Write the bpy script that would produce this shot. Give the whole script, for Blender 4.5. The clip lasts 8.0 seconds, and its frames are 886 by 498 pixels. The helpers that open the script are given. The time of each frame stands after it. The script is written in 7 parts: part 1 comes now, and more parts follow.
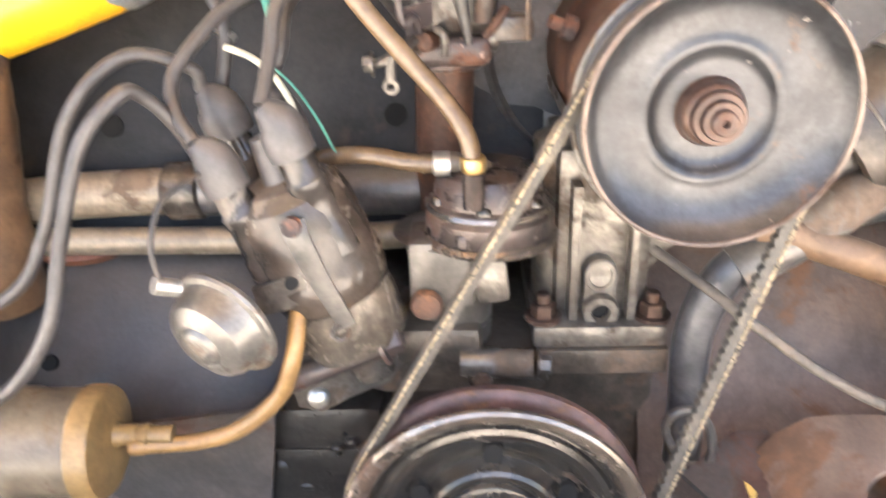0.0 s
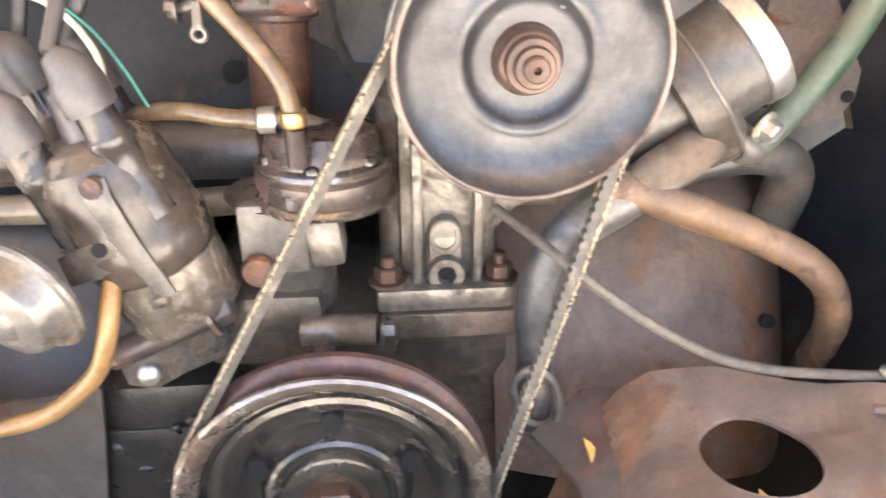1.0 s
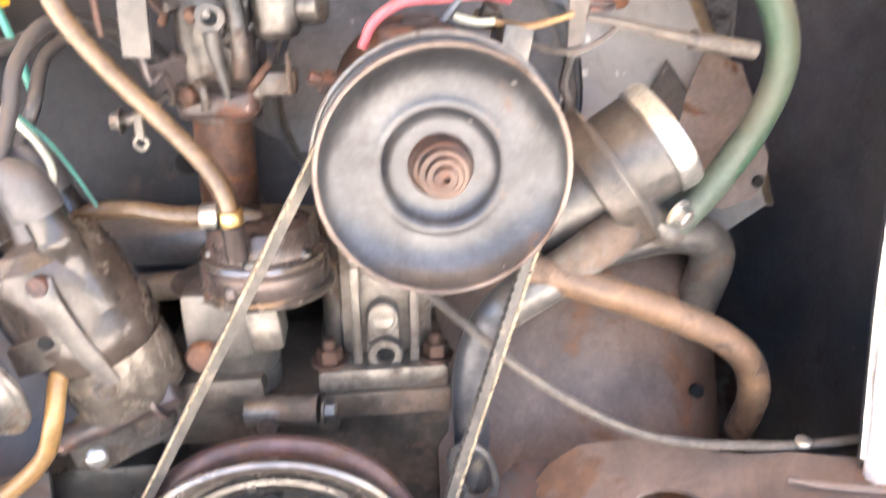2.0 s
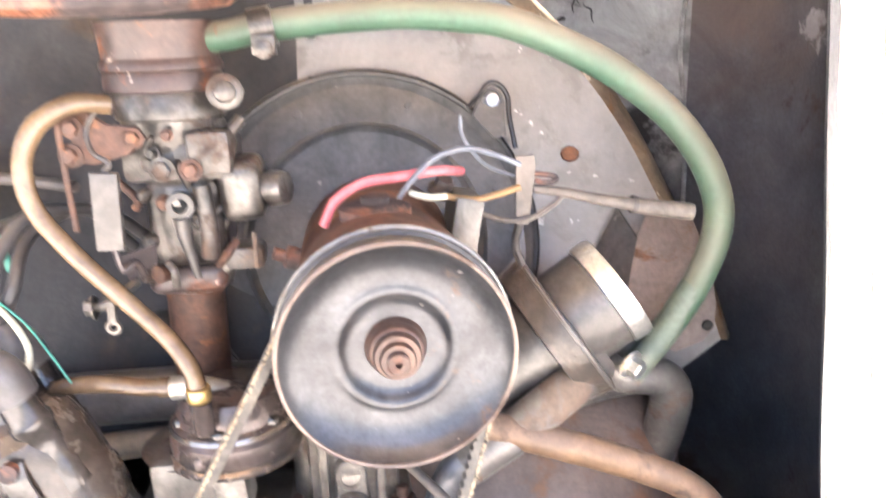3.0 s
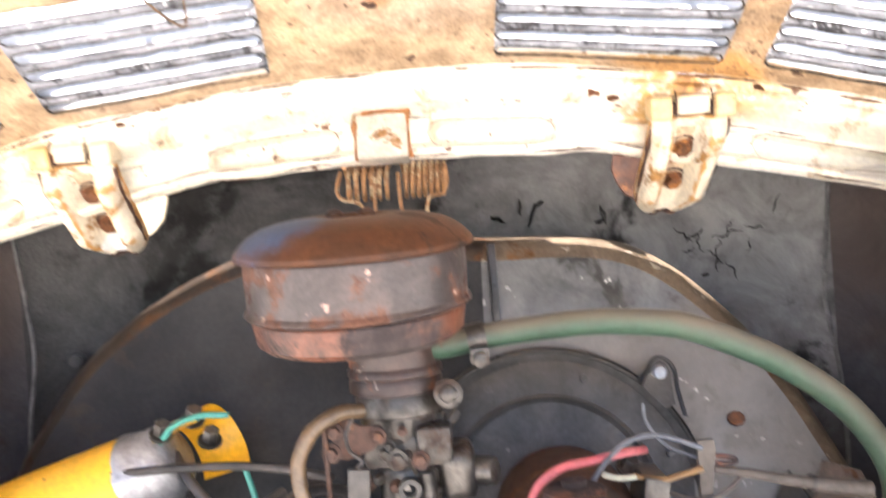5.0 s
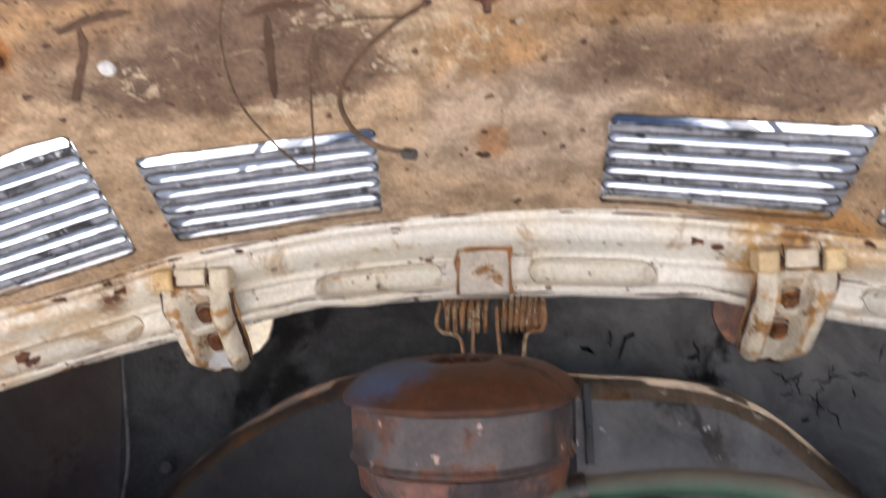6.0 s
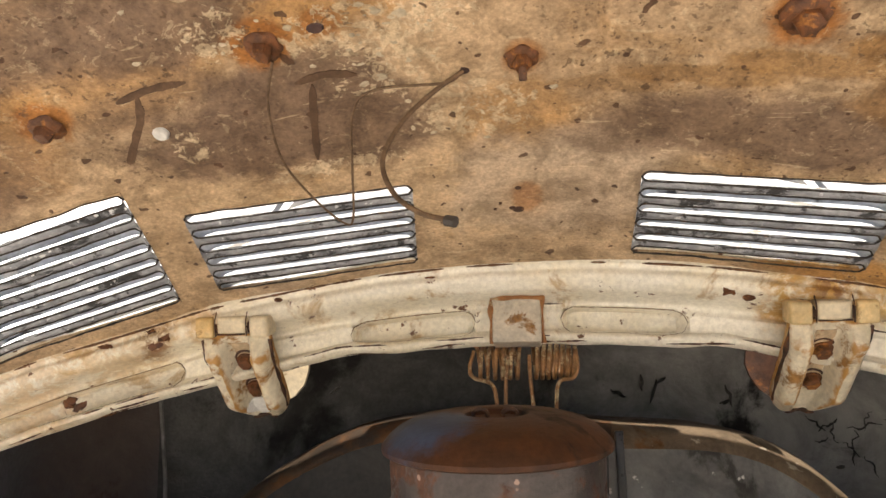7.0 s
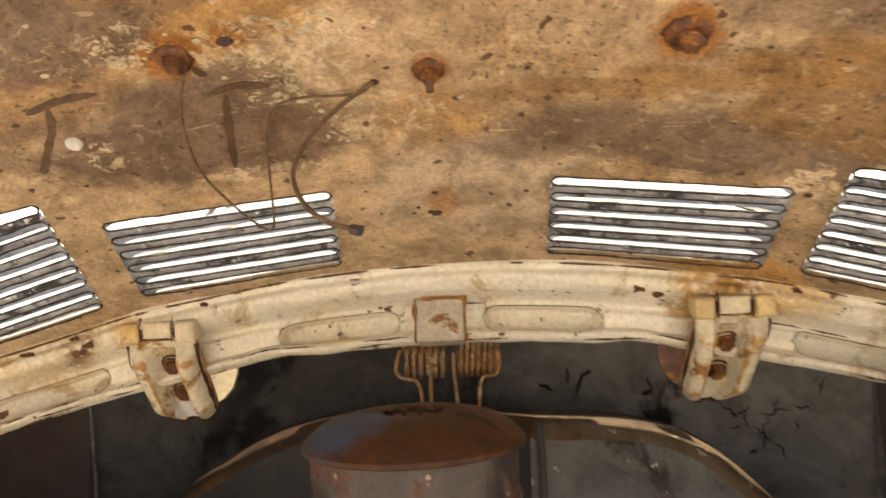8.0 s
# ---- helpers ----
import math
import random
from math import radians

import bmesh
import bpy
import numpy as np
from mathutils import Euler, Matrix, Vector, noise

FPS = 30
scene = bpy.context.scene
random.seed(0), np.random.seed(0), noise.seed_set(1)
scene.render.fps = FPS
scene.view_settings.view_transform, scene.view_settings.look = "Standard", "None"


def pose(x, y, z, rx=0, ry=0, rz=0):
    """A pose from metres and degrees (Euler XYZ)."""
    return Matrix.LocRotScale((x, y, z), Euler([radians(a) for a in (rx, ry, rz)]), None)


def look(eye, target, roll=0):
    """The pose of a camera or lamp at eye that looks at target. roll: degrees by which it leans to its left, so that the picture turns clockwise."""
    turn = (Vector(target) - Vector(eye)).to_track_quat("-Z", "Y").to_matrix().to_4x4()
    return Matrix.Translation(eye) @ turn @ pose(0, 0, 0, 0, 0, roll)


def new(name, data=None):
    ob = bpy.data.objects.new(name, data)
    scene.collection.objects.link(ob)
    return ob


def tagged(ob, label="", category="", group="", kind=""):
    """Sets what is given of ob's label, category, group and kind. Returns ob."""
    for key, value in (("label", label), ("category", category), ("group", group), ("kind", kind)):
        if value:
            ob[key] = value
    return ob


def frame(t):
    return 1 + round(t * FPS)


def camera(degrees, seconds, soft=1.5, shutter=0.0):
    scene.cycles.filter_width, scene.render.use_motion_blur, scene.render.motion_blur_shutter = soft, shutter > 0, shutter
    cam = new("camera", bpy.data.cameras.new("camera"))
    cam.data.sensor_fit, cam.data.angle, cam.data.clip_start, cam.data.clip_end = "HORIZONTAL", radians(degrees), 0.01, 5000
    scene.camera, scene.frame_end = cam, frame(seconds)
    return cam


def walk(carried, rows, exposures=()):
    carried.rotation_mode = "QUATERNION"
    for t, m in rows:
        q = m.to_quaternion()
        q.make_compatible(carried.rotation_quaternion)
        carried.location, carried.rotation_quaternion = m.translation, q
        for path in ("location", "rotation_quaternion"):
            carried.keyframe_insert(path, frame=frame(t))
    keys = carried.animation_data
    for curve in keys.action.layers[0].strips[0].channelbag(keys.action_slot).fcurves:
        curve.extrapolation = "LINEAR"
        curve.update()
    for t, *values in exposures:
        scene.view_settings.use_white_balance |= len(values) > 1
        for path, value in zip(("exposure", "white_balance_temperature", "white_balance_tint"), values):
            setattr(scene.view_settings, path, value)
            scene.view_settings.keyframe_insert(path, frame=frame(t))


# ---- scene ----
cam = camera(62.1, 8.0, soft=1.5, shutter=0.65)
PATH = [
    (0, (0.0013, -0.2905, 0.6601), (-0.0341, 0.6194, 0.2468), -1.92),
    (0.5, (0.0251, -0.2906, 0.6499), (0.0331, 0.6053, 0.2057), -1.19),
    (1, (0.0421, -0.2805, 0.6454), (0.1201, 0.6123, 0.2018), -0.13),
    (1.2, (0.0480, -0.2832, 0.6430), (0.1330, 0.6085, 0.1985), 0.90),
    (2.3, (0.0810, -0.2985, 0.6911), (0.1968, 0.6311, 0.3412), -1.36),
    (2.5, (0.0886, -0.2945, 0.7027), (0.2360, 0.6378, 0.3724), -0.45),
    (3, (0.0851, -0.3043, 0.7201), (0.2054, 0.6491, 0.4435), -1.74),
    (3.5, (0.0789, -0.3201, 0.7367), (0.1629, 0.6505, 0.5112), -3.15),
    (4, (0.0742, -0.3276, 0.7504), (0.1566, 0.6470, 0.5423), -1.95),
    (4.3, (0.0598, -0.3317, 0.7558), (0.1366, 0.6519, 0.5929), -2.96),
    (4.5, (0.0516, -0.3401, 0.7757), (0.0781, 0.6502, 0.6387), -2.92),
    (4.7, (0.0454, -0.3527, 0.7837), (0.0524, 0.6443, 0.7059), -3.87),
    (5.8, (0.0213, -0.3791, 0.8169), (-0.0743, 0.6129, 0.8996), -2.08),
    (6, (0.0154, -0.3798, 0.8219), (-0.0879, 0.6071, 0.9457), -1.22),
    (6.5, (0.0093, -0.3876, 0.8308), (-0.1193, 0.5900, 0.9972), -0.61),
    (7, (0.0104, -0.3958, 0.8360), (-0.1248, 0.5815, 0.9996), -0.92),
    (7.5, (0.0200, -0.3948, 0.8370), (-0.0863, 0.5832, 1.0164), -1.15),
    (8, (0.0340, -0.4096, 0.8386), (-0.0346, 0.5759, 0.9937), -2.33),
]
walk(cam, [(t, look(eye, target, roll)) for t, eye, target, roll in PATH],
     exposures=[(0.0, 3.3, 6800, 14), (1.2, 3.42, 6700, 14), (2.5, 3.58, 6400, 18), (4.3, 3.32, 6250, 16), (4.5, 3.18, 6300, 16), (4.7, 2.85, 6300, 16), (5.8, 0.95, 5400, 15), (6.0, 0.8, 5650, 16), (6.5, 0.58, 6400, 12), (7.5, 0.42, 7600, 13), (8.0, 0.42, 8000, 13)])

# ---- light: bright open shade, sky from behind the camera ----
world = bpy.data.worlds.new("sky")
world.use_nodes = True
scene.world = world
wn = world.node_tree
sky = wn.nodes.new("ShaderNodeTexSky")
sky.sky_type = "NISHITA"
sky.sun_disc = False
sky.dust_density = 1.6
sky.sun_elevation = radians(66)
sky.sun_rotation = radians(177)
bg = wn.nodes["Background"]
bg.inputs["Strength"].default_value = 0.09
wn.links.new(sky.outputs["Color"], bg.inputs["Color"])
sun_data = bpy.data.lights.new("sun", "SUN")
sun_data.energy, sun_data.angle, sun_data.color = 5.0, radians(3), (1.0, 0.94, 0.86)
sun = new("sun", sun_data)
sun.matrix_world = look((0.15, -2.5, 5.8), (0, 0, 0))


# ---- materials ----
def rgb(c):
    return (*c, 1.0)


def mat(name, a, b, rough=0.6, metal=0.0, scale=40.0, rust=None, rust_amount=0.0, rust_scale=14.0, bump=0.2, fine=260.0,
        dust=None, dust_amount=0.0, spots=None, spot_scale=90.0, spot_amount=0.0, random=0.0, grime=0.55, gloss=0.5, dust_from=0.1, dust_to=1.0, worn=(), edge=None):
    """Two base colours mixed by noise, patches of rust, dust on upward faces, speckles and fine relief."""
    m = bpy.data.materials.new(name)
    m.use_nodes = True
    t = m.node_tree
    n, l = t.nodes, t.links
    p = n["Principled BSDF"]
    co = n.new("ShaderNodeTexCoord")
    src = co.outputs["Object"]
    if random:
        info = n.new("ShaderNodeObjectInfo")
        shift = n.new("ShaderNodeVectorMath")
        shift.operation = "MULTIPLY_ADD"
        l.new(info.outputs["Random"], shift.inputs[0])
        shift.inputs[1].default_value = (random, random, random)
        l.new(src, shift.inputs[2])
        src = shift.outputs[0]

    def noise_tex(s, detail=5.0, rough_n=0.6, dist=0.0):
        x = n.new("ShaderNodeTexNoise")
        x.inputs["Scale"].default_value, x.inputs["Detail"].default_value = s, detail
        x.inputs["Roughness"].default_value, x.inputs["Distortion"].default_value = rough_n, dist
        l.new(src, x.inputs["Vector"])
        return x.outputs["Fac"]

    def ramp(fac, lo, hi):
        r = n.new("ShaderNodeMapRange")
        r.interpolation_type = "SMOOTHSTEP"
        r.inputs["From Min"].default_value, r.inputs["From Max"].default_value = min(lo, hi), max(lo, hi)
        if lo > hi:
            r.inputs["To Min"].default_value, r.inputs["To Max"].default_value = 1.0, 0.0
        l.new(fac, r.inputs["Value"])
        return r.outputs["Result"]

    def mix(fac, c0, c1):
        x = n.new("ShaderNodeMix")
        x.data_type = "RGBA"
        l.new(fac, x.inputs["Factor"])
        for sock, c in ((x.inputs["A"], c0), (x.inputs["B"], c1)):
            if isinstance(c, tuple):
                sock.default_value = rgb(c)
            else:
                l.new(c, sock)
        return x.outputs["Result"]

    p.inputs["Specular IOR Level"].default_value = gloss
    col = mix(ramp(noise_tex(scale), 0.3, 0.7), tuple(a), tuple(b))
    small = noise_tex(fine, 3.0)
    dark = n.new("ShaderNodeMix")
    dark.data_type, dark.blend_type = "RGBA", "MULTIPLY"
    dark.inputs["Factor"].default_value = 0.5
    l.new(col, dark.inputs["A"])
    grey = n.new("ShaderNodeMapRange")
    grey.inputs["From Min"].default_value, grey.inputs["From Max"].default_value = 0.25, 0.75
    grey.inputs["To Min"].default_value, grey.inputs["To Max"].default_value = 0.55, 1.25
    l.new(small, grey.inputs["Value"])
    l.new(grey.outputs["Result"], dark.inputs["B"])
    col = dark.outputs["Result"]
    # ragged round patches of another colour: scorch, scuffs, and light painted on the tar
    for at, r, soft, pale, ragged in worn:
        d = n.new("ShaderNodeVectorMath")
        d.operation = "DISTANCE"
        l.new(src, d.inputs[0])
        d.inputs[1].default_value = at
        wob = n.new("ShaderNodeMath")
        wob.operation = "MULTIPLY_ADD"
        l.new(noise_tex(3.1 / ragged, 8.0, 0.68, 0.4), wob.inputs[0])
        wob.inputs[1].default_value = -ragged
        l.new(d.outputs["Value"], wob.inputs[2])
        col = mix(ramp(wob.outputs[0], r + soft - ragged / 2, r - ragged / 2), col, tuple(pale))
    if grime:
        soil = n.new("ShaderNodeMix")
        soil.data_type, soil.blend_type = "RGBA", "MULTIPLY"
        soil.inputs["Factor"].default_value = grime
        l.new(col, soil.inputs["A"])
        gm = n.new("ShaderNodeMapRange")
        gm.inputs["From Min"].default_value, gm.inputs["From Max"].default_value = 0.36, 0.62
        gm.inputs["To Min"].default_value, gm.inputs["To Max"].default_value = 0.35, 1.2
        l.new(noise_tex(scale * 1.3, 8.0, 0.72, 0.6), gm.inputs["Value"])
        l.new(gm.outputs["Result"], soil.inputs["B"])
        col = soil.outputs["Result"]
    rough_out, metal_out = None, None
    if rust:
        c = 0.62 - 0.25 * rust_amount
        f = ramp(noise_tex(rust_scale, 9.0, 0.68, 0.4), c, c + 0.09)
        r2 = mix(ramp(noise_tex(rust_scale * 5), 0.35, 0.65), tuple(rust), tuple(v * 0.5 for v in rust))
        col = mix(f, col, r2)
        rm = n.new("ShaderNodeMapRange")
        rm.inputs["To Min"].default_value, rm.inputs["To Max"].default_value = rough, 0.85
        l.new(f, rm.inputs["Value"])
        rough_out = rm.outputs["Result"]
        mm = n.new("ShaderNodeMapRange")
        mm.inputs["To Min"].default_value, mm.inputs["To Max"].default_value = metal, 0.0
        l.new(f, mm.inputs["Value"])
        metal_out = mm.outputs["Result"]
    if edge:
        sharp = n.new("ShaderNodeNewGeometry")
        worn_edge = n.new("ShaderNodeMath")
        worn_edge.operation = "MULTIPLY_ADD"
        l.new(noise_tex(120, 5.0, 0.65), worn_edge.inputs[0])
        worn_edge.inputs[1].default_value = 0.10
        l.new(sharp.outputs["Pointiness"], worn_edge.inputs[2])
        col = mix(ramp(worn_edge.outputs[0], 0.565, 0.60), col, tuple(edge))
    if spots:
        f = ramp(noise_tex(spot_scale, 4.0, 0.55), 0.68 - 0.12 * spot_amount, 0.72 - 0.12 * spot_amount)
        col = mix(f, col, tuple(spots))
    if dust:
        geo = n.new("ShaderNodeNewGeometry")
        sep = n.new("ShaderNodeSeparateXYZ")
        l.new(geo.outputs["Normal"], sep.inputs[0])
        up = ramp(sep.outputs["Z"], dust_from, dust_to)
        k = n.new("ShaderNodeMath")
        k.operation = "MULTIPLY_ADD"
        l.new(up, k.inputs[0])
        k.inputs[1].default_value = dust_amount
        q = n.new("ShaderNodeMath")
        q.operation = "MULTIPLY"
        l.new(ramp(noise_tex(scale * 0.6, 6.0), 0.35, 0.75), q.inputs[0])
        q.inputs[1].default_value = dust_amount * 0.5
        l.new(q.outputs[0], k.inputs[2])
        col = mix(k.outputs[0], col, tuple(dust))
    l.new(col, p.inputs["Base Color"])
    if rough_out:
        l.new(rough_out, p.inputs["Roughness"])
        l.new(metal_out, p.inputs["Metallic"])
    else:
        rv = n.new("ShaderNodeMapRange")
        rv.inputs["To Min"].default_value, rv.inputs["To Max"].default_value = max(rough - 0.12, 0.05), min(rough + 0.15, 1)
        l.new(noise_tex(scale * 1.7), rv.inputs["Value"])
        l.new(rv.outputs["Result"], p.inputs["Roughness"])
        p.inputs["Metallic"].default_value = metal
    b1 = n.new("ShaderNodeBump")
    b1.inputs["Strength"].default_value, b1.inputs["Distance"].default_value = bump, 0.001
    l.new(small, b1.inputs["Height"])
    b2 = n.new("ShaderNodeBump")
    b2.inputs["Strength"].default_value, b2.inputs["Distance"].default_value = bump, 0.003
    l.new(noise_tex(scale * 0.8), b2.inputs["Height"])
    l.new(b1.outputs[0], b2.inputs["Normal"])
    l.new(b2.outputs[0], p.inputs["Normal"])
    return m


RUST = (0.20, 0.085, 0.04)
DUST = (0.32, 0.27, 0.21)
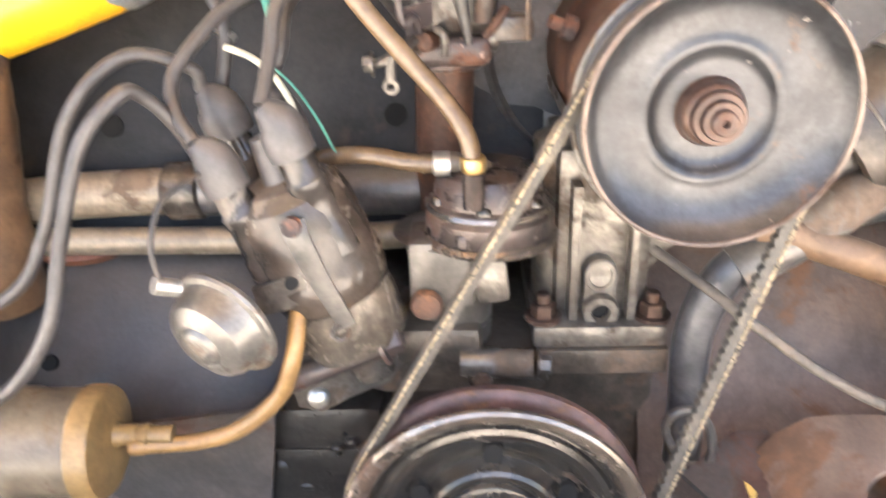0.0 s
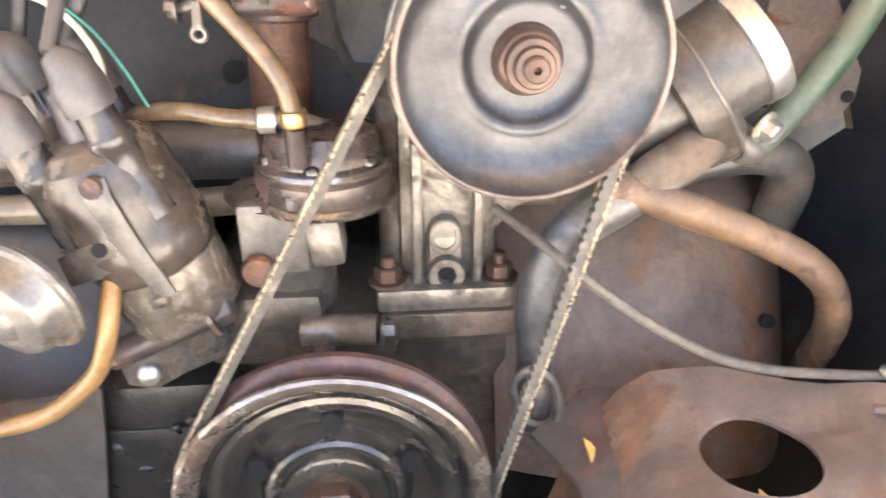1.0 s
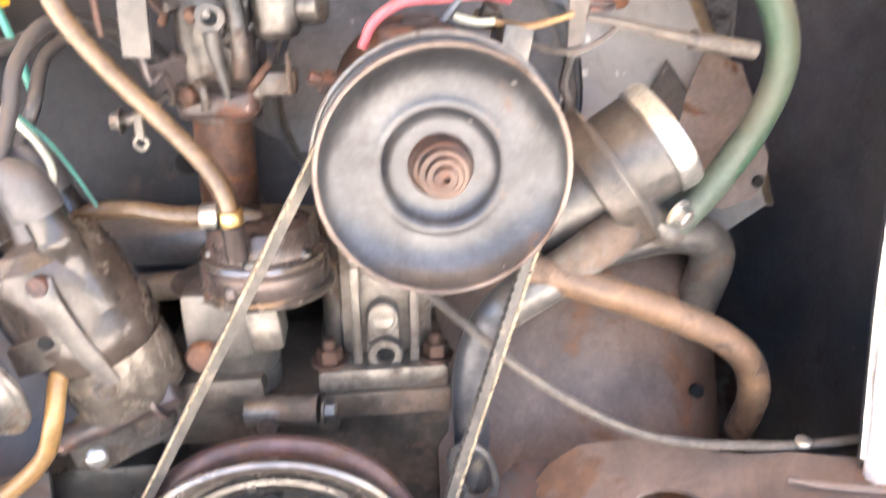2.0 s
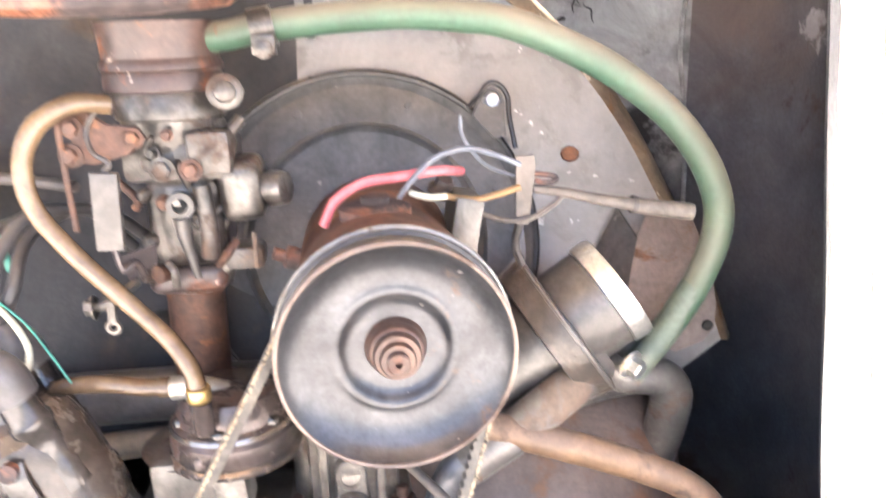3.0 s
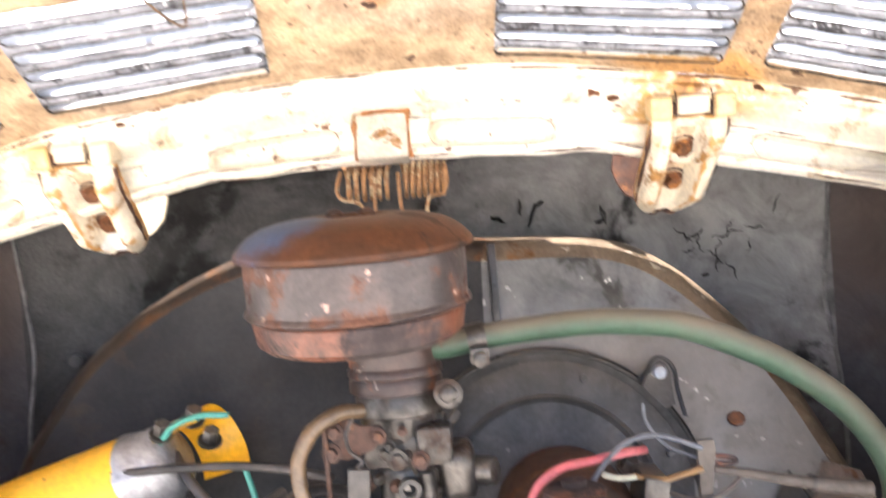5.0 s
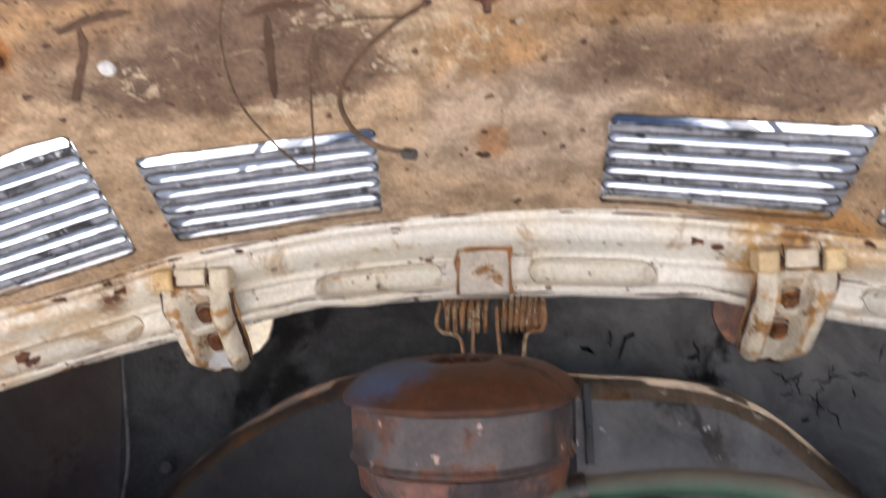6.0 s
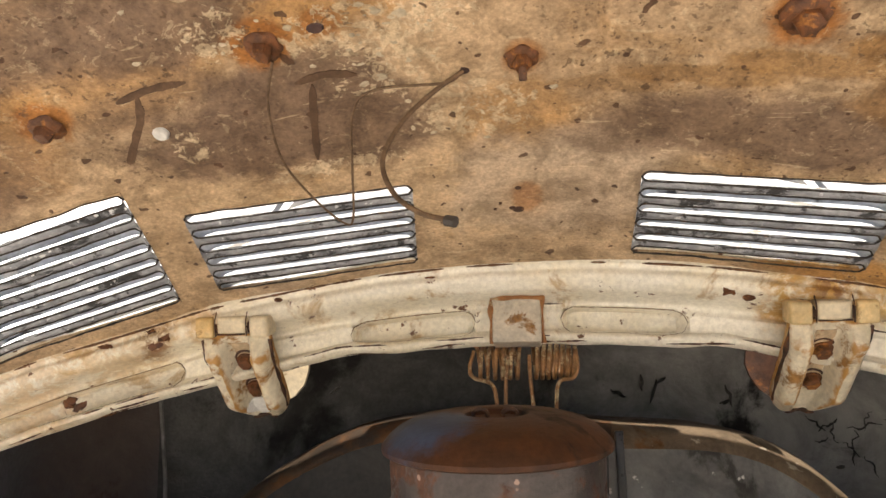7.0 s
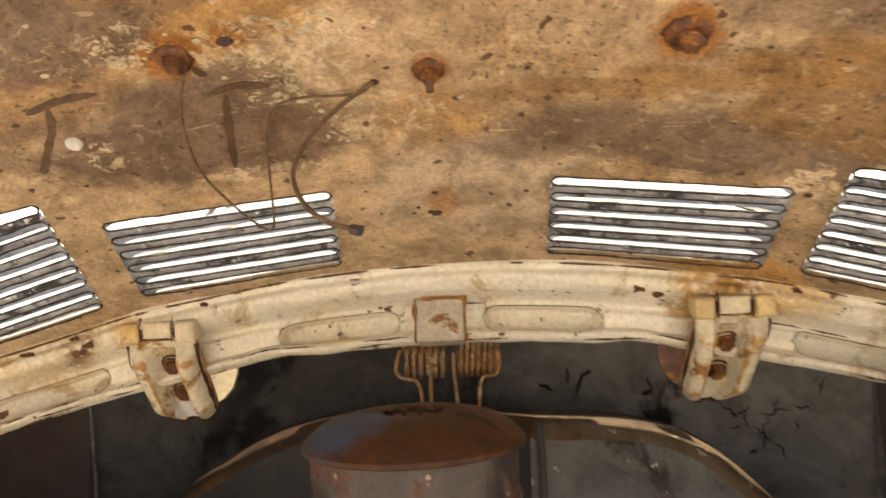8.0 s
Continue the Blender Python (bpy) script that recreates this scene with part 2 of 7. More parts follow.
M = dict(
    steel=mat("worn_steel", (0.50, 0.50, 0.50), (0.34, 0.35, 0.37), 0.32, 0.85, 30, RUST, 0.18, 30, 0.12, dust=DUST, dust_amount=0.1),
    pulley=mat("pulley_steel", (0.088, 0.088, 0.090), (0.042, 0.043, 0.046), 0.32, 0.6, 16, (0.12, 0.07, 0.045), 0.08, 26, 0.08, spots=(0.30, 0.28, 0.25), spot_scale=130, spot_amount=-0.2, grime=0.6),
    pulley_dark=mat("pulley_black", (0.06, 0.056, 0.05), (0.12, 0.11, 0.10), 0.2, 0.7, 35, (0.11, 0.065, 0.045), 0.1, 24, 0.1, grime=0.4),
    rim_red=mat("rim_red_brown", (0.135, 0.08, 0.073), (0.09, 0.058, 0.053), 0.42, 0.3, 40, (0.16, 0.085, 0.05), 0.4, 35, 0.2),
    rust=mat("rusted_iron", (0.125, 0.06, 0.036), (0.075, 0.043, 0.031), 0.62, 0.15, 60, (0.21, 0.095, 0.045), 0.3, 50, 0.4),
    rust_paint=mat("rusted_grey_paint", (0.066, 0.056, 0.054), (0.095, 0.072, 0.064), 0.36, 0.25, 22, (0.135, 0.06, 0.036), 0.42, 30, 0.35, spots=(0.36, 0.24, 0.19), spot_scale=60, spot_amount=0.22),
    rust_top=mat("rusted_lid_paint", (0.105, 0.038, 0.013), (0.046, 0.021, 0.012), 0.6, 0.05, 16, (0.04, 0.029, 0.023), 0.4, 11, 0.35, gloss=0.3, worn=[((-0.036, -0.032, 0.105), 0.017, 0.020, (0.055, 0.082, 0.15), 0.035), ((-0.052, -0.006, 0.102), 0.008, 0.014, (0.06, 0.065, 0.085), 0.03)]),
    rust_orange=mat("orange_rust", (0.19, 0.068, 0.034), (0.11, 0.05, 0.032), 0.42, 0.05, 40, (0.055, 0.04, 0.037), 0.6, 22, 0.45),
    alu=mat("grimy_aluminium", (0.235, 0.212, 0.182), (0.125, 0.11, 0.093), 0.33, 0.5, 45, (0.09, 0.062, 0.042), 0.45, 22, 0.35, dust=DUST, dust_amount=0.12, grime=0.7),
    zinc=mat("zinc_alloy", (0.15, 0.135, 0.118), (0.066, 0.059, 0.052), 0.33, 0.6, 40, (0.075, 0.048, 0.033), 0.5, 28, 0.4, grime=0.85),
    bright=mat("bright_tin", (0.68, 0.67, 0.62), (0.55, 0.54, 0.5), 0.3, 0.8, 30, (0.5, 0.38, 0.18), 0.2, 18, 0.1),
    chrome=mat("plated_can", (0.24, 0.225, 0.20), (0.16, 0.15, 0.135), 0.36, 0.6, 25, (0.13, 0.095, 0.065), 0.35, 40, 0.2),
    black=mat("black_tin", (0.060, 0.060, 0.060), (0.098, 0.096, 0.094), 0.40, 0.0, 25, dust=DUST, dust_amount=0.12, bump=0.15, spots=(0.16, 0.15, 0.14), spot_scale=120, spot_amount=-0.15, gloss=0.3),
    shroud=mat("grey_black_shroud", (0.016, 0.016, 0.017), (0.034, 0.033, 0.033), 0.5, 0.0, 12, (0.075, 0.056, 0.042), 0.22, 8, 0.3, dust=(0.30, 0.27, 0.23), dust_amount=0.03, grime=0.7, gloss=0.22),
    # tar's wide pale patch paints the brighter, lit right side of the wall
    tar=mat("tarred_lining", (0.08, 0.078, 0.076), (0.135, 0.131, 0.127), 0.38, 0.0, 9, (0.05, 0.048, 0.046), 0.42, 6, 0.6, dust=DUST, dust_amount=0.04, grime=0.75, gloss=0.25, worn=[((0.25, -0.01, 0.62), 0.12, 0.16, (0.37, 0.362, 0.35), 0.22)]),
    side=mat("dark_side_panel", (0.068, 0.070, 0.084), (0.125, 0.123, 0.134), 0.34, 0.0, 9, (0.085, 0.055, 0.046), 0.30, 7, 0.4, spots=(0.26, 0.25, 0.24), spot_scale=26, spot_amount=-0.35, dust=DUST, dust_amount=0.14, worn=[((-0.01, 0.13, 0.62), 0.03, 0.12, (0.13, 0.10, 0.09), 0.22), ((0.035, 0.055, 0.565), 0.004, 0.008, (0.34, 0.32, 0.32), 0.07)]),
    tin_pink=mat("primer_brown_tin", (0.16, 0.108, 0.085), (0.095, 0.066, 0.053), 0.58, 0.0, 16, (0.165, 0.075, 0.036), 0.48, 10, 0.3, dust=DUST, dust_amount=0.12, grime=0.7),
    tin_dark=mat("blue_black_tin", (0.024, 0.026, 0.03), (0.045, 0.045, 0.047), 0.45, 0.0, 14, (0.12, 0.075, 0.048), 0.15, 10, 0.3, dust=DUST, dust_amount=0.08, grime=0.7),
    case=mat("oily_crankcase", (0.105, 0.085, 0.067), (0.048, 0.041, 0.035), 0.3, 0.2, 40, (0.13, 0.088, 0.06), 0.4, 20, 0.5, dust=DUST, dust_amount=0.12, grime=0.7),
    oily=mat("oily_black", (0.014, 0.013, 0.012), (0.03, 0.027, 0.024), 0.3, 0.0, 60, bump=0.35),
    pipe_brown=mat("brown_pipe", (0.205, 0.118, 0.062), (0.12, 0.072, 0.043), 0.48, 0.1, 25, (0.085, 0.05, 0.033), 0.4, 18, 0.3, dust=DUST, dust_amount=0.14),
    pipe_grey=mat("grey_pipe", (0.18, 0.165, 0.145), (0.10, 0.094, 0.086), 0.36, 0.35, 25, (0.13, 0.088, 0.06), 0.35, 18, 0.25, dust=DUST, dust_amount=0.14, grime=0.6),
    manifold=mat("manifold_pipe", (0.12, 0.12, 0.125), (0.075, 0.075, 0.08), 0.36, 0.45, 30, (0.22, 0.17, 0.11), 0.28, 14, 0.25, dust=DUST, dust_amount=0.16),
    fuel_hose=mat("amber_fuel_hose", (0.145, 0.096, 0.054), (0.098, 0.066, 0.04), 0.15, 0.0, 20, bump=0.08, grime=0.4),
    fuel_orange=mat("orange_fuel_hose", (0.30, 0.175, 0.065), (0.23, 0.135, 0.055), 0.3, 0.0, 25, bump=0.08),
    brass=mat("brass", (0.72, 0.52, 0.22), (0.6, 0.42, 0.18), 0.3, 0.9, 40, bump=0.1),
    green=mat("green_hose", (0.030, 0.074, 0.045), (0.036, 0.092, 0.058), 0.45, 0.0, 10, bump=0.12, dust=(0.135, 0.118, 0.088), dust_amount=0.95, grime=0.4, gloss=0.3, dust_from=-0.45),
    rubber=mat("grey_rubber", (0.05, 0.047, 0.049), (0.085, 0.081, 0.082), 0.42, 0.0, 30, bump=0.15, dust=DUST, dust_amount=0.14),
    belt=mat("dusty_belt", (0.075, 0.068, 0.058), (0.11, 0.098, 0.082), 0.6, 0.0, 60, (0.19, 0.162, 0.125), 0.3, 60, 0.3),
    bakelite=mat("brown_bakelite", (0.085, 0.066, 0.052), (0.03, 0.024, 0.021), 0.2, 0.0, 25, (0.17, 0.135, 0.105), 0.4, 18, 0.15, dust=DUST, dust_amount=0.12, grime=0.7),
    red_wire=mat("pink_red_wire", (0.50, 0.10, 0.115), (0.58, 0.17, 0.18), 0.4, 0.0, 30, bump=0.05, grime=0.2),
    blue_wire=mat("blue_grey_wire", (0.10, 0.11, 0.13), (0.15, 0.16, 0.18), 0.4, 0.0, 30, bump=0.05, grime=0.3),
    teal_wire=mat("teal_wire", (0.04, 0.22, 0.17), (0.06, 0.27, 0.215), 0.45, 0.0, 30, bump=0.05, grime=0.3),
    pale_wire=mat("pale_wire", (0.55, 0.55, 0.42), (0.44, 0.44, 0.36), 0.5, 0.0, 40, bump=0.05, grime=0.2),
    dark_wire=mat("dark_wire", (0.03, 0.028, 0.026), (0.06, 0.05, 0.045), 0.55, 0.0, 40, bump=0.1),
    brown_wire=mat("brown_cloth_wire", (0.13, 0.08, 0.045), (0.19, 0.12, 0.07), 0.8, 0.0, 120, bump=0.3),
    loom=mat("dusty_loom", (0.135, 0.112, 0.09), (0.09, 0.076, 0.063), 0.6, 0.0, 40, bump=0.25),
    yellow=mat("yellow_plastic", (0.85, 0.45, 0.01), (0.80, 0.40, 0.015), 0.32, 0.0, 15, bump=0.04, dust=DUST, dust_amount=0.05, grime=0.1),
    tape=mat("silver_tape", (0.42, 0.42, 0.42), (0.32, 0.32, 0.33), 0.35, 0.5, 40, bump=0.5),
    grey_card=mat("pale_grey_plate", (0.10, 0.09, 0.08), (0.062, 0.057, 0.051), 0.4, 0.2, 30, (0.11, 0.08, 0.06), 0.2, 25, 0.1),
    filter=mat("dirty_filter", (0.17, 0.14, 0.098), (0.10, 0.082, 0.06), 0.35, 0.0, 22, (0.13, 0.09, 0.05), 0.4, 12, 0.1),
    filter_end=mat("amber_filter_end", (0.27, 0.175, 0.075), (0.19, 0.12, 0.05), 0.32, 0.0, 25, bump=0.1),
    cream=mat("cream_paint", (0.76, 0.66, 0.48), (0.66, 0.55, 0.37), 0.3, 0.0, 9, (0.20, 0.095, 0.035), 0.06, 16, 0.12, spots=(0.14, 0.07, 0.03), spot_scale=75, spot_amount=-0.25, grime=0.3),
    cream_rust=mat("cream_paint_rusty", (0.78, 0.60, 0.32), (0.62, 0.40, 0.15), 0.42, 0.0, 30, (0.24, 0.10, 0.03), 0.26, 40, 0.25, grime=0.35),
    white=mat("white_body_paint", (0.78, 0.77, 0.74), (0.70, 0.69, 0.66), 0.35, 0.0, 10, (0.3, 0.2, 0.12), 0.05, 16, 0.05, grime=0.1),
    ground=mat("pale_ground", (0.76, 0.71, 0.63), (0.68, 0.63, 0.55), 0.9, 0.0, 3, bump=0.4, grime=0.1),
    leaf=mat("dry_leaf", (0.55, 0.36, 0.09), (0.42, 0.25, 0.06), 0.7, 0.0, 60, bump=0.3),
    glass=mat("dark_window", (0.01, 0.011, 0.012), (0.014, 0.015, 0.016), 0.08, 0.0, 5, bump=0.0),
)


def lid_material(rim=False):
    """Stained lid paint: ochre inner skin with damp stains and flakes, or the cream rim with rust round its hinges."""
    m = bpy.data.materials.new("cream_rim_paint" if rim else "stained_lid_paint")
    m.use_nodes = True
    n, l = m.node_tree.nodes, m.node_tree.links
    p = n["Principled BSDF"]
    co = n.new("ShaderNodeTexCoord").outputs["Object"]

    def tex(s, detail=6.0, rough=0.6, dist=0.0, stretch=None):
        x = n.new("ShaderNodeTexNoise")
        for k, v in (("Scale", s), ("Detail", detail), ("Roughness", rough), ("Distortion", dist)):
            x.inputs[k].default_value = v
        if stretch:
            mp = n.new("ShaderNodeMapping")
            mp.inputs["Scale"].default_value, mp.inputs["Rotation"].default_value = stretch
            l.new(co, mp.inputs["Vector"])
            l.new(mp.outputs[0], x.inputs["Vector"])
        else:
            l.new(co, x.inputs["Vector"])
        return x.outputs["Fac"]

    def step(f, a, b, to=(0.0, 1.0)):
        r = n.new("ShaderNodeMapRange")
        r.interpolation_type = "SMOOTHSTEP"
        for k, v in (("From Min", a), ("From Max", b), ("To Min", to[0]), ("To Max", to[1])):
            r.inputs[k].default_value = v
        l.new(f, r.inputs["Value"])
        return r.outputs["Result"]

    def calc(op, a, b):
        x = n.new("ShaderNodeMath")
        x.operation = op
        for s, v in zip(x.inputs, (a, b)):
            if isinstance(v, float):
                s.default_value = v
            else:
                l.new(v, s)
        return x.outputs[0]

    def mix(f, a, b, mode="MIX"):
        x = n.new("ShaderNodeMix")
        x.data_type, x.blend_type = "RGBA", mode
        if isinstance(f, float):
            x.inputs["Factor"].default_value = f
        else:
            l.new(f, x.inputs["Factor"])
        for s, c in ((x.inputs["A"], a), (x.inputs["B"], b)):
            if isinstance(c, tuple):
                s.default_value = (*c, 1)
            else:
                l.new(c, s)
        return x.outputs["Result"]

    def near(c, r, soft, ragged=0.06):
        """1 inside a ragged round patch about c."""
        d = n.new("ShaderNodeVectorMath")
        d.operation = "DISTANCE"
        l.new(co, d.inputs[0])
        d.inputs[1].default_value = c
        wob = calc("MULTIPLY", calc("SUBTRACT", tex(22, 6.0), 0.5), ragged)
        return step(calc("ADD", d.outputs["Value"], wob), r, r + soft, (1.0, 0.0))

    big = tex(5.5, 4.0, 0.55, 0.5)
    if rim:
        col = mix(step(tex(8, 5.0, 0.6, 0.4), 0.35, 0.65), (0.88, 0.84, 0.74), (0.80, 0.73, 0.58))
        for c, r, s, k in (((0.20, 0.014, 0.046), 0.022, 0.03, 0.95), ((0.25, 0.012, 0.035), 0.004, 0.04, 0.7), ((-0.262, 0.01, 0.02), 0.004, 0.03, 0.7), ((-0.33, 0.0, 0.0), 0.01, 0.05, 0.5), ((-0.40, 0.0, -0.03), 0.01, 0.06, 0.5)):
            col = mix(calc("MULTIPLY", calc("MULTIPLY", near(c, r, s, 0.13), k), step(tex(75, 8.0, 0.72, 0.5), 0.38, 0.52)), col, (0.56, 0.32, 0.08))
        for c, r, s in (((0.215, 0.01, 0.046), 0.008, 0.02), ((0.165, 0.02, 0.035), 0.001, 0.012), ((-0.30, 0.01, 0.01), 0.002, 0.02)):
            col = mix(calc("MULTIPLY", near(c, r, s, 0.06), step(tex(110, 8.0, 0.72, 0.5), 0.42, 0.52)), col, (0.24, 0.11, 0.04))
        col = mix(calc("MULTIPLY", step(tex(26, 8.0, 0.7, 0.5), 0.555, 0.66), 0.75), col, (0.46, 0.30, 0.13))
        chips = step(tex(64, 7.0, 0.66, 0.3), 0.635, 0.655)
        col = mix(chips, col, (0.15, 0.065, 0.028))
        col = mix(0.5, col, mix(step(tex(240, 4.0, 0.7), 0.3, 0.7), (0.7, 0.69, 0.66), (1.15, 1.15, 1.13)), "MULTIPLY")
        l.new(col, p.inputs["Base Color"])
        p.inputs["Roughness"].default_value = 0.3
        b = n.new("ShaderNodeBump")
        b.inputs["Strength"].default_value, b.inputs["Distance"].default_value = 0.35, 0.0015
        l.new(calc("SUBTRACT", tex(45, 5.0), chips), b.inputs["Height"])
        l.new(b.outputs[0], p.inputs["Normal"])
        return m
    def patch(x, y, rx, ry, soft=0.5, ragged=0.9, grain=24):
        """1 inside a ragged oval about x, y on the lid."""
        v = n.new("ShaderNodeVectorMath")
        v.operation = "MULTIPLY_ADD"
        l.new(co, v.inputs[0])
        v.inputs[1].default_value, v.inputs[2].default_value = (1 / rx, 1 / ry, 0), (-x / rx, -(y - 0.15) / ry, 0)
        d = n.new("ShaderNodeVectorMath")
        d.operation = "LENGTH"
        l.new(v.outputs[0], d.inputs[0])
        wob = calc("MULTIPLY", calc("SUBTRACT", tex(grain, 8.0, 0.7, 0.3), 0.5), ragged * 2)
        return step(calc("ADD", d.outputs["Value"], wob), 1 - soft / 2, 1 + soft / 2, (1.0, 0.0))

    def lay(col, colour, patches):
        for x, y, rx, ry, k in patches:
            col = mix(calc("MULTIPLY", patch(x, y, rx, ry), k), col, colour)
        return col

    col = mix(step(big, 0.35, 0.65), (0.56, 0.41, 0.265), (0.42, 0.298, 0.187))
    col = mix(calc("MULTIPLY", step(tex(13, 8.0, 0.7, 0.8), 0.48, 0.68), 0.6), col, (0.40, 0.245, 0.115))
    # ochre bloom
    col = lay(col, (0.46, 0.245, 0.08), [(-0.19, -0.085, 0.08, 0.03, 0.5), (-0.215, -0.045, 0.06, 0.022, 0.45), (-0.11, -0.085, 0.06, 0.04, 0.7), (0.0, 0.022, 0.04, 0.026, 0.5), (0.30, -0.06, 0.06, 0.03, 0.5), (0.0, 0.105, 0.02, 0.02, 0.5), (-0.30, -0.05, 0.05, 0.05, 0.7), (0.21, 0.155, 0.05, 0.018, 0.9)])
    # greyer, cleaner paint between the louvres
    col = lay(col, (0.50, 0.395, 0.30), [(0.02, 0.09, 0.075, 0.05, 0.7), (-0.20, 0.12, 0.04, 0.05, 0.5), (0.05, 0.05, 0.06, 0.02, 0.5)])
    # damp brown stains above the louvres, with a streak running in from the edge; last patches darken the upper left
    # and right
    col = lay(col, (0.19, 0.125, 0.085), [(-0.155, 0.002, 0.066, 0.032, 1.0), (-0.095, 0.016, 0.048, 0.034, 0.95), (-0.13, -0.02, 0.05, 0.02, 0.8), (-0.11, -0.028, 0.040, 0.016, 0.75), (0.14, 0.030, 0.085, 0.026, 0.9), (0.26, 0.0, 0.08, 0.04, 0.9), (0.06, 0.035, 0.04, 0.024, 0.5), (-0.175, -0.072, 0.045, 0.018, 0.7), (-0.34, 0.0, 0.05, 0.02, 0.5), (-0.23, -0.02, 0.03, 0.016, 0.4), (-0.12, -0.095, 0.04, 0.02, 0.6), (-0.25, -0.10, 0.10, 0.032, 0.8), (-0.31, -0.03, 0.05, 0.03, 0.6), (-0.19, -0.078, 0.06, 0.026, 0.7), (-0.20, -0.035, 0.05, 0.012, 0.5), (0.24, -0.10, 0.09, 0.035, 0.8), (0.20, -0.068, 0.06, 0.018, 0.65), (0.21, -0.03, 0.06, 0.012, 0.5)])
    col = lay(col, (0.30, 0.165, 0.06), [(0.05, 0.002, 0.04, 0.006, 0.5), (0.10, -0.006, 0.045, 0.007, 0.7), (0.15, -0.016, 0.045, 0.008, 0.8), (0.20, -0.028, 0.045, 0.010, 0.9), (0.26, -0.045, 0.06, 0.014, 0.9), (0.23, 0.0, 0.05, 0.02, 0.6)])
    # rust run round the bolts
    col = lay(col, (0.36, 0.145, 0.035), [(0.003, -0.018, 0.012, 0.012, 0.8), (0.140, -0.046, 0.017, 0.018, 0.95), (-0.131, -0.052, 0.017, 0.014, 0.95), (-0.259, -0.042, 0.016, 0.014, 0.9), (-0.100, -0.055, 0.012, 0.008, 0.8), (0.0, 0.100, 0.010, 0.014, 0.6)])
    # clouds of pale flaking
    cloud = None
    for x, y, rx, ry in ((-0.075, -0.050, 0.055, 0.017), (-0.070, -0.022, 0.034, 0.022), (-0.030, 0.014, 0.036, 0.022), (-0.152, -0.060, 0.018, 0.016), (-0.125, 0.044, 0.055, 0.008), (-0.195, 0.002, 0.012, 0.012), (0.235, 0.055, 0.02, 0.02)):
        f = patch(x, y, rx, ry, 0.6, 0.7, 40)
        cloud = f if cloud is None else calc("MAXIMUM", cloud, f)
    cloud = calc("MAXIMUM", cloud, 0.16)
    flakes = calc("MULTIPLY", step(calc("ADD", tex(125, 8.0, 0.7, 0.5), calc("MULTIPLY", cloud, 0.145)), 0.645, 0.66), step(cloud, 0.0, 0.5))
    col = mix(calc("MULTIPLY", flakes, 0.8), col, (0.64, 0.52, 0.36))
    scuffs = step(tex(75, 9.0, 0.75, 0.6), 0.585, 0.60)
    col = mix(calc("MULTIPLY", scuffs, 0.30), col, (0.70, 0.58, 0.40))
    # dark specks, thickest in drifts
    drift = step(tex(7, 3.0, 0.5), 0.42, 0.62)
    specks = calc("MULTIPLY", step(tex(210, 5.0, 0.6, 0.2), 0.595, 0.63), calc("MAXIMUM", drift, 0.25))
    col = mix(calc("MULTIPLY", specks, 0.75), col, (0.11, 0.065, 0.035))
    dots = step(tex(95, 2.0, 0.45), 0.70, 0.715)
    col = mix(calc("MULTIPLY", dots, 0.9), col, (0.085, 0.04, 0.02))
    scratch = calc("MULTIPLY", step(tex(60, 2.0, 0.5, 0.6, ((0.25, 2.5, 2.5), (0, 0, 0.4))), 0.68, 0.71), 0.3)
    col = mix(scratch, col, (0.78, 0.66, 0.46))
    col = mix(0.75, col, mix(step(tex(34, 9.0, 0.75, 0.4), 0.36, 0.64), (0.50, 0.45, 0.39), (1.28, 1.27, 1.24)), "MULTIPLY")
    col = mix(0.6, col, mix(step(tex(380, 4.0, 0.7), 0.3, 0.7), (0.62, 0.60, 0.57), (1.28, 1.28, 1.26)), "MULTIPLY")
    l.new(col, p.inputs["Base Color"])
    l.new(step(big, 0.3, 0.7, (0.45, 0.72)), p.inputs["Roughness"])
    b = n.new("ShaderNodeBump")
    b.inputs["Strength"].default_value, b.inputs["Distance"].default_value = 0.6, 0.0012
    l.new(calc("ADD", calc("SUBTRACT", flakes, dots), tex(200, 4.0)), b.inputs["Height"])
    l.new(b.outputs[0], p.inputs["Normal"])
    return m


M["lid"] = lid_material()
M["rim_cream"] = lid_material(True)
M["pale_fray"] = mat("pale_fray", (0.40, 0.32, 0.21), (0.24, 0.19, 0.125), 0.85, 0.0, 160, bump=0.4, spots=(0.03, 0.027, 0.022), spot_scale=420, spot_amount=0.9)
# paler copy of the shroud: sheen and light painted in, besides dust and scuffs
M["shroud_lit"] = mat("lit_grey_shroud", (0.075, 0.076, 0.076), (0.14, 0.136, 0.128), 0.3, 0.0, 11, (0.05, 0.047, 0.042), 0.42, 16, 0.3, dust=(0.42, 0.40, 0.375), dust_amount=0.40, spots=(0.55, 0.53, 0.49), spot_scale=70, spot_amount=0.05, grime=0.85, gloss=0.4, dust_from=0.02, dust_to=0.46)
M["rim_worn"] = mat("worn_pulley_rim", (0.165, 0.125, 0.102), (0.11, 0.083, 0.068), 0.38, 0.3, 30, (0.09, 0.055, 0.038), 0.35, 24, 0.2)
M["pipe_tan"] = mat("tan_pipe", (0.33, 0.275, 0.205), (0.20, 0.17, 0.13), 0.36, 0.3, 22, (0.15, 0.10, 0.065), 0.3, 14, 0.2, dust=DUST, dust_amount=0.15)
# scuffed grey that also paints the shadowed insides of the louvre hoods
M["louvre_grey"] = mat("shaded_louvre_grey", (0.46, 0.47, 0.50), (0.22, 0.23, 0.255), 0.4, 0.0, 42, (0.06, 0.06, 0.065), 0.38, 44, 0.5, spots=(0.66, 0.67, 0.69), spot_scale=150, spot_amount=0.5, grime=0.6)
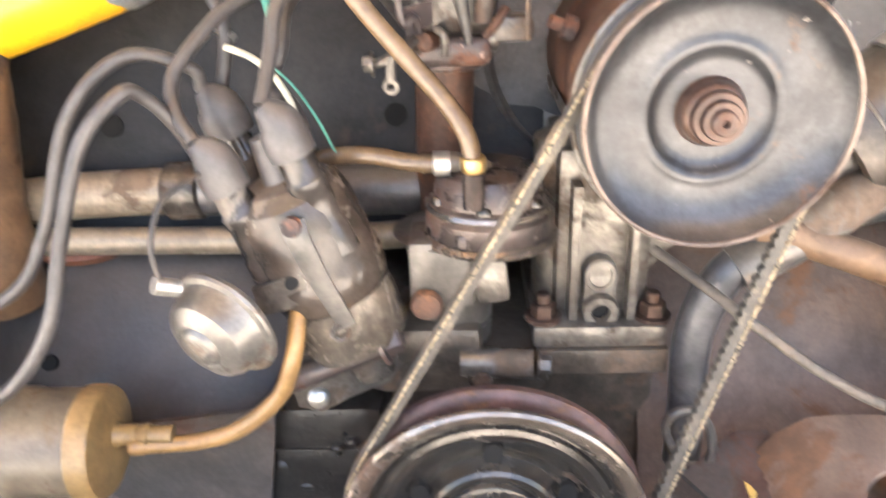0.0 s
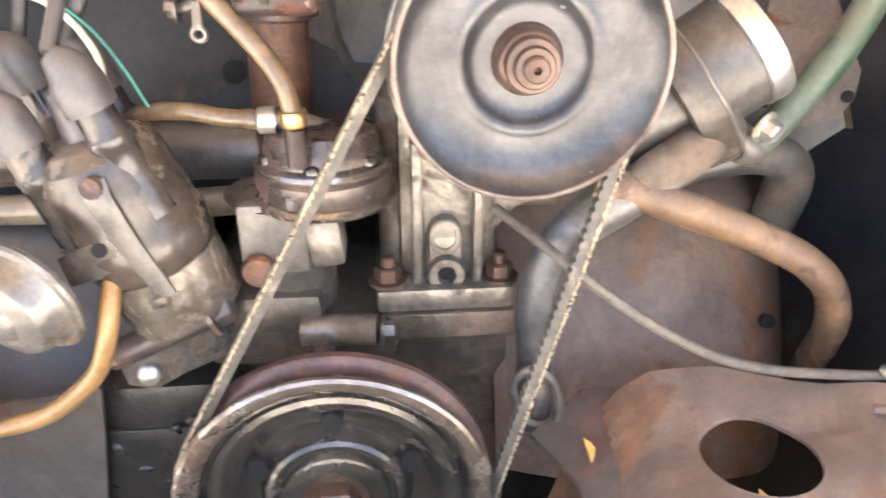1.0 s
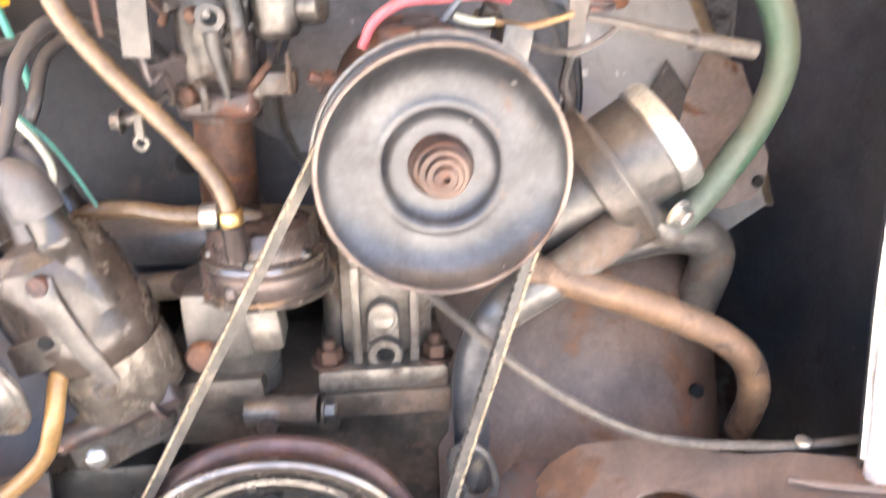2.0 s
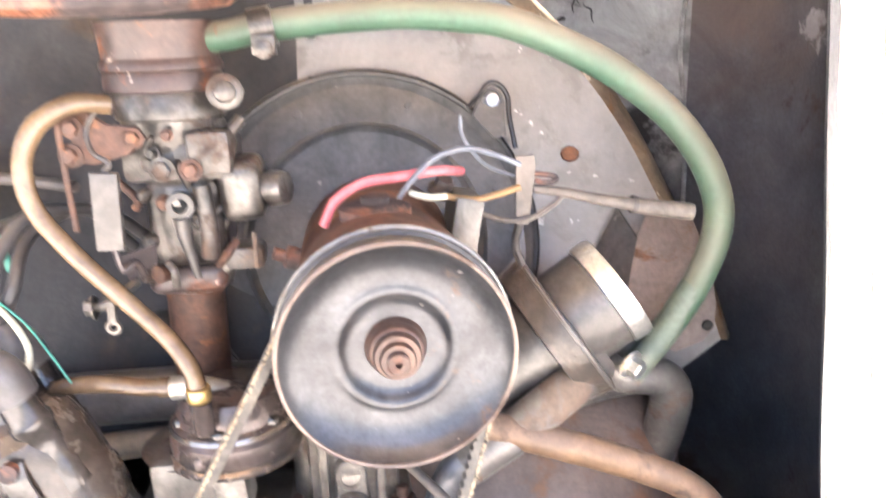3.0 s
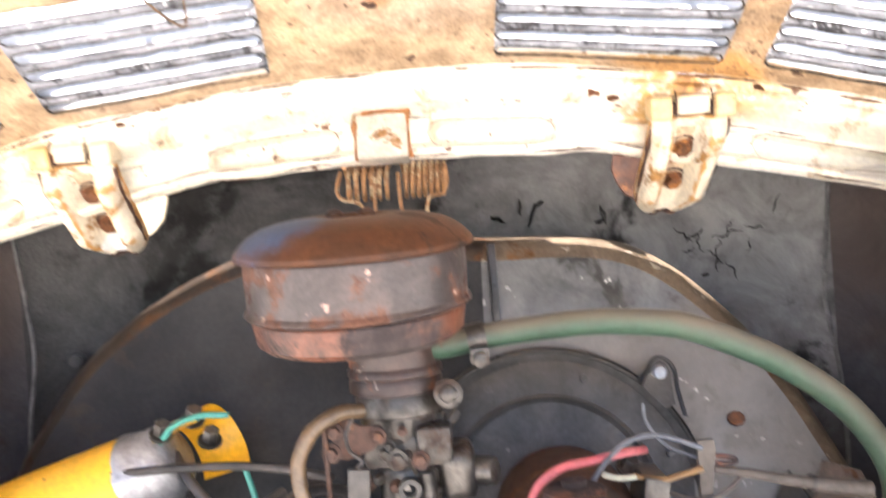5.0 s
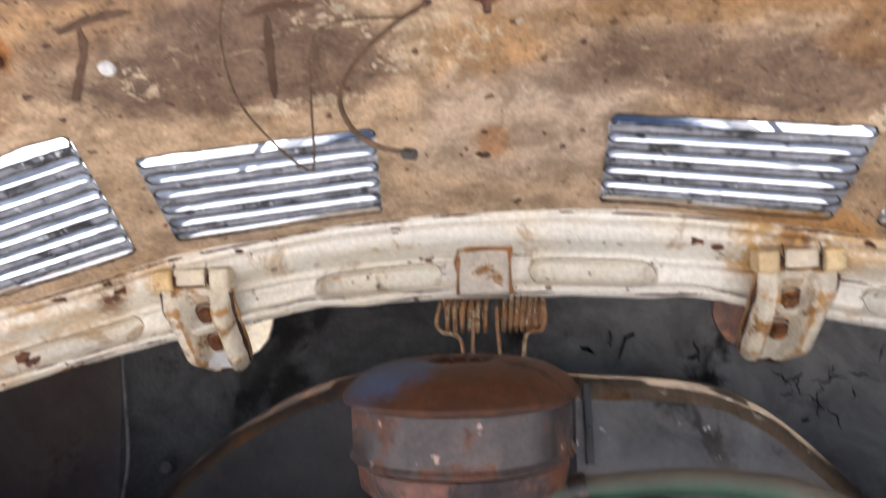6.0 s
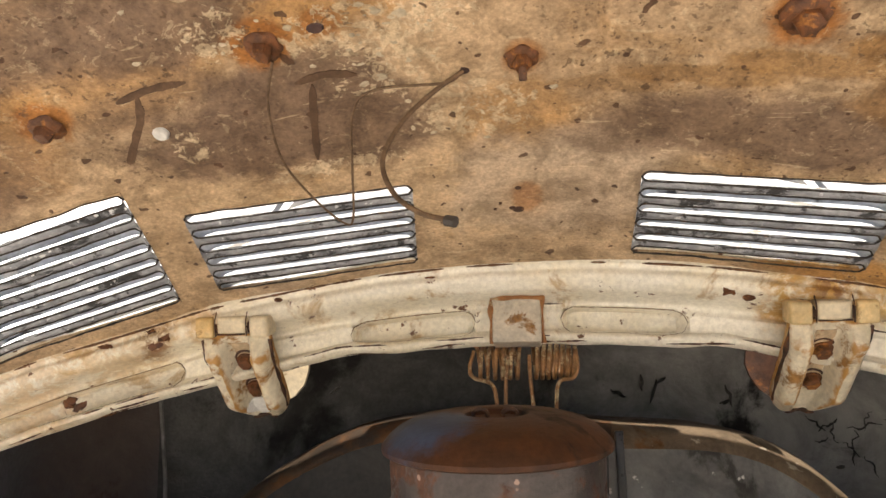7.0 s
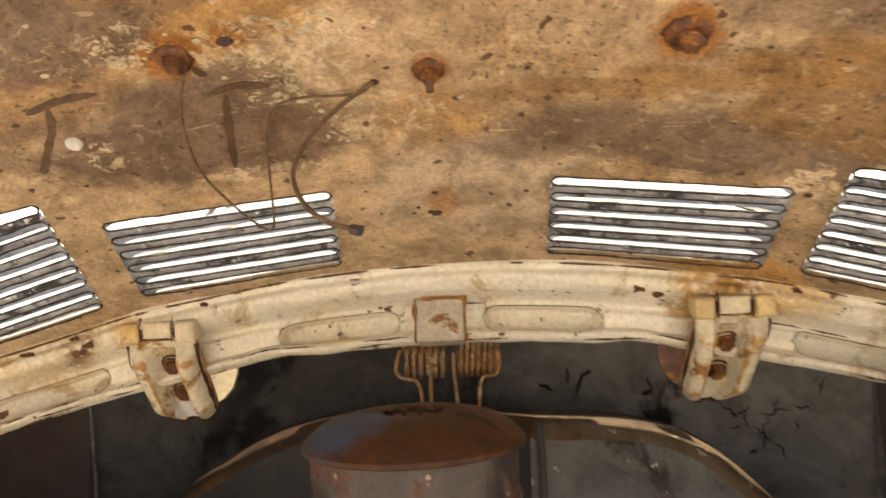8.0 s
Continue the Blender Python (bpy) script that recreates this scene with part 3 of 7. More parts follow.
M["slot_grime"] = mat("slot_grime", (0.022, 0.018, 0.015), (0.05, 0.038, 0.028), 0.8, 0.0, 120, (0.13, 0.075, 0.04), 0.2, 90, 0.5)
M["spring_rust"] = mat("rusty_spring", (0.42, 0.22, 0.09), (0.22, 0.10, 0.04), 0.5, 0.1, 60, (0.58, 0.44, 0.26), 0.42, 60, 0.3)
M["front_rim"] = mat("worn_front_rim", (0.36, 0.31, 0.26), (0.17, 0.14, 0.118), 0.24, 0.75, 30, (0.10, 0.06, 0.04), 0.35, 26, 0.12)
M["hub"] = mat("brown_hub_steel", (0.12, 0.072, 0.052), (0.062, 0.040, 0.032), 0.34, 0.4, 40, (0.10, 0.05, 0.033), 0.4, 40, 0.2)
M["bolt_rust"] = mat("dark_bolt_rust", (0.085, 0.035, 0.017), (0.05, 0.026, 0.018), 0.6, 0.1, 80, (0.22, 0.085, 0.025), 0.35, 60, 0.5)
# self-lit white, for a sheet that makes the louvre slots look onto bright sky
M["haze"] = bpy.data.materials.new("glowing_sky_sheet")
M["haze"].use_nodes = True
haze = M["haze"].node_tree.nodes["Principled BSDF"]
haze.inputs["Emission Color"].default_value, haze.inputs["Emission Strength"].default_value = (1.0, 1.0, 1.0, 1.0), 1.6
# near-black for discs that paint the darkness of holes; nothing is cut through
M["hole_black"] = mat("black_hole_disc", (0.002, 0.002, 0.002), (0.003, 0.003, 0.003), 0.95, 0.0, 40, bump=0.0)
M["plate_brown"] = mat("brown_grey_tin", (0.095, 0.082, 0.073), (0.055, 0.05, 0.047), 0.45, 0.0, 10, (0.12, 0.062, 0.045), 0.3, 8, 0.25)
M["pump_brown"] = mat("pump_brown", (0.115, 0.09, 0.08), (0.065, 0.053, 0.049), 0.26, 0.45, 30, (0.10, 0.06, 0.045), 0.4, 22, 0.25)
M["hood"] = mat("louvre_hood", (0.68, 0.73, 0.80), (0.46, 0.52, 0.61), 0.35, 0.0, 22, (0.06, 0.065, 0.075), 0.30, 18, 0.15, spots=(0.66, 0.67, 0.68), spot_scale=35, spot_amount=0.5)
M["neck_grey"] = mat("grimy_neck", (0.125, 0.115, 0.102), (0.068, 0.063, 0.057), 0.36, 0.4, 30, (0.06, 0.045, 0.035), 0.35, 20, 0.25, dust=DUST, dust_amount=0.08)
M["lid_bolt"] = mat("orange_brown_bolt", (0.19, 0.068, 0.021), (0.09, 0.035, 0.014), 0.6, 0.05, 90, (0.38, 0.155, 0.04), 0.35, 70, 0.7)
M["hinge_cream"] = mat("rusty_hinge_paint", (0.84, 0.78, 0.64), (0.73, 0.64, 0.46), 0.3, 0.0, 14, (0.40, 0.20, 0.06), 0.36, 30, 0.18, grime=0.35, edge=(0.46, 0.24, 0.07))
M["bracket_paint"] = mat("grey_cream_paint", (0.68, 0.62, 0.52), (0.56, 0.50, 0.40), 0.4, 0.0, 30, (0.36, 0.18, 0.06), 0.14, 40, 0.2, spots=(0.20, 0.09, 0.03), spot_scale=150, spot_amount=0.1, grime=0.4)
M["seam_brown"] = mat("seam_shade", (0.16, 0.12, 0.09), (0.26, 0.20, 0.15), 0.8, 0.0, 60, bump=0.3)
M["green_dusty"] = mat("dusty_green_hose", (0.13, 0.135, 0.105), (0.075, 0.105, 0.075), 0.55, 0.0, 16, (0.17, 0.145, 0.11), 0.42, 20, 0.2, grime=0.4)
M["ear_tan"] = mat("dusty_pink_tin", (0.23, 0.19, 0.165), (0.15, 0.125, 0.11), 0.5, 0.0, 18, (0.20, 0.10, 0.05), 0.22, 24, 0.25, grime=0.5)
M["bracket_rust"] = mat("bracket_rust", (0.46, 0.20, 0.06), (0.27, 0.11, 0.035), 0.6, 0.0, 60, (0.60, 0.46, 0.27), 0.3, 60, 0.4)
M["flake"] = mat("pale_flake", (0.66, 0.56, 0.40), (0.50, 0.42, 0.30), 0.55, 0.0, 60, bump=0.2)
M["web"] = mat("darker_cream_web", (0.46, 0.33, 0.21), (0.60, 0.46, 0.30), 0.5, 0.0, 45, (0.26, 0.10, 0.035), 0.4, 40, 0.3)
# paler shell copy for the lit right half
M["shell_lit"] = mat("rusty_tan_shell", (0.205, 0.155, 0.105), (0.125, 0.095, 0.066), 0.5, 0.0, 18, (0.17, 0.085, 0.035), 0.4, 12, 0.3, spots=(0.42, 0.37, 0.29), spot_scale=45, spot_amount=0.5, gloss=0.12)
M["seam_pale"] = mat("pale_sealer", (0.30, 0.29, 0.28), (0.17, 0.165, 0.16), 0.5, 0.0, 40, bump=0.3)
M["dist_body"] = mat("oily_brown_alloy", (0.24, 0.205, 0.165), (0.085, 0.072, 0.058), 0.24, 0.4, 40, (0.06, 0.042, 0.03), 0.4, 22, 0.35, dust=DUST, dust_amount=0.08, grime=0.7)
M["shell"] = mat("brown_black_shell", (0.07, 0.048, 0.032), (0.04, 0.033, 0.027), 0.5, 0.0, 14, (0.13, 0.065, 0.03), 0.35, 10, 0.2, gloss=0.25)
M["dark_floor"] = mat("dark_closing_sheet", (0.06, 0.05, 0.042), (0.09, 0.074, 0.06), 0.95, 0.0, 12, bump=0.3)
M["lead"] = mat("dark_lead_rubber", (0.036, 0.033, 0.034), (0.062, 0.058, 0.058), 0.42, 0.0, 30, bump=0.15, dust=DUST, dust_amount=0.12)
# brown for painted shade round the rim's ovals
M["crease_shade"] = mat("crease_shade", (0.17, 0.105, 0.055), (0.28, 0.18, 0.09), 0.7, 0.0, 90, bump=0.3)
M["crease_rust"] = mat("crease_rust", (0.12, 0.06, 0.03), (0.20, 0.10, 0.045), 0.7, 0.0, 90, bump=0.4)
M["tower_black"] = mat("glossy_bakelite", (0.075, 0.064, 0.055), (0.022, 0.019, 0.018), 0.14, 0.0, 30, (0.17, 0.145, 0.12), 0.3, 26, 0.1, grime=0.6)
M["neck_rust"] = mat("rusty_neck", (0.075, 0.044, 0.035), (0.045, 0.033, 0.029), 0.4, 0.15, 35, (0.17, 0.07, 0.035), 0.4, 30, 0.3, spots=(0.38, 0.32, 0.27), spot_scale=80, spot_amount=0.12)
M["glue"] = mat("old_glue", (0.095, 0.052, 0.028), (0.14, 0.08, 0.045), 0.6, 0.0, 60, bump=0.3)


# ---- mesh helpers: everything is laid out in world metres ----
def vec(*a):
    return Vector(a)


def basis(axis, hint=(0, 0, 1)):
    a = Vector(axis).normalized()
    h = Vector(hint)
    if abs(a.dot(h)) > 0.95:
        h = Vector((0, 1, 0))
    u = a.cross(h).normalized()
    return u, a.cross(u).normalized(), a


def lathe(bm, profile, at, axis, segs=40, squash=(1, 1), hint=(0, 0, 1), ends=(False, True)):
    """Turns (radius, height) pairs round the axis through at."""
    u, v, a = basis(axis, hint)
    rings = []
    for r, h in profile:
        c = Vector(at) + a * h
        if r < 1e-6:
            rings.append([bm.verts.new(c)])
        else:
            rings.append([bm.verts.new(c + (u * math.cos(k * math.tau / segs) * squash[0] + v * math.sin(k * math.tau / segs) * squash[1]) * r) for k in range(segs)])
    for p, q in zip(rings, rings[1:]):
        for k in range(segs):
            j = (k + 1) % segs
            f = [p[k % len(p)], p[j % len(p)], q[j % len(q)], q[k % len(q)]]
            f = list(dict.fromkeys(f))
            if len(f) > 2:
                bm.faces.new(f)
    for ring, close in zip((rings[0], rings[-1]), ends):
        if close and len(ring) > 2:
            bm.faces.new(ring)
    return bm


def smooth_path(pts, n=10):
    """A rounded line through the points."""
    p = [Vector(q) for q in pts]
    p = [p[0] * 2 - p[1], *p, p[-1] * 2 - p[-2]]
    out = []
    for i in range(1, len(p) - 2):
        for k in range(n):
            t = k / n
            out.append(0.5 * (2 * p[i] + (p[i + 1] - p[i - 1]) * t + (2 * p[i - 1] - 5 * p[i] + 4 * p[i + 1] - p[i + 2]) * t * t + (3 * p[i] - p[i - 1] - 3 * p[i + 1] + p[i + 2]) * t ** 3))
    out.append(p[-2])
    return out


def tube(bm, pts, r, segs=14, n=10, wobble=0.0, caps=True):
    line = smooth_path(pts, n) if n else [Vector(p) for p in pts]
    rad = r if callable(r) else (lambda s: r)
    rings, u = [], None
    for i, c in enumerate(line):
        d = (line[min(i + 1, len(line) - 1)] - line[max(i - 1, 0)]).normalized()
        if u is None:
            u = basis(d)[0]
        u = (u - d * u.dot(d)).normalized()
        v = d.cross(u)
        rr = rad(i / (len(line) - 1)) * (1 + wobble * (noise.noise(c * 90) if wobble else 0))
        rings.append([bm.verts.new(c + (u * math.cos(k * math.tau / segs) + v * math.sin(k * math.tau / segs)) * rr) for k in range(segs)])
    for p, q in zip(rings, rings[1:]):
        for k in range(segs):
            j = (k + 1) % segs
            bm.faces.new((p[k], p[j], q[j], q[k]))
    if caps:
        bm.faces.new(rings[0])
        bm.faces.new(rings[-1])
    return bm


def block(bm, lo, hi, bevel=0.0015, turn=(0, 0, 0), segs=2):
    """A box between two corners with rounded edges, turned about its middle."""
    lo, hi = Vector(lo), Vector(hi)
    g = bmesh.ops.create_cube(bm, size=1.0)
    m = Matrix.Translation((lo + hi) / 2) @ Euler([radians(a) for a in turn]).to_matrix().to_4x4() @ Matrix.Diagonal((*(hi - lo), 1))
    bmesh.ops.transform(bm, matrix=m, verts=g["verts"])
    if bevel:
        edges = list({e for w in g["verts"] for e in w.link_edges})
        bmesh.ops.bevel(bm, geom=edges, offset=bevel, segments=segs, affect="EDGES", profile=0.6)
    return bm


def slab(bm, outline, thick):
    """A plate: a flat outline of points, thickened along the vector thick."""
    t = Vector(thick)
    top = [bm.verts.new(Vector(p)) for p in outline]
    low = [bm.verts.new(Vector(p) + t) for p in outline]
    bm.faces.new(top)
    bm.faces.new(low[::-1])
    for k in range(len(top)):
        j = (k + 1) % len(top)
        bm.faces.new((top[k], low[k], low[j], top[j]))
    return bm


def sheet(bm, f, nu, nv, thick=(0, 0.002, 0), skip=None):
    """A bent plate: f(u, v) for u, v in 0..1, thickened along thick; skip(i, j) leaves cells open."""
    t = Vector(thick)
    front = [[bm.verts.new(Vector(f(i / nu, j / nv))) for j in range(nv + 1)] for i in range(nu + 1)]
    back = [[bm.verts.new(w.co + t) for w in row] for row in front]
    keep = {(i, j) for i in range(nu) for j in range(nv) if not (skip and skip(i, j))}
    for i, j in keep:
        a, b, c, d = (i, j), (i + 1, j), (i + 1, j + 1), (i, j + 1)
        bm.faces.new([front[x][y] for x, y in (a, b, c, d)])
        bm.faces.new([back[x][y] for x, y in (d, c, b, a)])
        for (p, q), nb in (((a, b), (i, j - 1)), ((b, c), (i + 1, j)), ((c, d), (i, j + 1)), ((d, a), (i - 1, j))):
            if nb not in keep:
                bm.faces.new((front[q[0]][q[1]], front[p[0]][p[1]], back[p[0]][p[1]], back[q[0]][q[1]]))
    bmesh.ops.delete(bm, geom=[w for w in bm.verts if not w.link_faces], context="VERTS")
    return bm


def hexa(bm, at, axis, r, h, washer=True):
    if washer:
        lathe(bm, [(r * 1.45, 0), (r * 1.45, h * 0.2), (r, h * 0.22)], at, axis, 20)
    lathe(bm, [(r, h * 0.2), (r, h * 0.9), (r * 0.85, h)], at, axis, 6)
    return bm


def torus(bm, at, axis, R, r, segs=28, ring=10, arc=1.0):
    u, v, a = basis(axis)
    pts = [Vector(at) + (u * math.cos(k * math.tau * arc / segs) + v * math.sin(k * math.tau * arc / segs)) * R for k in range(segs + 1)]
    return tube(bm, pts, r, ring, 0)


origin = {}


def thing(name, base, label, category, group="", kind=""):
    ob = new(name)
    ob.location = base
    ob.empty_display_size = 0.02
    origin[ob.name] = Vector(base)
    return tagged(ob, label, category, group, kind)


def finish(name, bm, material, base, angle=40):
    bmesh.ops.recalc_face_normals(bm, faces=bm.faces)
    bmesh.ops.translate(bm, verts=bm.verts, vec=-Vector(base))
    me = bpy.data.meshes.new(name)
    bm.to_mesh(me)
    bm.free()
    for p in me.polygons:
        p.use_smooth = True
    me.set_sharp_from_angle(angle=radians(angle))
    me.materials.append(M[material])
    return new(name, me)


def part(name, bm, material, parent, label="", angle=40):
    base = origin[parent.name]
    ob = finish(name, bm, material, base, angle)
    ob.parent = parent
    origin[ob.name] = base
    if label:
        ob["label"] = label
    return ob


def single(name, bm, material, base, label, category, group="", kind="", angle=40):
    ob = finish(name, bm, material, base, angle)
    ob.location = base
    origin[ob.name] = Vector(base)
    return tagged(ob, label, category, group, kind)


def B():
    return bmesh.new()


# ---- the setting: ground, lining of the engine bay, body round the opening ----
g = B()
sheet(g, lambda u, v: (-60 + 120 * u, -60 + 120 * v, 0.02 * noise.noise((u * 60, v * 60, 0))), 40, 40, (0, 0, -0.1))
single("ground", g, "ground", (0, 0, 0), "pale dusty earth ground under the car", "ground", kind="structure")

PLAN = [(0.0, 0.43), (0.15, 0.432), (0.28, 0.428), (0.36, 0.405), (0.42, 0.36), (0.452, 0.28), (0.452, 0.19), (0.42, 0.115), (0.365, 0.06), (0.327, 0.03)]


def plan_point(s):
    """A point of the bay's plan, s from 0 (middle of the back wall) to 1 (edge of the opening)."""
    line = smooth_path([(x, y, 0) for x, y in PLAN], 6)
    k = min(int(s * (len(line) - 1)), len(line) - 2)
    f = s * (len(line) - 1) - k
    return line[k].lerp(line[k + 1], f)


def cowl_y(x, v):
    """Front edge close to the lid's rim at the sides, rear edge at the window."""
    front = 0.232 - 0.30 * min(x * x, 0.2) - 0.035 * max(0.0, min(1.0, (abs(x) - 0.24) / 0.05))
    return front + (0.572 + 0.32 * x * x - front) * v


def bay(side, s0, s1, z0, z1):
    def f(u, v):
        p = plan_point(s0 + (s1 - s0) * u)
        c = max(0.0, (p.y - cowl_y(p.x, 0)) / (cowl_y(p.x, 1) - cowl_y(p.x, 0)))
        z = z0 + (z1 + 0.195 * c + 0.02 * math.sin(c * 3) - 0.40 * p.x * p.x - (0.16 * max(0.0, s0 + (s1 - s0) * u - 0.62) / 0.38 if side < 0 else 0.0) - z0) * v
        lean = max(0.0, s0 + (s1 - s0) * u - 0.5) * 2
        return (side * p.x, p.y + lean * (z - 0.60) * 0.16 + 0.003 * noise.noise((p.x * 9, p.y * 9, z * 9)), z)
    return f


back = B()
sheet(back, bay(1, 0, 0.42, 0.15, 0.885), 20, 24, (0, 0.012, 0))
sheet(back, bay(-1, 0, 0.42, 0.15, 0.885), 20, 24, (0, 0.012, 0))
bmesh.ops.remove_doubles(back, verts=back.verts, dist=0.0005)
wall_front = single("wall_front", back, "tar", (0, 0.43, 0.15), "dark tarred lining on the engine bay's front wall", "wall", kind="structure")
for side, nm in ((1, "wall_right"), (-1, "wall_left")):
    w = B()
    sheet(w, bay(side, 0.42, 1.0, 0.15, 0.885), 36, 24, (0.004 * side, 0.008, 0))
    wall = single(nm, w, "side", (side * 0.42, 0.2, 0.15), "blue-black painted inner side panel of the engine bay", "wall", kind="structure")
    s = B()
    q = plan_point(0.425)
    tube(s, [(side * (q.x - 0.003 - d), q.y - 0.004 + 0.6 * d, z) for z, d in ((0.2, 0), (0.5, 0.0), (0.62, 0.001), (0.70, 0.009), (0.76, 0.006), (0.83, 0.0), (0.90, -0.004))], 0.0022, 8, 8)
    part("seam_bead", s, "seam_pale", wall, "pale sealing bead along the seam")
    if side < 0:
        h = B()
        lathe(h, [(0.010, 0.0), (0.010, 0.003), (0.006, 0.004), (0.006, 0.012), (0, 0.012)], (-0.363, 0.385, 0.697), (0.35, -0.9, 0), 20)
        part("grommet", h, "black", wall_front, "black rubber grommet in a hole")

# cracks and curled flakes in the lining
rng = random.Random(4)
flake_at = [(0.129, 0.823), (0.192, 0.799), (0.196, 0.806), (0.084, 0.810), (0.108, 0.821), (0.300, 0.735), (0.355, 0.80), (0.366, 0.805), (0.35, 0.79), (0.12, 0.812),
            (-0.229, 0.817), (-0.30, 0.72), (-0.27, 0.70), (-0.33, 0.68), (-0.29, 0.665), (-0.37, 0.74), (-0.34, 0.76)]
for x, z in flake_at:
    f = B()
    a = rng.uniform(0, 3.1)
    ln = rng.uniform(0.010, 0.028)
    d = vec(math.cos(a), 0, math.sin(a))
    pts = [vec(x, 0.4255, z) + d * ln * (k / 4 - 0.5) + vec(0, -0.0035 * math.sin(k / 4 * 3.1), 0) + vec(rng.uniform(-1, 1), 0, rng.uniform(-1, 1)) * 0.0016 for k in range(5)]
    tube(f, pts, lambda s: 0.0004 + 0.0016 * math.sin(math.pi * s), 5, 3)
    part("tar_flake", f, "oily" if rng.random() < 0.75 else "grey_card", wall_front)

# jagged cracks where the lining has split
rng = random.Random(17)
CRACKS = [(0.266, 0.786, -60, 0.030), (0.276, 0.770, 20, 0.030), (0.292, 0.782, -80, 0.034), (0.300, 0.774, 10, 0.040), (0.306, 0.772, -100, 0.048), (0.322, 0.790, -120, 0.030), (0.330, 0.783, -20, 0.022),
          (0.312, 0.748, -70, 0.030), (0.284, 0.765, 190, 0.018), (0.335, 0.770, -110, 0.020), (0.296, 0.760, -40, 0.026), (0.362, 0.812, -100, 0.026), (-0.22, 0.735, 40, 0.03), (-0.26, 0.72, -30, 0.025)]
for x, z, a, ln in CRACKS:
    f = B()
    pts = [vec(x, 0.4275, z)]
    steps = 6
    for k in range(steps):
        b = radians(a + rng.uniform(-50, 50))
        pts.append(pts[-1] + vec(math.cos(b), 0, math.sin(b)) * ln / steps * 0.8)
    for p in pts:
        q = plan_point(min(0.99, 0.42 * abs(p.x) / 0.36)) if abs(p.x) > 0.26 else vec(0, 0.4295, 0)
        p.y = q.y - 0.0014
    tube(f, pts, lambda s: 0.0003 + rng.uniform(0.0002, 0.0012) * math.sin(math.pi * s), 5, 2)
    part("tar_crack", f, "oily", wall_front, "black split in the lining")

# white body skin round the opening, with its rolled gutter
EDGE = [(0.3275, -0.045, 0.20), (0.3272, -0.02, 0.33), (0.327, 0.0, 0.449), (0.3262, 0.012, 0.53), (0.3262, 0.026, 0.613), (0.3262, 0.035, 0.70), (0.3262, 0.05, 0.765), (0.326, 0.085, 0.795), (0.322, 0.14, 0.812), (0.310, 0.215, 0.824)]
SKIN = [(0.0006, 0.003), (0.0, -0.001), (0.002, -0.006), (0.006, -0.008), (0.0095, -0.005), (0.0105, 0.010), (0.0135, 0.012), (0.016, -0.002), (0.022, -0.004), (0.026, -0.008), (0.034, -0.016), (0.06, -0.028), (0.12, -0.04), (0.22, -0.02), (0.36, 0.10)]
for side, nm in ((1, "body_right"), (-1, "body_left")):
    w = B()
    path = smooth_path(EDGE if side > 0 else EDGE[:4], 6)

    def skin(u, v):
        p = path[round(u * (len(path) - 1))]
        dx, dy = SKIN[round(v * (len(SKIN) - 1))]
        jag = 0.0016 * noise.noise((p.z * 60, 2.0, 0.0)) if v < 0.2 else 0.0
        return (side * (p.x + dx + jag), p.y + dy, p.z)

    sheet(w, skin, len(path) - 1, len(SKIN) - 1, (side * 0.0012, 0.0012, 0))
    skin_part = single(nm, w, "white", (side * 0.33, 0, 0.2), "white painted body skin with a rolled gutter edge", "car body", kind="structure")
    # two thin brown lines draw the gutter's shading
    for dx, dy, r in ((0.0120, 0.0095, 0.0011), (0.0192, -0.0045, 0.0005)):
        w = B()
        tube(w, [(side * (p.x + dx), p.y + dy, p.z) for p in path], lambda t, r=r: r * (0.7 + 0.6 * abs(noise.noise((t * 40, r * 900, 0)))), 6, 0)
        part("seam_line", w, "seam_brown", skin_part, "brown line painting the shade in the gutter seam")

# plain closing surfaces below the engine and behind the tin; the dark floor is added to hide lit ground
w = B()
block(w, (-0.46, -0.30, 0.17), (0.46, 0.44, 0.18), 0)
single("floor", w, "dark_floor", (0, 0, 0.17), "added dark sheet hiding the lit ground below the engine", "floor", kind="structure")
w = B()
sheet(w, lambda u, v: (-0.47 + 0.94 * u, -0.235 - 0.06 * v + 0.25 * (u - 0.5) ** 2, 0.355 - 0.23 * v), 20, 6, (0, -0.003, 0))
single("wall_rear", w, "white", (0, -0.25, 0.13), "white painted rear apron below the engine opening", "car body", kind="structure")

# cowl above the bay, in front of the lid's hinges, with the rear window
w = B()
sheet(w, lambda u, v: (-0.85 + 1.7 * u, cowl_y(u * 1.7 - 0.85, v), 0.895 + 0.195 * v - 0.40 * (u * 1.7 - 0.85) ** 2 + 0.02 * math.sin(v * 3)), 30, 10, (0, 0, -0.004))
cowl = single("cowl", w, "white", (0, 0.3, 0.89), "pale painted body cowl in front of the engine lid", "car body", kind="structure")
# roof spread wider than a car's, so the outer slots look onto white
w = B()
sheet(w, lambda u, v: (-1.0 + 2.0 * u, 0.585 + 0.75 * v + 0.32 * (u * 2.0 - 1.0) ** 2, 1.085 + 0.62 * v - 0.26 * (u * 2.0 - 1.0) ** 2 - 0.22 * v * v), 24, 14, (0, 0.02, 0), skip=lambda i, j: 7 <= i < 17 and 1 <= j < 6)
roof = single("roof", w, "white", (0, 0.8, 0.96), "pale painted roof panel round the rear window", "car body", kind="structure")
w = B()
sheet(w, lambda u, v: (-0.42 + 0.84 * u, 0.62 + 0.33 * v + 0.32 * (u * 0.84 - 0.42) ** 2, 1.115 + 0.24 * v - 0.42 * (u * 0.84 - 0.42) ** 2 - 0.05 * v * v), 16, 8, (0, 0.004, -0.002))
single("window_1", w, "glass", (0, 0.7, 0.99), "dark glass of the car's rear window", "window", kind="structure")

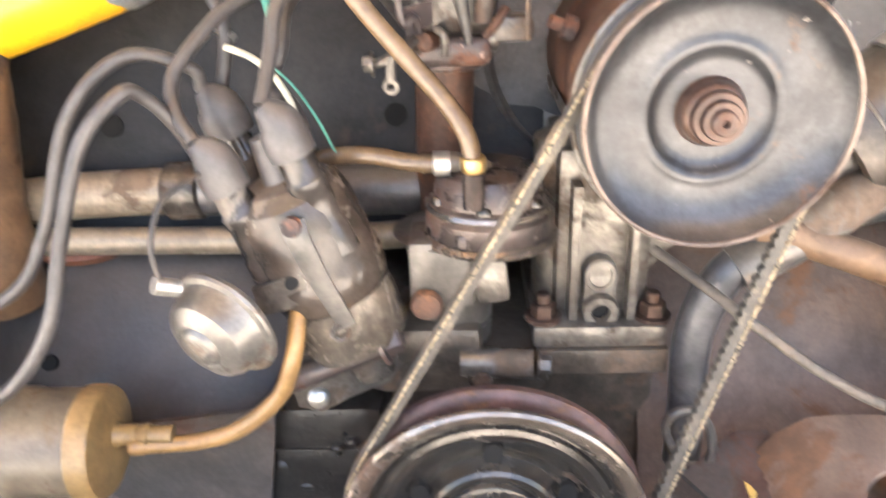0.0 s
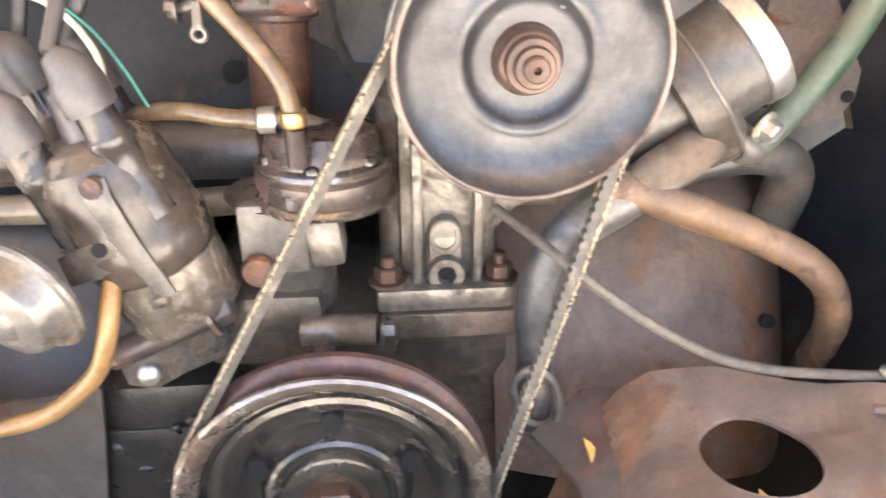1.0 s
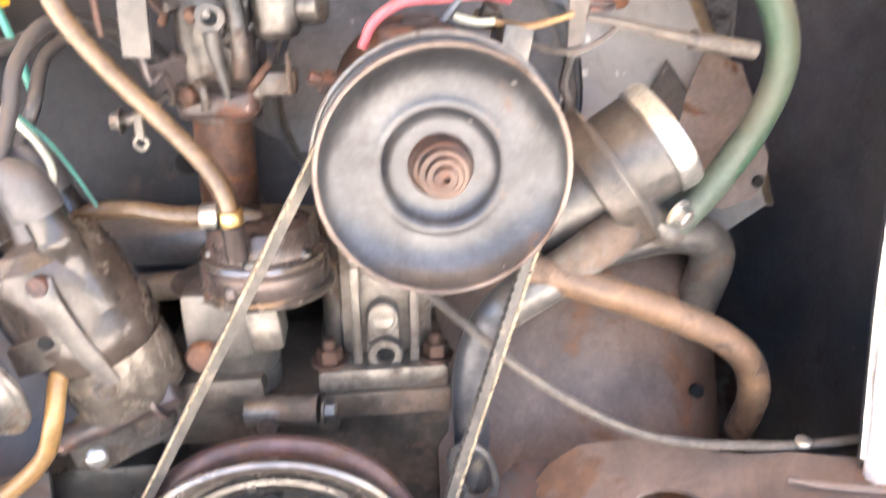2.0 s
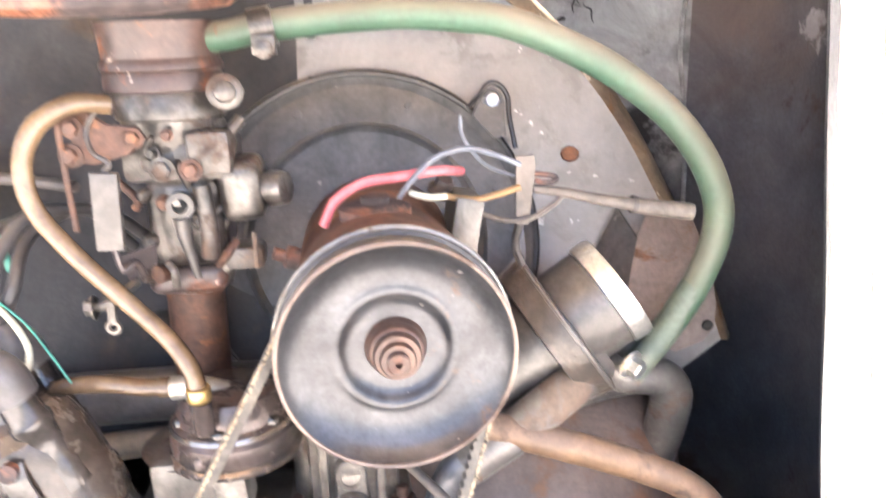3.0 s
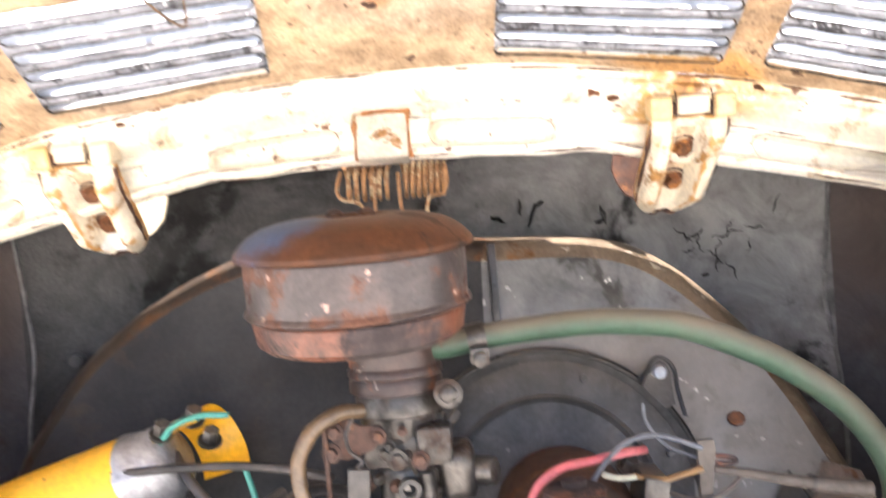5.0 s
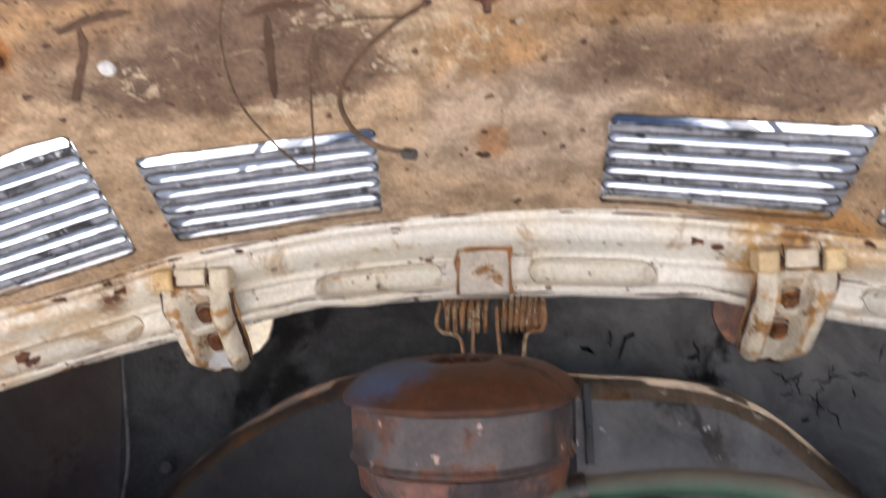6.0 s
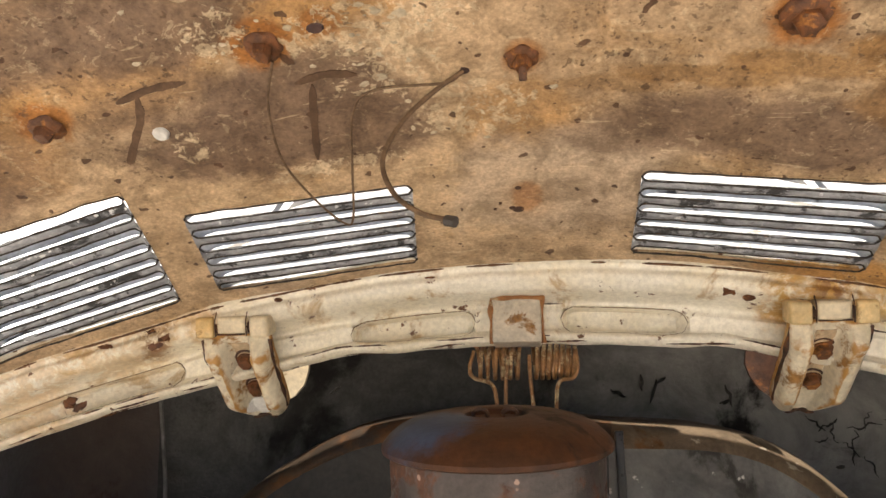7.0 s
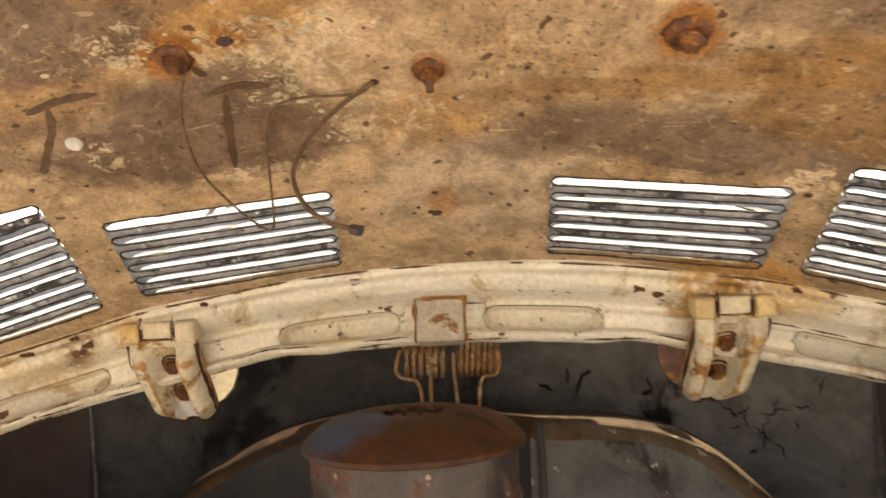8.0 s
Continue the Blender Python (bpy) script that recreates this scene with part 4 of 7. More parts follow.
# added glowing backdrop, standing in for the blown-out sky
w = B()
sheet(w, lambda u, v: (-140 + 280 * u, 90 - 60 * (2 * u - 1) ** 2, -1 + 70 * v), 24, 4, (0, 0.5, 0))
single("backdrop", w, "haze", (0, 90, 0), "added glowing white sheet in place of the overexposed sky", "sky", kind="structure")


# ---- the fan shroud and its cover ----
TOP = [(-0.375, 0.50), (-0.360, 0.56), (-0.335, 0.63), (-0.3171, 0.665), (-0.2845, 0.7135), (-0.2304, 0.7562), (-0.161, 0.789), (-0.088, 0.801), (-0.01, 0.800), (0.063, 0.792), (0.160, 0.784), (0.219, 0.758), (0.271, 0.706), (0.304, 0.655), (0.327, 0.605), (0.353, 0.546), (0.366, 0.497)]


def shroud_y(z):
    return 0.235 - max(0.0, 0.73 - z) * 0.32


shroud = thing("fan_shroud", (0, 0.28, 0.5), "dusty grey-black sheet steel fan shroud with rusty edges", "fan shroud")
line = smooth_path([(x, 0, z) for x, z in TOP], 5)


def shell(u, v):
    p = line[round(u * (len(line) - 1))]
    inset = (0.021, 0.013, 0.004, 0.0, 0.0, 0.004)[round(v * 5)]
    dy = (0.0, 0.004, 0.018, 0.05, 0.06, 0.16)[round(v * 5)]
    c = vec(0.0, 0, 0.60)
    d = (vec(p.x, 0, p.z) - c).normalized()
    return (p.x - d.x * inset, shroud_y(p.z - d.z * inset) + dy, p.z - d.z * inset)


# shell and plate split here: shaded colours to the left, lit ones to the right
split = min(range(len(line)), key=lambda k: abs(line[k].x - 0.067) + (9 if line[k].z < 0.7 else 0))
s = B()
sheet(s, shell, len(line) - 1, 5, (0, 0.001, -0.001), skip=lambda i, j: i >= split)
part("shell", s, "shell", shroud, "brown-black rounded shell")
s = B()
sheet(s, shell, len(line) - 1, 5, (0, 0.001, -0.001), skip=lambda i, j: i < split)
part("shell", s, "shell_lit", shroud, "worn tan-grey right half of the rounded shell, painted paler as if lit")


def face(u, v):
    p = line[round(u * (len(line) - 1))]
    c = vec(0.0, 0, 0.60)
    d = (vec(p.x, 0, p.z) - c).normalized()
    e = vec(p.x - d.x * 0.021, 0, p.z - d.z * 0.021)
    low = vec(e.x * 0.86, 0, 0.475)
    q = low.lerp(e, v)
    return (q.x, shroud_y(q.z) + 0.002 * noise.noise((q.x * 12, q.z * 12, 0)), q.z)


# one plate in two tones; its fall of light is in the colours
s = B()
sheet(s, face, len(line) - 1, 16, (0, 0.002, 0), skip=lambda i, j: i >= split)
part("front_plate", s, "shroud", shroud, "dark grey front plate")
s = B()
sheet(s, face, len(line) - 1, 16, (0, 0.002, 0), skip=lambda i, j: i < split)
part("front_plate", s, "shroud_lit", shroud, "dusty, scuffed right half of the front plate, painted lighter for light and sheen")
s = B()
block(s, (0.062, 0.225, 0.722), (0.0685, 0.236, 0.786), 0.001, (-6, 0, 0))
part("joint_strip", s, "oily", shroud, "dark vertical joint strip")
# the side ear with its dark flank
s = B()
slab(s, [(0.300, 0.190, 0.603), (0.326, 0.185, 0.595), (0.338, 0.168, 0.556), (0.313, 0.113, 0.551), (0.3125, 0.112, 0.535), (0.306, 0.112, 0.526), (0.289, 0.116, 0.518), (0.268, 0.122, 0.528), (0.262, 0.135, 0.550), (0.280, 0.165, 0.582)], (0.001, 0.003, 0.001))
part("side_ear", s, "ear_tan", shroud, "pinkish tan dusty ear folded forward")
s = B()
slab(s, [(0.262, 0.137, 0.550), (0.280, 0.166, 0.582), (0.272, 0.186, 0.600), (0.248, 0.178, 0.56), (0.246, 0.165, 0.52), (0.268, 0.124, 0.528)], (0.002, 0.002, 0))
part("ear_flank", s, "black", shroud)
s = B()
# holes are black discs laid on the metal, their depth only painted
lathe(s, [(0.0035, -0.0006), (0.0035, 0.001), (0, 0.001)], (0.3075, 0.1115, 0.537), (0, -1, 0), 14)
part("ear_hole", s, "hole_black", shroud)
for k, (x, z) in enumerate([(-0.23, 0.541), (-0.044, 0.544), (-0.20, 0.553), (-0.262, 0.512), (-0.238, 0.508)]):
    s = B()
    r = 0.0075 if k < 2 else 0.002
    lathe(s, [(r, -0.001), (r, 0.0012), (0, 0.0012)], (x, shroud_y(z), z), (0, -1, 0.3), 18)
    part("hole", s, "hole_black", shroud, "black disc for the dark of a round hole in the plate")
s = B()
lathe(s, [(0.0072, 0), (0.0064, 0.0008), (0, 0.0008)], (0.243, shroud_y(0.637) - 0.0005, 0.637), (0, -1, 0.3), 9, (1, 0.8))
part("rust_spot", s, "lid_bolt", shroud, "orange rust spot")

# black fan cover with its beads and lug
FX, FZ, FY = 0.095, 0.584, 0.19
cover = thing("fan_cover", (FX, FY, FZ - 0.119), "black pressed steel fan cover with ring beads", "fan cover")
tilt = (0.0, -1.0, 0.28)
s = B()
lathe(s, [(0.121, -0.004), (0.121, 0.003), (0.116, 0.005), (0.112, 0.003), (0.110, 0.001), (0.105, 0.0025), (0.095, 0.0030), (0.084, 0.0035), (0.0805, 0.0075), (0.077, 0.0040), (0.064, 0.0042), (0.050, 0.005), (0, 0.005)], (FX, FY, FZ), tilt, 72)
part("dish", s, "black", cover)
s = B()
torus(s, (FX, FY - 0.004, FZ), tilt, 0.1185, 0.0028, 72, 8)
part("edge_bead", s, "oily", cover, "glossy black rubber bead")
s = B()
slab(s, [(0.172, 0.199, 0.668), (0.178, 0.2025, 0.679), (0.182, 0.204, 0.685), (0.187, 0.2045, 0.686), (0.192, 0.203, 0.683), (0.1945, 0.2015, 0.677), (0.194, 0.198, 0.668), (0.194, 0.193, 0.654), (0.186, 0.190, 0.652)], (0, 0.004, 0))
part("lug", s, "black", cover)
s = B()
tube(s, [(0.168, 0.1945, 0.6735), (0.1765, 0.1995, 0.6815), (0.1815, 0.2005, 0.6875), (0.187, 0.2005, 0.689), (0.193, 0.1995, 0.6855), (0.1965, 0.198, 0.678), (0.1965, 0.194, 0.666), (0.199, 0.187, 0.646)], 0.0018, 8, 6)
part("lug_bead", s, "oily", cover, "glossy black bead round the lug")
s = B()
lathe(s, [(0.0070, 0), (0.0070, 0.002), (0.0054, 0.003), (0.0046, 0.0045), (0, 0.005)], (0.186, 0.2035, 0.677), (0, -1, 0.25), 20)
part("lug_bolt", s, "steel", cover, "bright cross-head screw")
for a in (20, 70, 115, 160):
    s = B()
    lathe(s, [(0.003, 0), (0.0028, 0.001), (0, 0.0012)], (FX + 0.098 * math.cos(radians(a)), FY - 0.0095 + 0.028 * math.sin(radians(a)), FZ + 0.098 * math.sin(radians(a))), tilt, 10)
    part("rivet", s, "black", cover)


# ---- generator with its pulley ----
GX, GZ = 0.1015, 0.583
gen = thing("generator", (GX, 0.1, GZ - 0.05), "rusty round generator with a worn steel belt pulley", "generator")
s = B()
lathe(s, [(0.030, 0.022), (0.047, 0.026), (0.050, 0.030), (0.050, 0.074), (0.0485, 0.076), (0.0485, 0.110), (0.050, 0.112), (0.050, 0.178), (0.045, 0.185), (0, 0.186)], (GX, 0, GZ), (0, 1, 0), 56)
part("body", s, "rust", gen, "brown rusted generator housing")
s = B()
lathe(s, [(0.0508, 0.034), (0.0520, 0.035), (0.0520, 0.062), (0.0508, 0.063)], (GX, 0, GZ), (0, 1, 0), 56)
part("cover_band", s, "rust", gen, "rusted band over the brushes")
s = B()
lathe(s, [(0.018, 0.0205), (0.044, 0.0128), (0.0545, 0.0150), (0.0560, 0.0175), (0.0552, 0.0210), (0.045, 0.0220), (0.02, 0.0225)], (GX, 0, GZ), (0, 1, 0), 72)
part("pulley_rear_half", s, "tin_dark", gen, "blue-black rear half of the pulley")
s = B()
torus(s, (GX, 0.0172, GZ), (0, 1, 0), 0.0556, 0.0016, 88, 8)
ring_part = part("toothed_ring", s, "chrome", gen, "bright worn edge of the rear half")
for k in range(36):
    s = B()
    a = k * math.tau / 36
    block(s, (GX + 0.0556 * math.cos(a) - 0.0009, 0.0158, GZ + 0.0556 * math.sin(a) - 0.0009), (GX + 0.0556 * math.cos(a) + 0.0009, 0.0196, GZ + 0.0556 * math.sin(a) + 0.0009), 0.0004, (0, -math.degrees(a), 0), 1)
    part("notch", s, "plate_brown", ring_part)
s = B()
lathe(s, [(0.012, 0.0215), (0.0225, 0.0205), (0.0270, 0.0150), (0.0330, 0.0125), (0.0420, 0.0095), (0.0500, 0.0050), (0.0540, 0.0010), (0.0548, -0.0018), (0.0545, -0.0036), (0.0534, -0.0038), (0.0520, -0.0018), (0.0500, 0.0012), (0.0470, 0.0038), (0.0430, 0.0060), (0.0385, 0.0075), (0.0345, 0.0081), (0.0318, 0.0082), (0.0302, 0.0077), (0.0286, 0.0074), (0.0270, 0.0077), (0.0256, 0.0088), (0.0244, 0.0100), (0.0226, 0.0112), (0.0205, 0.0118), (0.0170, 0.0120), (0.0120, 0.0120)], (GX, 0, GZ), (0, 1, 0), 88)
part("pulley_front_half", s, "pulley", gen, "dished front half of the pulley, worn bare steel", 30)
s = B()
torus(s, (GX, -0.0030, GZ), (0, 1, 0), 0.0537, 0.0012, 88, 8)
part("pulley_rim", s, "rim_worn", gen, "rust-edged rolled rim")
s = B()
lathe(s, [(0.0147, 0.0122), (0.0145, 0.0108), (0.0139, 0.0098), (0.0136, 0.0085), (0.0135, 0.0070), (0.0130, 0.0056), (0.0126, 0.0040), (0.0118, 0.0030), (0.0100, 0.0026)], (GX, 0, GZ), (0, 1, 0), 40)
part("washer", s, "hub", gen, "rusty stepped washer")
s = B()
lathe(s, [(0.0112, 0.0030), (0.0112, -0.0006), (0.0104, -0.0020), (0.0080, -0.0024)], (GX, 0, GZ), (0, 1, 0), 32)
part("collar", s, "hub", gen)
s = B()
lathe(s, [(0.0082, -0.001), (0.0082, -0.0052), (0.0076, -0.0060), (0.0056, -0.0062)], (GX, 0, GZ), (0, 1, 0), 28)
lathe(s, [(0.0054, 0.0), (0.0052, -0.0088), (0.0044, -0.0096), (0.0016, -0.0096), (0.0012, -0.0070), (0, -0.0070)], (GX, 0, GZ), (0, 1, 0), 24)
part("nut", s, "hub", gen, "rust-brown nut with a centre-drilled shaft end")
s = B()
lathe(s, [(0.0062, 0), (0.0062, 0.006), (0.0035, 0.007), (0.0035, 0.013), (0, 0.0135)], (0.0545, 0.085, 0.607), (-0.9, -0.2, 0.35), 14)
part("terminal_stud", s, "rust_orange", gen, "rusty stud on the housing")
s = B()
block(s, (0.1395, 0.088, 0.590), (0.1555, 0.125, 0.634), 0.002, (0, 10, 0))
part("side_bracket", s, "pipe_grey", gen, "grey bracket plate on the housing")
s = B()
hexa(s, (0.137, 0.112, 0.634), (0.3, -0.5, 0.8), 0.0055, 0.010)
part("side_terminal", s, "zinc", gen, "plated terminal nut")
s = B()
lathe(s, [(0.015, -0.004), (0.015, 0.002), (0.012, 0.004), (0.006, 0.0045), (0.006, 0.008), (0, 0.008)], (0.098, 0.082, 0.632), (0, -0.12, 1), 20, (1.3, 0.8))
part("brush_cap", s, "rust_orange", gen, "orange-rusted cap on top of the housing")

# ---- generator stand ----
stand = thing("generator_stand", (0.075, 0.1, 0.419), "cast alloy generator stand with ribs and a bolted flange", "generator stand")
s = B()
block(s, (0.050, 0.088, 0.440), (0.104, 0.165, 0.545), 0.006)
lathe(s, [(0.019, -0.05), (0.019, 0.055), (0.014, 0.058)], (0.058, 0.115, 0.49), (0, 0, 1), 24)
part("column", s, "alu", stand)
for x in (0.0595, 0.0925):
    s = B()
    block(s, (x - 0.0025, 0.076, 0.446), (x + 0.0025, 0.10, 0.528), 0.0012)
    part("rib", s, "alu", stand)
s = B()
slab(s, [(0.092, 0.092, 0.458), (0.114, 0.092, 0.484), (0.165, 0.092, 0.515), (0.166, 0.092, 0.55), (0.092, 0.092, 0.54)], (0, 0.06, 0))
part("web", s, "alu", stand, "cast web under the generator")
s = B()


def cradle(u, v):
    a = radians(195 + 150 * u)
    return (GX + 0.0515 * math.cos(a), 0.045 + 0.125 * v, GZ + 0.0515 * math.sin(a))


sheet(s, cradle, 22, 2, (0, 0, -0.006))
part("cradle", s, "alu", stand)
s = B()
lathe(s, [(0.0105, 0), (0.0105, -0.012), (0.0095, -0.0135), (0.0055, -0.0135), (0.005, -0.008), (0, -0.008)], (0.0752, 0.088, 0.4525), (0, 1, 0), 28)
plug = part("plug", s, "alu", stand, "round plug with a hollow end")
s = B()
lathe(s, [(0.0050, 0.0), (0.0050, 0.0006), (0, 0.0006)], (0.0752, 0.0792, 0.4525), (0, -1, 0), 18)
part("plug_hole", s, "hole_black", plug, "black disc for the dark inside the plug")
s = B()
lathe(s, [(0.0095, 0), (0.0095, -0.008), (0.0085, -0.009), (0.0065, -0.009), (0.006, -0.0075), (0, -0.0075)], (0.0748, 0.088, 0.4735), (0, 1, 0), 24, (1, 1.1))
block(s, (0.0653, 0.080, 0.4525), (0.0843, 0.088, 0.474), 0.003)
part("boss", s, "alu", stand, "slotted round boss")
s = B()
block(s, (0.0365, 0.068, 0.434), (0.1115, 0.17, 0.4475), 0.0025)
part("flange", s, "alu", stand)
s = B()
block(s, (0.040, 0.066, 0.4175), (0.113, 0.172, 0.4335), 0.002)
part("base_block", s, "case", stand)
for x in (0.043, 0.105):
    s = B()
    hexa(s, (x, 0.080, 0.4475), (0, 0, 1), 0.0075, 0.010)
    lathe(s, [(0.004, 0.009), (0.004, 0.015), (0.003, 0.016)], (x, 0.080, 0.4475), (0, 0, 1), 14)
    part("stud_nut", s, "hub", stand, "rusty stud and nut")

# ---- crankshaft pulley ----
CX, CZ = 0.012, 0.3615
crank = thing("crankshaft_pulley", (CX, 0.01, CZ - 0.088), "black dished crankshaft pulley with worn bright rims", "pulley")
s = B()
lathe(s, [(0.06, 0.0175), (0.0730, 0.0135), (0.0790, 0.0155), (0.0808, 0.0175), (0.0808, 0.0215), (0.079, 0.023), (0.05, 0.024)], (CX, 0, CZ), (0, 1, 0), 96)
part("rear_rim", s, "rim_red", crank, "red-brown rear rim")
s = B()
lathe(s, [(0.0735, 0.012), (0.0740, 0.010), (0.0795, 0.004), (0.0812, 0.001), (0.0808, -0.0010), (0.0790, -0.0022), (0.0760, -0.0018), (0.0730, -0.0002), (0.0708, 0.0022), (0.0694, 0.0045), (0.0690, 0.012)], (CX, 0, CZ), (0, 1, 0), 96, ends=(False, False))
part("front_rim", s, "front_rim", crank, "bright worn front rim with rust", 30)
s = B()
lathe(s, [(0.0698, 0.0060), (0.0682, 0.0085), (0.0664, 0.0080), (0.0650, 0.0060), (0.0620, 0.0052), (0.0585, 0.0062), (0.0550, 0.0088), (0.0515, 0.0125), (0.0480, 0.0155), (0.0440, 0.0168), (0.0400, 0.0160), (0.0375, 0.0125), (0.0360, 0.0085), (0.0340, 0.0070), (0.0315, 0.0072), (0.0300, 0.0090), (0.0285, 0.0088), (0.0270, 0.0060), (0.0250, 0.0050), (0.0170, 0.0050), (0.0165, 0.010), (0, 0.010)], (CX, 0, CZ), (0, 1, 0), 96)
part("dish", s, "pulley_dark", crank, "glossy black stepped dish", 30)
# slots are black discs on the closed dish, painted as deep shade
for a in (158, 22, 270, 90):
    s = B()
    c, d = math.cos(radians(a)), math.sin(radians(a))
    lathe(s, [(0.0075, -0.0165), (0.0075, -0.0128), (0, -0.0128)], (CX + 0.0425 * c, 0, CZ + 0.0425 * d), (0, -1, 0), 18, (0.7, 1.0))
    part("slot", s, "hole_black", crank, "black disc for the dark of a slot in the dish")
s = B()
hexa(s, (CX, 0.009, CZ), (0, -1, 0), 0.0135, 0.014)
part("centre_bolt", s, "hub", crank, "rusty hexagon centre bolt")
s = B()
block(s, (CX - 0.0795, -0.001, CZ + 0.003), (CX - 0.0735, 0.003, CZ + 0.006), 0.0006, (0, 10, 0))
part("timing_notch", s, "oily", crank)

# ---- cogged fan belt round both pulleys ----
s = B()
r1, r2 = 0.0505, 0.0795
P1, P2 = Vector((GX, GZ)), Vector((CX, CZ))
dd = P1 - P2
ang = math.atan2(dd.y, dd.x)
off = math.acos((r2 - r1) / dd.length)
loop = []
for k in range(25):
    a = ang + off - (2 * off) * k / 24
    loop.append((P1 + Vector((math.cos(a), math.sin(a))) * r1, Vector((math.cos(a), math.sin(a)))))
a_end = ang - off
a0, a1 = P1 + Vector((math.cos(a_end), math.sin(a_end))) * r1, P2 + Vector((math.cos(a_end), math.sin(a_end))) * r2
for k in range(1, 140):
    loop.append((a0.lerp(a1, k / 140), Vector((math.cos(a_end), math.sin(a_end)))))
for k in range(41):
    a = ang - off - (math.tau - 2 * off) * k / 40
    loop.append((P2 + Vector((math.cos(a), math.sin(a))) * r2, Vector((math.cos(a), math.sin(a)))))
a_end = ang + off
b0, b1 = P2 + Vector((math.cos(a_end), math.sin(a_end))) * r2, P1 + Vector((math.cos(a_end), math.sin(a_end))) * r1
for k in range(1, 140):
    loop.append((b0.lerp(b1, k / 140), Vector((math.cos(a_end), math.sin(a_end)))))
rings = []
for k, (p, nn) in enumerate(loop):
    deep = 0.0056 if k % 3 < 2 or not 24 < k < 165 else 0.0045
    out, inn = p + nn * 0.0024, p - nn * (deep - 0.0024)
    rings.append([s.verts.new((out.x, 0.0055, out.y)), s.verts.new((out.x, 0.0145, out.y)), s.verts.new((inn.x, 0.0125, inn.y)), s.verts.new((inn.x, 0.0075, inn.y))])
for p, q in zip(rings, rings[1:] + rings[:1]):
    for k in range(4):
        s.faces.new((p[k], p[(k + 1) % 4], q[(k + 1) % 4], q[k]))
belt = thing("fan_belt", (CX, 0.01, CZ), "dusty grey cogged fan belt with frayed edges", "drive belt")
part("band", s, "belt", belt, "", 25)
s = B()
tube(s, [(p.x + nn.x * 0.0017, 0.0054, p.y + nn.y * 0.0017) for p, nn in loop + loop[:1]], lambda t: 0.0008 + 0.0005 * math.sin(900 * t), 6, 0)
part("frayed_edge", s, "pale_fray", belt, "pale frayed edge cord")

# ---- engine case and tin ----
case = thing("engine_case", (0.02, 0.2, 0.30), "oily cast engine case with bolts and fittings", "engine")
s = B()
block(s, (-0.075, 0.100, 0.20), (0.118, 0.40, 0.418), 0.012)
part("block", s, "case", case)
s = B()
block(s, (-0.20, 0.058, 0.185), (-0.05, 0.30, 0.372), 0.012)
block(s, (-0.125, 0.062, 0.185), (-0.05, 0.28, 0.398), 0.012)
part("lower_block", s, "oily", case, "wet oily lower casting")
s = B()
block(s, (-0.060, 0.070, 0.405), (0.048, 0.16, 0.432), 0.01, (8, 0, 0))
part("shoulder", s, "case", case)
s = B()
tube(s, [(-0.004, 0.062, 0.430), (0.036, 0.058, 0.4305)], 0.0085, 18, 2)
part("pressure_fitting", s, "alu", case, "round alloy fitting")
for x, z, ax in ((0.0385, 0.4305, (1, -0.1, 0)), (0.007, 0.4235, (0.1, -1, 0.1))):
    s = B()
    hexa(s, (x, 0.057, z), ax, 0.0055, 0.0075)
    part("fitting_bolt", s, "zinc", case, "plated hexagon bolt head")
rng = random.Random(52)
for k in range(14):
    s = B()
    r = rng.uniform(0.002, 0.0055)
    a = (rng.uniform(-0.118, -0.062), 0.0605, rng.uniform(0.29, 0.385))
    lathe(s, [(r, -0.002), (r * 0.9, 0.0015), (r * 0.5, 0.0032), (0, 0.0036)], a, (rng.uniform(-0.4, 0.4), -1, rng.uniform(-0.2, 0.5)), 11, (rng.uniform(0.7, 1.9), rng.uniform(0.5, 1.0)))
    part("casting_bump", s, "oily", case)

# distributor clamp on the case
clamp = thing("distributor_clamp", (-0.075, 0.06, 0.42), "greasy distributor clamp with a rusty pinch bolt", "clamp")
s = B()
slab(s, [(-0.100, 0.05, 0.428), (-0.098, 0.055, 0.405), (-0.085, 0.057, 0.400), (-0.068, 0.060, 0.408), (-0.045, 0.065, 0.415), (-0.035, 0.065, 0.432), (-0.06, 0.06, 0.440)], (0, 0.02, 0))
part("plate", s, "alu", clamp)
s = B()
lathe(s, [(0.0062, 0), (0.006, 0.004), (0.0045, 0.0055), (0, 0.006)], (-0.086, 0.057, 0.411), (0, -1, 0.15), 20)
part("bolt_head", s, "bright", clamp, "bright round bolt head")
s = B()
tube(s, [(-0.098, 0.042, 0.432), (-0.045, 0.048, 0.452)], 0.0075, 14, 2)
hexa(s, (-0.047, 0.048, 0.451), (0.93, 0.1, 0.35), 0.0085, 0.012)
part("pinch_bolt", s, "rust_paint", clamp, "rusty pinch bolt")

# right bank: cylinder tin, pipes, cable
tin_r = thing("cylinder_tin", (0.25, 0.12, 0.34), "brown primed cylinder cowling with rust and dust", "engine tin", "cylinder tins")
s = B()


def bulge(u, v):
    x = 0.108 + 0.215 * u
    z = 0.497 - 0.19 * v - 0.010 * u
    y = 0.185 - 0.125 * v ** 0.75 + 0.02 * (u - 0.5) ** 2 * 4 - 0.012 * math.sin(math.pi * v) + 0.9 * max(0.0, u - 0.78) ** 2
    return (x, y, z)


sheet(s, bulge, 24, 24, (0, 0.003, 0.001))
part("shell", s, "tin_pink", tin_r)
s = B()
tube(s, [bulge(0.0, 0.0), bulge(0.35, 0.0), bulge(0.7, 0.0), bulge(1.0, 0.0)], 0.003, 8, 6)
part("folded_edge", s, "rust_paint", tin_r, "dark folded edge")
s = B()
